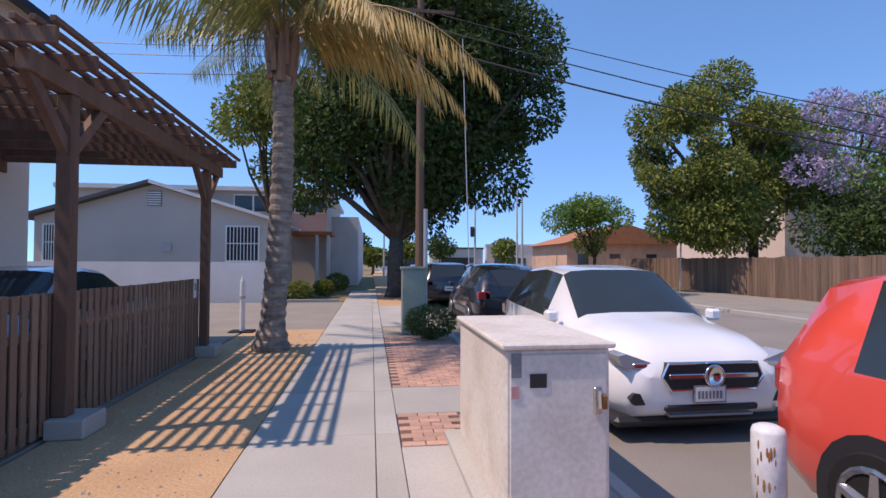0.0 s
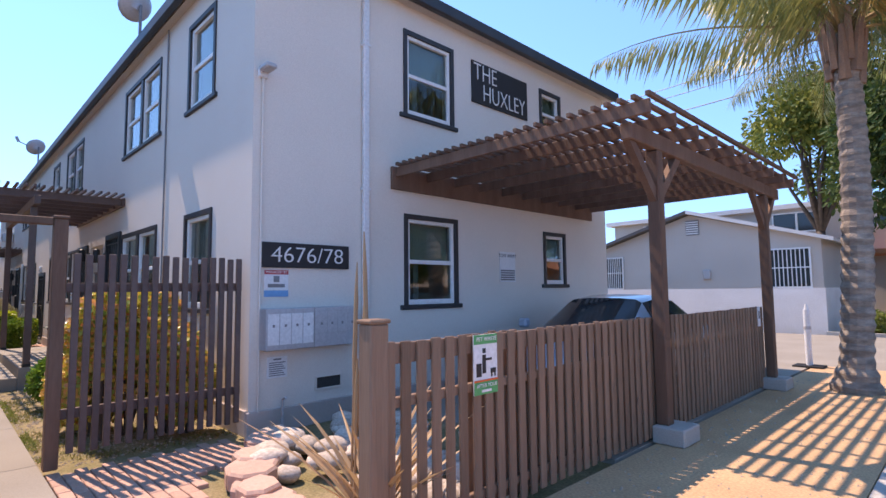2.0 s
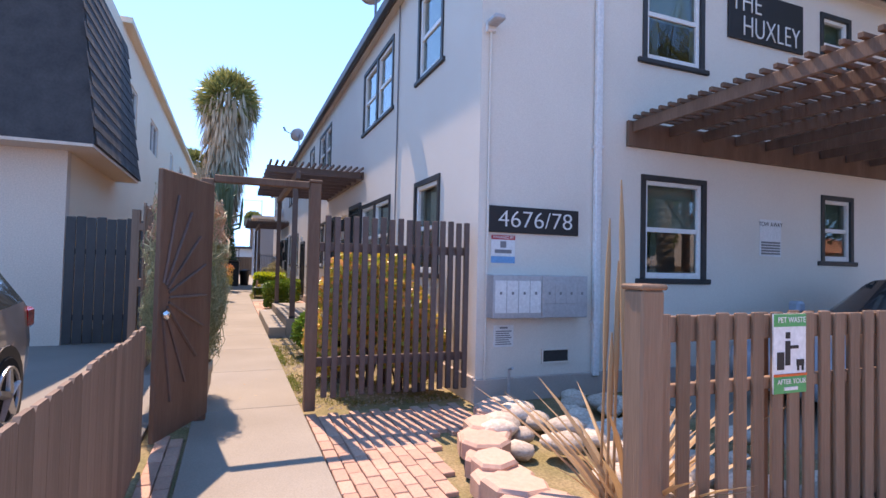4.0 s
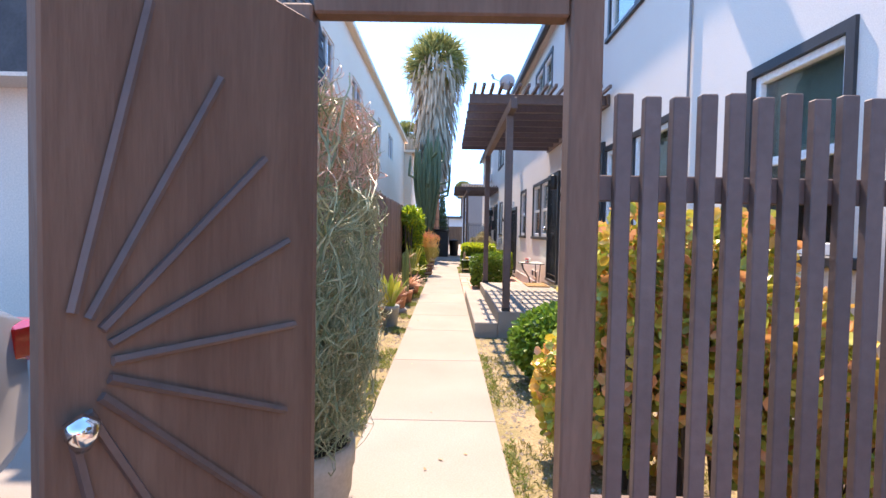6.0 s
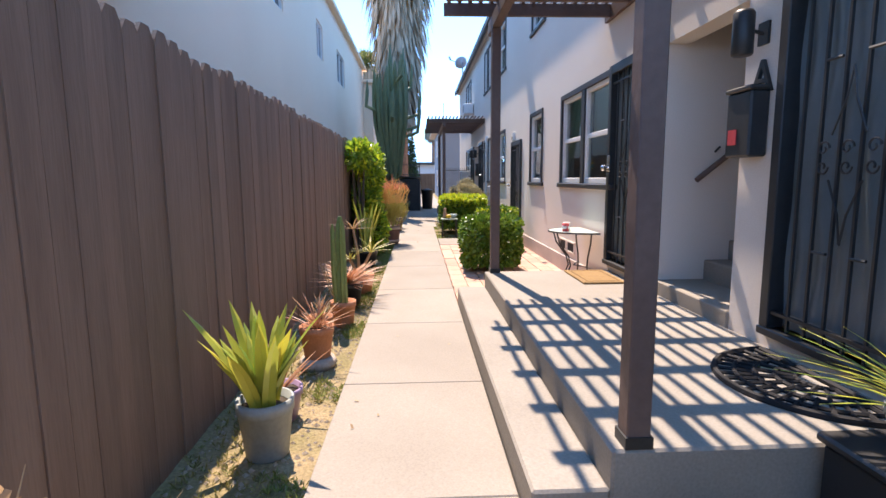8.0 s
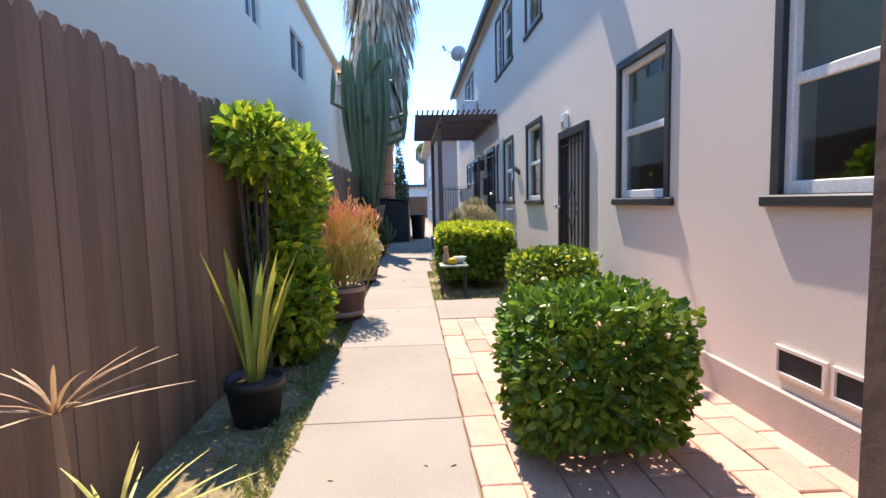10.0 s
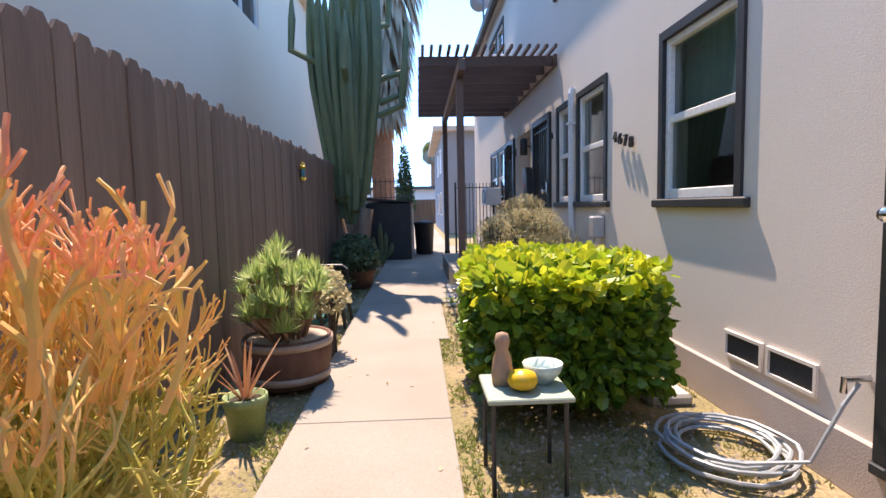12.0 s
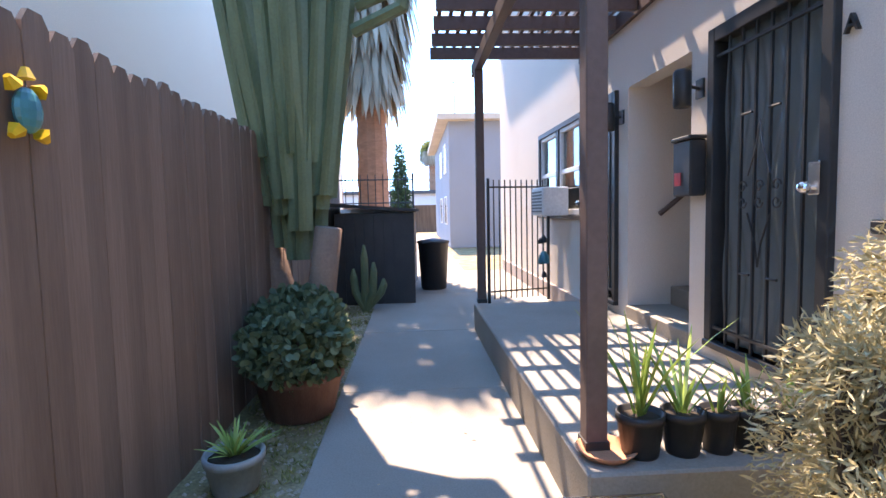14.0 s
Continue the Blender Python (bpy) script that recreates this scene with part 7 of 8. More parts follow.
part("base", B(-1.2, -0.7, 13.1, 13.5, 0.0, 0.035, bevel=0.01), RUBBER, wpst)
up = thing("utility_pole", "tall brown wooden utility pole", "pole")
part("pole", tube(bmesh.new(), [(3.5, 20, -0.1), (3.5, 20, 11.5)], [0.17, 0.12], 12), POLE_WOOD, up)
part("conduit", tube(bmesh.new(), [(3.68, 19.92, -0.05), (3.68, 19.92, 3.4)], 0.09, 8), MAIL_GREY, up)
part("crossarm", B(2.3, 4.7, 19.82, 19.9, 10.4, 10.52), POLE_WOOD, up)
part("guy", tube(bmesh.new(), [(4.5, 17, 8.3), (4.3, 14.6, 0)], 0.014, 4), MAIL_GREY, up, "grey guy wire")
for k, (a, b) in enumerate((((3.5, 20, 9.3), (15.4, 13.8, 4.9)), ((3.9, 20, 10.5), (15.4, 13.8, 5.9)), ((3.2, 20, 10.1), (15.4, 13.8, 5.35)), ((-14, 29.0, 12.2), (3.0, 27.0, 12.3)), ((-14, 29.0, 11.7), (3.0, 27.0, 11.75)), ((-14, 29.0, 10.8), (3.0, 27.0, 10.85)))):
    a, b = Vector(a), Vector(b)
    if k < 3:
        b = a + (b - a) * 1.7
    wr = thing("overhead_wire", "dark sagging overhead power wire", "wire", "wires")
    part("wire", tube(bmesh.new(), [a.lerp(b, i / 12) - Vector((0, 0, 0.7 * math.sin(math.pi * i / 12) * (0.3 if k > 2 else 0.6))) for i in range(13)], (0.03, 0.016, 0.02, 0.02, 0.02, 0.025)[k], 5), BLACK_PLASTIC, wr)


def street_pole(x, y, h, arm, label, heads=()):
    p = thing("street_pole", label, "pole", "street poles")
    part("mast", tube(bmesh.new(), [(x, y, -0.1), (x, y, h)], [0.12, 0.07], 8), MAIL_GREY, p)
    if arm:
        part("arm", tube(bmesh.new(), [(x, y, h - 0.2), (x + arm, y, h + 0.2)], 0.05, 6), MAIL_GREY, p)
    for dx, z in heads:
        hd = part("signal", B(x + dx - 0.18, x + dx + 0.18, y - 0.2, y + 0.0, z - 0.5, z + 0.5, bevel=0.03), BLACK_PLASTIC, p, "dark traffic signal")
        part("lens", lathe(bmesh.new(), [(0.1, 0), (0.09, 0.03), (0.002, 0.04)], (0, 0, 0), 10), RED_LENS, hd).matrix_basis = pose(x + dx, y - 0.2, z + 0.3, 90, 0, 0)


street_pole(11.9, 52, 7.5, -4.5, "grey traffic signal mast", ((-4.3, 7.3), (-0.3, 4.5)))
street_pole(17.0, 55, 9.5, 0, "dark pole by the crossing")
street_pole(3.2, 60, 7.0, 0, "tall grey steel street pole", ((0.2, 5.5),))
street_pole(15.5, 48, 8.5, -2.0, "tall grey steel street lamp")
sp = thing("street_sign", "grey street sign on a thin pole", "sign")
part("pole", tube(bmesh.new(), [(18.2, 27.6, -0.05), (18.3, 27.6, 3.4)], 0.04, 6), MAIL_GREY, sp)
part("plate", B(18.1, 18.5, 27.55, 27.57, 2.8, 3.4), MAIL_GREY, sp)
ob_ = thing("barrier", "orange and white road barrier", "barrier")
part("body", B(9.0, 10.4, 40, 40.5, -0.13, 0.9, bevel=0.05), ORANGE, ob_)
part("band", B(8.99, 10.41, 39.99, 40.51, 0.35, 0.6), SIGN_WHITE, ob_)

# ---- houses along the street ----
hw = thing("gable_house", "beige stucco bungalow with a low gable", "house")
bm = prism(bmesh.new(), [(-11.9, 0), (-2.65, 0), (-2.65, 3.35), (-7.4, 4.75), (-11.9, 3.35)], "y", 25.0, 32)
part("wall", bm, GREY_STUCCO, hw)
for s, xe in ((1, -2.2), (-1, -12.4)):
    bm = prism(bmesh.new(), [(-7.4, 4.78), (xe, 3.22), (xe, 3.36), (-7.4, 4.93)], "y", 24.6, 32.4)
    part("roof", bm, BLOCK_WHITE if s > 0 else ROOF_TILE, hw)
vt = part("gable_vent", B(-7.55, -7.0, 24.96, 25.0, 3.85, 4.5), SIGN_GREY, hw, "louvred vent")
for k in range(6):
    part("slat", B(-7.53, -7.02, 24.94, 24.96, 3.9 + k * 0.1, 3.94 + k * 0.1), WHITE_PAINT, vt)
for x0, x1 in ((-11.5, -10.6), (-4.34, -3.05)):
    w = part("window", B(x0, x1, 24.97, 25.01, 1.56, 3.0), CAR_GLASS, hw)
    for c in ((x0 - .06, x0, 1.5, 3.06), (x1, x1 + .06, 1.5, 3.06), (x0, x1, 3.0, 3.06), (x0, x1, 1.5, 1.56)):
        part("frame", B(c[0], c[1], 24.93, 24.99, c[2], c[3]), WHITE_PAINT, w)
    for k in range(1, 9):
        x = x0 + (x1 - x0) * k / 9
        part("bar", B(x - 0.015, x + 0.015, 24.91, 24.94, 1.56, 3.0), WHITE_PAINT, w)
    part("bar", B(x0, x1, 24.905, 24.93, 2.27, 2.31), WHITE_PAINT, w)
part("meter", B(-6.9, -6.6, 24.9, 25.0, 1.9, 2.3, bevel=0.03), MAIL_GREY, hw)
structure("block_wall", B(-12.5, -2.1, 22.0, 22.15, -0.05, 1.5), BLOCK_WHITE, "white painted block wall beside the drive", "wall")
structure("block_wall_return", B(-2.25, -2.1, 22.15, 25.0, -0.05, 1.5), BLOCK_WHITE, "white painted block wall", "wall")
a2 = thing("grey_apartment_house", "grey two-storey apartment house with a flat roof", "house")
part("wall", B(-15.6, -0.9, 34, 48, -0.1, 5.7), GREY_STUCCO, a2)
part("wall", B(-0.9, 0.9, 38, 60, -0.1, 4.6), BLOCK_WHITE, a2)
part("roof", B(-16, -0.6, 33.6, 48.4, 5.7, 5.95), BLOCK_WHITE, a2, "flat roof with a pale edge")
part("porch_roof", B(-2.8, -0.4, 31.2, 34, 3.0, 3.2), TILE_ROOF, a2, "small tiled porch roof")
for x in (-1.2, -0.6):
    part("porch_post", B(x - 0.08, x + 0.08, 31.3, 31.46, -0.05, 3.0), WHITE_PAINT, a2)
for x0, x1 in ((-6.26, -4.14), (-2.75, -1.1), (-13.5, -12)):
    w = part("window", B(x0, x1, 33.95, 34.01, 4.5, 5.45), CAR_GLASS, a2)
    for c in ((x0 - .07, x0, 4.43, 5.52), (x1, x1 + .07, 4.43, 5.52), ((x0 + x1) / 2 - .05, (x0 + x1) / 2 + .05, 4.5, 5.45), (x0, x1, 5.45, 5.52), (x0, x1, 4.43, 4.5)):
        part("frame", B(c[0], c[1], 33.9, 33.97, c[2], c[3]), WHITE_PAINT, w)
for k, (x, y, s) in enumerate(((-1.0, 22.6, 0.5), (0.0, 30, 0.6), (-0.4, 26.5, 0.45))):
    bush("garden_shrub", "green shrub in the front garden", 200 + k, [((x, y, s * 0.7), (s, s, s * 0.75))], 1500, 0.14, 0.05, TREE_MID, group="garden shrubs")
structure("planter_edge", B(-2.1, 0.6, 21.7, 21.85, -0.02, 0.1), SIDEWALK, "low concrete planter edge", "kerb")
ph = thing("peach_house", "peach stucco house with a red tiled roof", "house")
part("wall", B(19, 30, 46, 56, -0.15, 3.2), surf("peach_stucco", (0.66, 0.42, 0.30), 0.9), ph)
bm = prism(bmesh.new(), [(18.4, 3.2), (30.6, 3.2), (24.5, 5.0)], "y", 45.6, 56.4)
part("roof", bm, TILE_ROOF, ph)
for x in (20.5, 23.5, 27):
    part("window", B(x - 0.5, x + 0.5, 45.97, 46.01, 1.0, 2.3), CAR_GLASS, ph)
yh = thing("beige_house", "tall beige house behind the trees", "house")
part("wall", B(27, 40, 30.5, 42, -0.1, 6.0), PINK_STUCCO, yh)
part("roof", B(26.6, 40.4, 30.1, 42.4, 6.0, 6.3), ROOF_TILE, yh)
ff = thing("street_board_fence", "weathered brown board fence across the street", "fence")
bm = B(-0.012, 0.012, -0.09, 0.09, 0.0, 1.85, bevel=0.003)
bd = mesh_of("board", bm, OLD_FENCE)
y = 17.0
while y < 40:
    piece("board", bd, (20.0 + random.uniform(-0.01, .01), y, random.uniform(-0.08, 0.0)), ff)
    y += 0.185
for k in range(60):
    piece("board", bd, (20.1 + k * 0.185, 16.9, random.uniform(-0.06, 0.0)), ff, math.pi / 2)
part("rail", B(20.02, 20.06, 17, 40, 0.4, 0.5), OLD_FENCE, ff)
part("rail", B(20.02, 20.06, 17, 40, 1.4, 1.5), OLD_FENCE, ff)
for k in range(9):
    st_ = thing("shop_front", "distant low shop building", "building", "far buildings")
    x = -40 + k * 14
    part("wall", B(x, x + 12, 118 + (k % 3) * 5, 130, -0.2, 3.6 + (k * 7 % 3)), (BLOCK_WHITE, GREY_STUCCO, PINK_STUCCO)[k % 3], st_)
    part("roof_edge", B(x - 0.2, x + 12.2, 117.8 + (k % 3) * 5, 130, 3.6 + (k * 7 % 3), 4.0 + (k * 7 % 3)), (TILE_ROOF, ROOF_TILE, BLOCK_WHITE)[k % 3], st_)
    part("window", B(x + 2, x + 10, 117.9 + (k % 3) * 5, 118.02 + (k % 3) * 5, 0.6, 2.6), CAR_GLASS, st_)


# ---- cars ----
HATCH = [(0.0, .70, .34, .60, .62, .66), (0.025, .86, .24, .70, .74, .80), (0.10, .96, .2, .80, .80, .92), (0.22, 1, .2, .90, .80, 1.0), (0.29, 1, .2, .94, .80, 1.06), (0.46, 1, .2, .97, .68, 1.54), (0.60, 1, .2, .99, .68, 1.60), (0.80, 1, .2, 1.02, .66, 1.56), (0.91, .98, .22, 1.05, .63, 1.46), (0.975, .92, .3, .98, .72, 1.08), (1.0, .82, .36, .90, .70, .95)]
SEDAN = [(0.0, .70, .34, .55, .62, .60), (0.025, .86, .24, .63, .74, .70), (0.10, .96, .2, .72, .80, .80), (0.24, 1, .2, .82, .80, .88), (0.31, 1, .2, .86, .78, .94), (0.47, 1, .2, .89, .64, 1.38), (0.58, 1, .2, .9, .64, 1.43), (0.70, 1, .2, .92, .63, 1.38), (0.86, 1, .2, .94, .72, 1.02), (0.97, .93, .26, .92, .74, .98), (1.0, .82, .36, .8, .70, .86)]
BOXY = [(0.0, .74, .34, .66, .66, .72), (0.025, .9, .24, .80, .78, .90), (0.10, .98, .2, .9, .82, 1.0), (0.18, 1, .2, .98, .82, 1.06), (0.24, 1, .2, 1.0, .80, 1.12), (0.36, 1, .2, 1.02, .74, 1.58), (0.56, 1, .2, 1.03, .74, 1.62), (0.84, 1, .2, 1.04, .72, 1.60), (0.93, .99, .22, 1.06, .70, 1.54), (0.98, .95, .3, 1.02, .80, 1.12), (1.0, .88, .36, .95, .76, 1.0)]


def car(label, at, rz, stations, L, W, paint):
    root = thing("car", label, "car", "parked cars", at=at, rz=rz)
    body, glass = bmesh.new(), bmesh.new()

    def ring(bm, s, push=0.0):
        t, hw, zs, zb, hr, zr = s
        x = L * (0.5 - t)
        h, g = hw * W / 2, hr * W / 2
        half = [(h * 0.90, zs), (h * 0.99, zs + 0.14), (h * 1.0, (zs + zb) / 2 + 0.05), (h * 0.965, zb), (g + 0.02, zr - 0.045), (g * 0.88, zr), (g * 0.45, zr + 0.02)]
        return [bm.verts.new((x, y, z)) for y, z in half] + [bm.verts.new((x, -y, z)) for y, z in half[::-1]]
    n = 14
    rb = [ring(body, s) for s in stations]
    rg = [ring(glass, s) for s in stations]
    for i in range(len(stations) - 1):
        for k in range(n - 1):
            side = k in (3, 9) and 5 <= i <= (6 if stations is BOXY else 7)
            front = i == 4 and k in (4, 5, 6, 7, 8)
            rear = i == 8 and k in (5, 6, 7)
            bm, rr_ = (glass, rg) if side or front or rear else (body, rb)
            f = bm.faces.new((rr_[i][k], rr_[i][k + 1], rr_[i + 1][k + 1], rr_[i + 1][k]))
            f.smooth = True
    caps = [body.faces.new(rr_[::-1] if flip else rr_) for rr_, flip in ((rb[0], False), (rb[-1], True))]
    rims = [ed for cap in caps for ed in cap.edges]
    for i in range(len(stations) - 1):
        body.faces.new((rb[i][n - 1], rb[i][0], rb[i + 1][0], rb[i + 1][n - 1]))
    bmesh.ops.delete(glass, geom=[v for v in glass.verts if not v.link_faces], context="VERTS")
    bmesh.ops.bevel(body, geom=rims, offset=0.075, segments=4, profile=0.5, affect="EDGES", clamp_overlap=True)
    for f in body.faces:
        f.smooth = True
    bmesh.ops.recalc_face_normals(body, faces=body.faces)
    part("body", body, paint, root)
    part("window_band", glass, CAR_GLASS, root, "dark windows")
    for sx, t in ((1, 0.19), (-1, 0.80)):
        for sy in (-1, 1):
            x, y = L * (0.5 - t), sy * (W / 2 - 0.10)
            arch = bmesh.new()
            tube(arch, [(x, sy * (W / 2 - 0.24), 0.34), (x, sy * (W / 2 + 0.004), 0.34)], 0.39, 20)
            part("wheel_arch", arch, BLACK_PLASTIC, root)
            bm = bmesh.new()
            tube(bm, [(x, y - 0.10, 0.33), (x, y - 0.085, 0.33), (x, y + 0.085, 0.33), (x, y + 0.115, 0.33)] if sy > 0 else [(x, y - 0.115, 0.33), (x, y - 0.085, 0.33), (x, y + 0.085, 0.33), (x, y + 0.1, 0.33)], [0.30, 0.33, 0.33, 0.30], 22)
            wh = part("wheel", bm, TYRE, root)
            bm = bmesh.new()
            yy = y + sy * 0.118
            for k in range(5):
                t_ = 2 * math.pi * k / 5 + 0.3
                tube(bm, [(x, yy, 0.33), (x + 0.21 * math.cos(t_), yy, 0.33 + 0.21 * math.sin(t_))], [0.045, 0.03], 5)
            tube(bm, [(x + 0.22 * math.cos(t_), yy, 0.33 + 0.22 * math.sin(t_)) for t_ in [2 * math.pi * k / 20 for k in range(21)]], 0.02, 5)
            part("rim", bm, RIM, wh)
    for sy in (-1, 1):
        xm = L * (0.5 - 0.33)
        part("mirror", B(xm - 0.06, xm + 0.08, sy * (W / 2 + 0.02), sy * (W / 2 + 0.17), 0.96, 1.1, bevel=0.03), paint, root)
        part("sill", B(-L * 0.22, L * 0.24, sy * (W / 2 - 0.03), sy * (W / 2 + 0.006), 0.17, 0.3, bevel=0.01), BLACK_PLASTIC, root)
    xr = -L / 2
    for sy in (-1, 1):
        part("tail_light", B(xr + 0.0, xr + 0.22, sy * W * 0.30, sy * W * 0.462, 0.78, 0.98, bevel=0.03), RED_LENS, root)
    pl = part("number_plate", B(xr - 0.012, xr + 0.05, -0.16, 0.16, 0.62, 0.77), SIGN_WHITE, root)
    part("marking", B(xr - 0.014, xr - 0.012, -0.12, 0.12, 0.66, 0.72), SIGN_GREY, pl)
    return root


RD = -0.13
suv = car("white compact luxury crossover parked at the kerb", (4.90, 8.15, RD), -90, HATCH, 4.4, 1.86, CAR_WHITE)
xf = 2.2
gr = part("grille", prism(bmesh.new(), [(-0.42, 0.50), (0.42, 0.50), (0.50, 0.62), (0.44, 0.74), (-0.44, 0.74), (-0.50, 0.62)], "x", xf - 0.06, xf + 0.025), BLACK_PLASTIC, suv, "black grille")
part("grille_bar", B(xf + 0.025, xf + 0.04, -0.44, 0.44, 0.60, 0.645, bevel=0.006), CHROME, gr)
part("badge", lathe(bmesh.new(), [(0.10, 0), (0.105, 0.015), (0.085, 0.025), (0.08, 0.012), (0.002, 0.012)], (0, 0, 0), 20), CHROME, gr).matrix_basis = pose(xf + 0.03, 0, 0.625, 0, 90, 0)
part("grille_rim", tube(bmesh.new(), [(xf + 0.025, y, z) for y, z in ((-0.42, 0.50), (0.42, 0.50), (0.50, 0.62), (0.44, 0.74), (-0.44, 0.74), (-0.50, 0.62), (-0.42, 0.50))], 0.012, 5), CHROME, gr)
for sy in (-1, 1):
    bm = prism(bmesh.new(), [(sy * 0.52, 0.64), (sy * 0.84, 0.70), (sy * 0.88, 0.80), (sy * 0.80, 0.82), (sy * 0.55, 0.73)], "x", xf - 0.32, xf - 0.06)
    hl = part("headlight", bm, LAMP_GLASS, suv, "dark clear headlight")
    part("reflector", B(xf - 0.09, xf - 0.052, sy * 0.60, sy * 0.74, 0.68, 0.735, bevel=0.01), CHROME, hl)
    bm = prism(bmesh.new(), [(sy * 0.56, 0.36), (sy * 0.74, 0.36), (sy * 0.78, 0.42), (sy * 0.74, 0.47), (sy * 0.58, 0.45)], "x", xf - 0.2, xf - 0.03)
    part("air_intake", bm, BLACK_PLASTIC, suv, "black air intake")
part("lower_grille", B(xf - 0.1, xf + 0.012, -0.46, 0.46, 0.30, 0.36, bevel=0.015), BLACK_PLASTIC, suv)
part("skid_plate", B(xf - 0.1, xf + 0.0, -0.42, 0.42, 0.245, 0.275, bevel=0.012), RIM, suv)
pl = part("number_plate", B(xf + 0.02, xf + 0.035, -0.20, 0.12, 0.38, 0.54, bevel=0.004), SIGN_GREY, suv)
part("plate_face", B(xf + 0.0352, xf + 0.038, -0.185, 0.105, 0.395, 0.525), SIGN_WHITE, pl)
for k in range(7):
    part("marking", B(xf + 0.0382, xf + 0.0395, -0.165 + k * 0.036, -0.142 + k * 0.036, 0.42, 0.49), SIGN_GREY, pl)
part("lower_trim", B(-2.1, 2.12, -0.9, 0.9, 0.14, 0.24, bevel=0.04), BLACK_PLASTIC, suv)
red = car("bright red boxy hatchback parked at the kerb", (5.36, 2.72, RD), -90, BOXY, 4.1, 1.82, CAR_RED)
for sy in (-1, 1):
    part("tall_tail_light", B(-1.97, -1.84, sy * 0.66, sy * 0.80, 0.80, 1.03, bevel=0.03), RED_LENS, red, "tall red tail light")
car("dark sport utility parked ahead", (5.1, 15.6, RD), 90, HATCH, 4.5, 1.85, CAR_BLACK)
car("black pickup parked under the tree", (4.6, 22.8, RD), 90, BOXY, 5.0, 1.9, CAR_BLACK)
car("pale blue sedan under the pergola", (-2.55, 8.55, 0.004), -90, SEDAN, 4.7, 1.8, CAR_BLUE)
car("grey hatchback in the neighbour's drive", (-3.0, -1.35, 0.0), 0, HATCH, 4.3, 1.78, CAR_SILVER)
for k, (x, y, c) in enumerate(((5.5, 44, CAR_SILVER), (9.5, 62, CAR_WHITE), (13, 70, CAR_RED), (16, 72, CAR_BLUE), (20, 74, CAR_BLACK), (24, 76, CAR_SILVER))):
    car("distant parked car along the street", (x, y, RD), 90 if k < 2 else 0, SEDAN, 4.5, 1.8, c)

# ---- bricks, pebbles, grass: the small pieces ----
brick_mesh = mesh_of("brick", B(-0.098, 0.098, -0.048, 0.048, -0.05, 0.0, bevel=0.005), BRICK)


def bricks(name, label, x0, x1, y0, y1, top, skip=None, limit=300):
    root = thing(name, label, "paving", kind="structure")
    r = random.Random(len(name) + int(abs(x0) * 10))
    n, row, y = 0, 0, y0 + 0.05
    while y < y1 - 0.04:
        x = x0 + 0.1 + (0.1 if row % 2 else 0)
        while x < x1 - 0.08 and n < limit:
            if not skip or not skip(x, y):
                ob = piece("brick", brick_mesh, (x, y, top + r.uniform(-0.004, 0.003)), root, r.uniform(-0.03, 0.03))
                n += 1
            x += 0.204
        y += 0.104
        row += 1


bricks("brick_parkway", "red brick paving beside the kerb", 2.06, 2.68, 5.87, 6.8, 0.0)
bricks("brick_parkway", "red brick paving beside the kerb", 2.06, 3.38, 7.92, 12.3, 0.0)
big = mesh_of("paver", B(-0.2, 0.2, -0.1, 0.1, -0.05, 0.0, bevel=0.006), BRICK)
bricks("brick_walk", "sunlit red brick paving inside the gate", -4.28, -1.9, 1.88, 3.5, -0.01, lambda x, y: y > 2.75 - 0.25 * (x + 3) and x > -3.4)
bricks("brick_edge", "red bricks between path and drive", -4.0, -1.2, 0.66, 0.88, -0.01)
root = thing("paver_strip", "worn red pavers in front of the windows", "paving", kind="structure")
r = random.Random(33)
for i in range(13):
    for j in range(9):
        x, y = -14.2 - i * 0.405, 1.98 + j * 0.205
        if x < -19.1:
            continue
        piece("paver", big, (x - (0.2 if j % 2 else 0), y, -0.005 + r.uniform(-0.006, 0.004)), root, r.uniform(-0.03, 0.03))


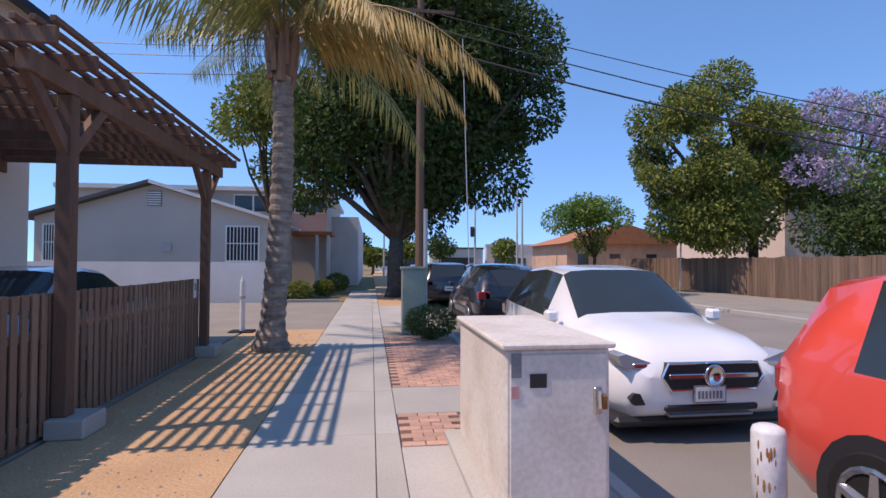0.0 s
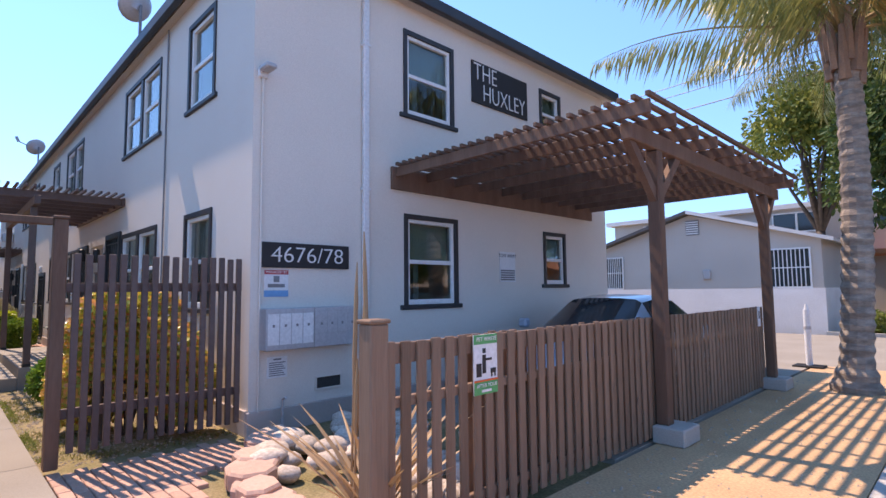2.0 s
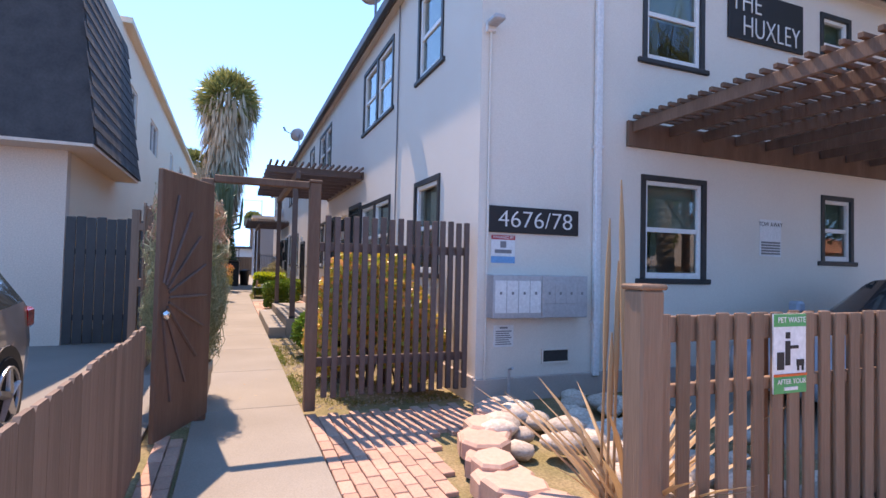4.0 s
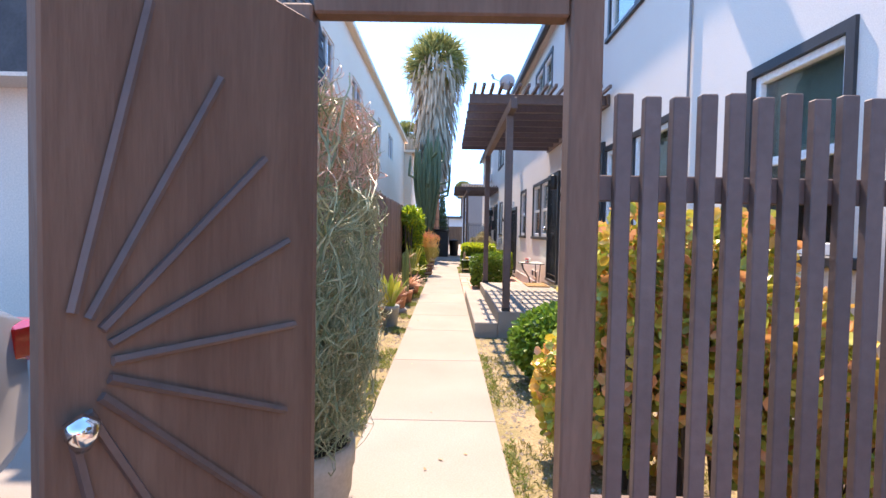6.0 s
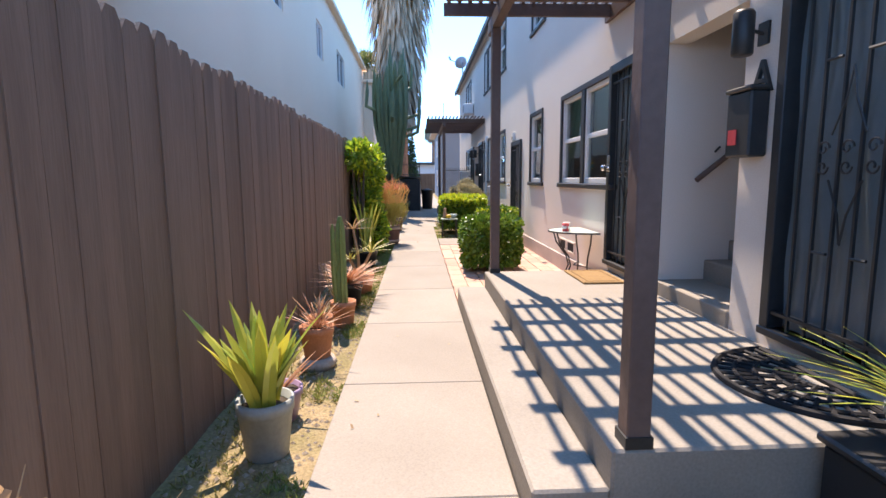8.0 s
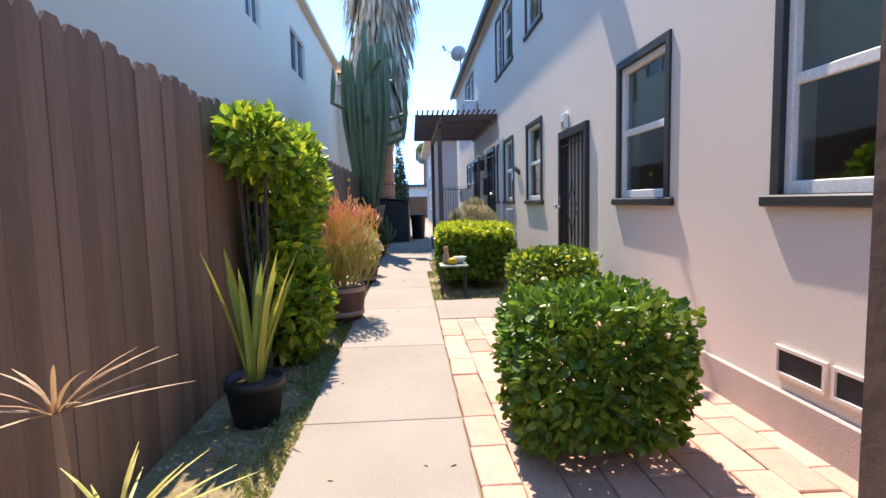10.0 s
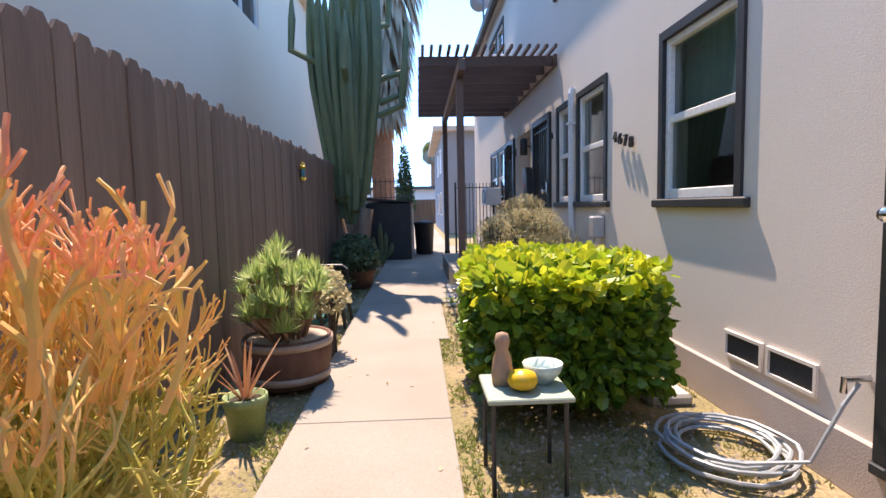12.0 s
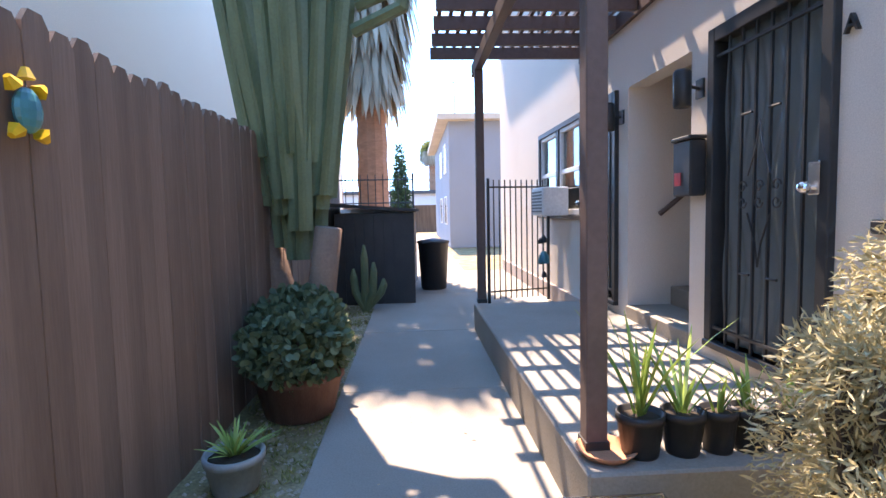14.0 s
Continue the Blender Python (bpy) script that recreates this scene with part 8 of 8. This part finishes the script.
def scatter(name, label, material, rects, per, make, z=-0.045):
    verts, faces = [], []
    r = random.Random(len(label))
    for x0, x1, y0, y1 in rects:
        for _ in range(int((x1 - x0) * (y1 - y0) * per)):
            make(r, verts, faces, Vector((r.uniform(x0, x1), r.uniform(y0, y1), z)))
    me = bpy.data.meshes.new(name)
    me.from_pydata([tuple(v) for v in verts], [], faces)
    me.materials.append(material)
    tagged(new(name, me), label, name, "", "stuff")


def pebble(r, verts, faces, p):
    s = r.uniform(0.006, 0.022)
    k = len(verts)
    for dx, dy, dz in ((1, 0, 0), (0, 1, 0), (-1, 0, 0), (0, -1, 0), (0, 0, 0.8)):
        verts.append(p + Vector((dx * s * r.uniform(.7, 1.2), dy * s * r.uniform(.7, 1.2), dz * s + 0.002)))
    faces += [(k, k + 1, k + 4), (k + 1, k + 2, k + 4), (k + 2, k + 3, k + 4), (k + 3, k, k + 4)]


def tuft(r, verts, faces, p):
    if noise.noise(p * 1.7) < -0.05:
        return
    for _ in range(4):
        d = (rng_unit(r) * 0.8 + Vector((0, 0, 0.9))).normalized()
        add_leaf(verts, faces, p, d, rng_unit(r), r.uniform(0.02, 0.06), 0.008)


BEDS = [(-9.8, -4.5, 1.9, 3.6), (-25.5, -20.4, 1.95, 3.6)]
LEFT = [(-32, -4.3, 0.2, 0.87)]
scatter("pebbles", "fine gravel and pebbles in the dry beds", PEBBLE, BEDS + LEFT + [(-19.1, -14.0, 1.88, 3.6)], 260, pebble, -0.046)
scatter("pebbles", "gravel on the sandy strip", PEBBLE, [(-0.85, 0.7, 2.5, 13)], 45, pebble, -0.002)
scatter("grass", "sparse dry grass along the path edges", GRASS, BEDS + LEFT, 380, tuft, -0.046)
scatter("grass", "weeds along the path's edges", WEED, [(-23.5, -4.6, 0.70, 0.89), (-23.5, -20.4, 1.87, 1.98), (-9.8, -4.6, 1.87, 1.96)], 900, tuft, -0.03)
scatter("leaf_litter", "small dry leaves fallen on the path", DRY_PLANT, [(-29, -5, 0.9, 1.85)], 3, lambda r, v, f, p: add_leaf(v, f, p, Vector((r.uniform(-1, 1), r.uniform(-1, 1), 0.15)).normalized(), Vector((0, 0, 1)), r.uniform(0.02, 0.045), 0.018), 0.004)
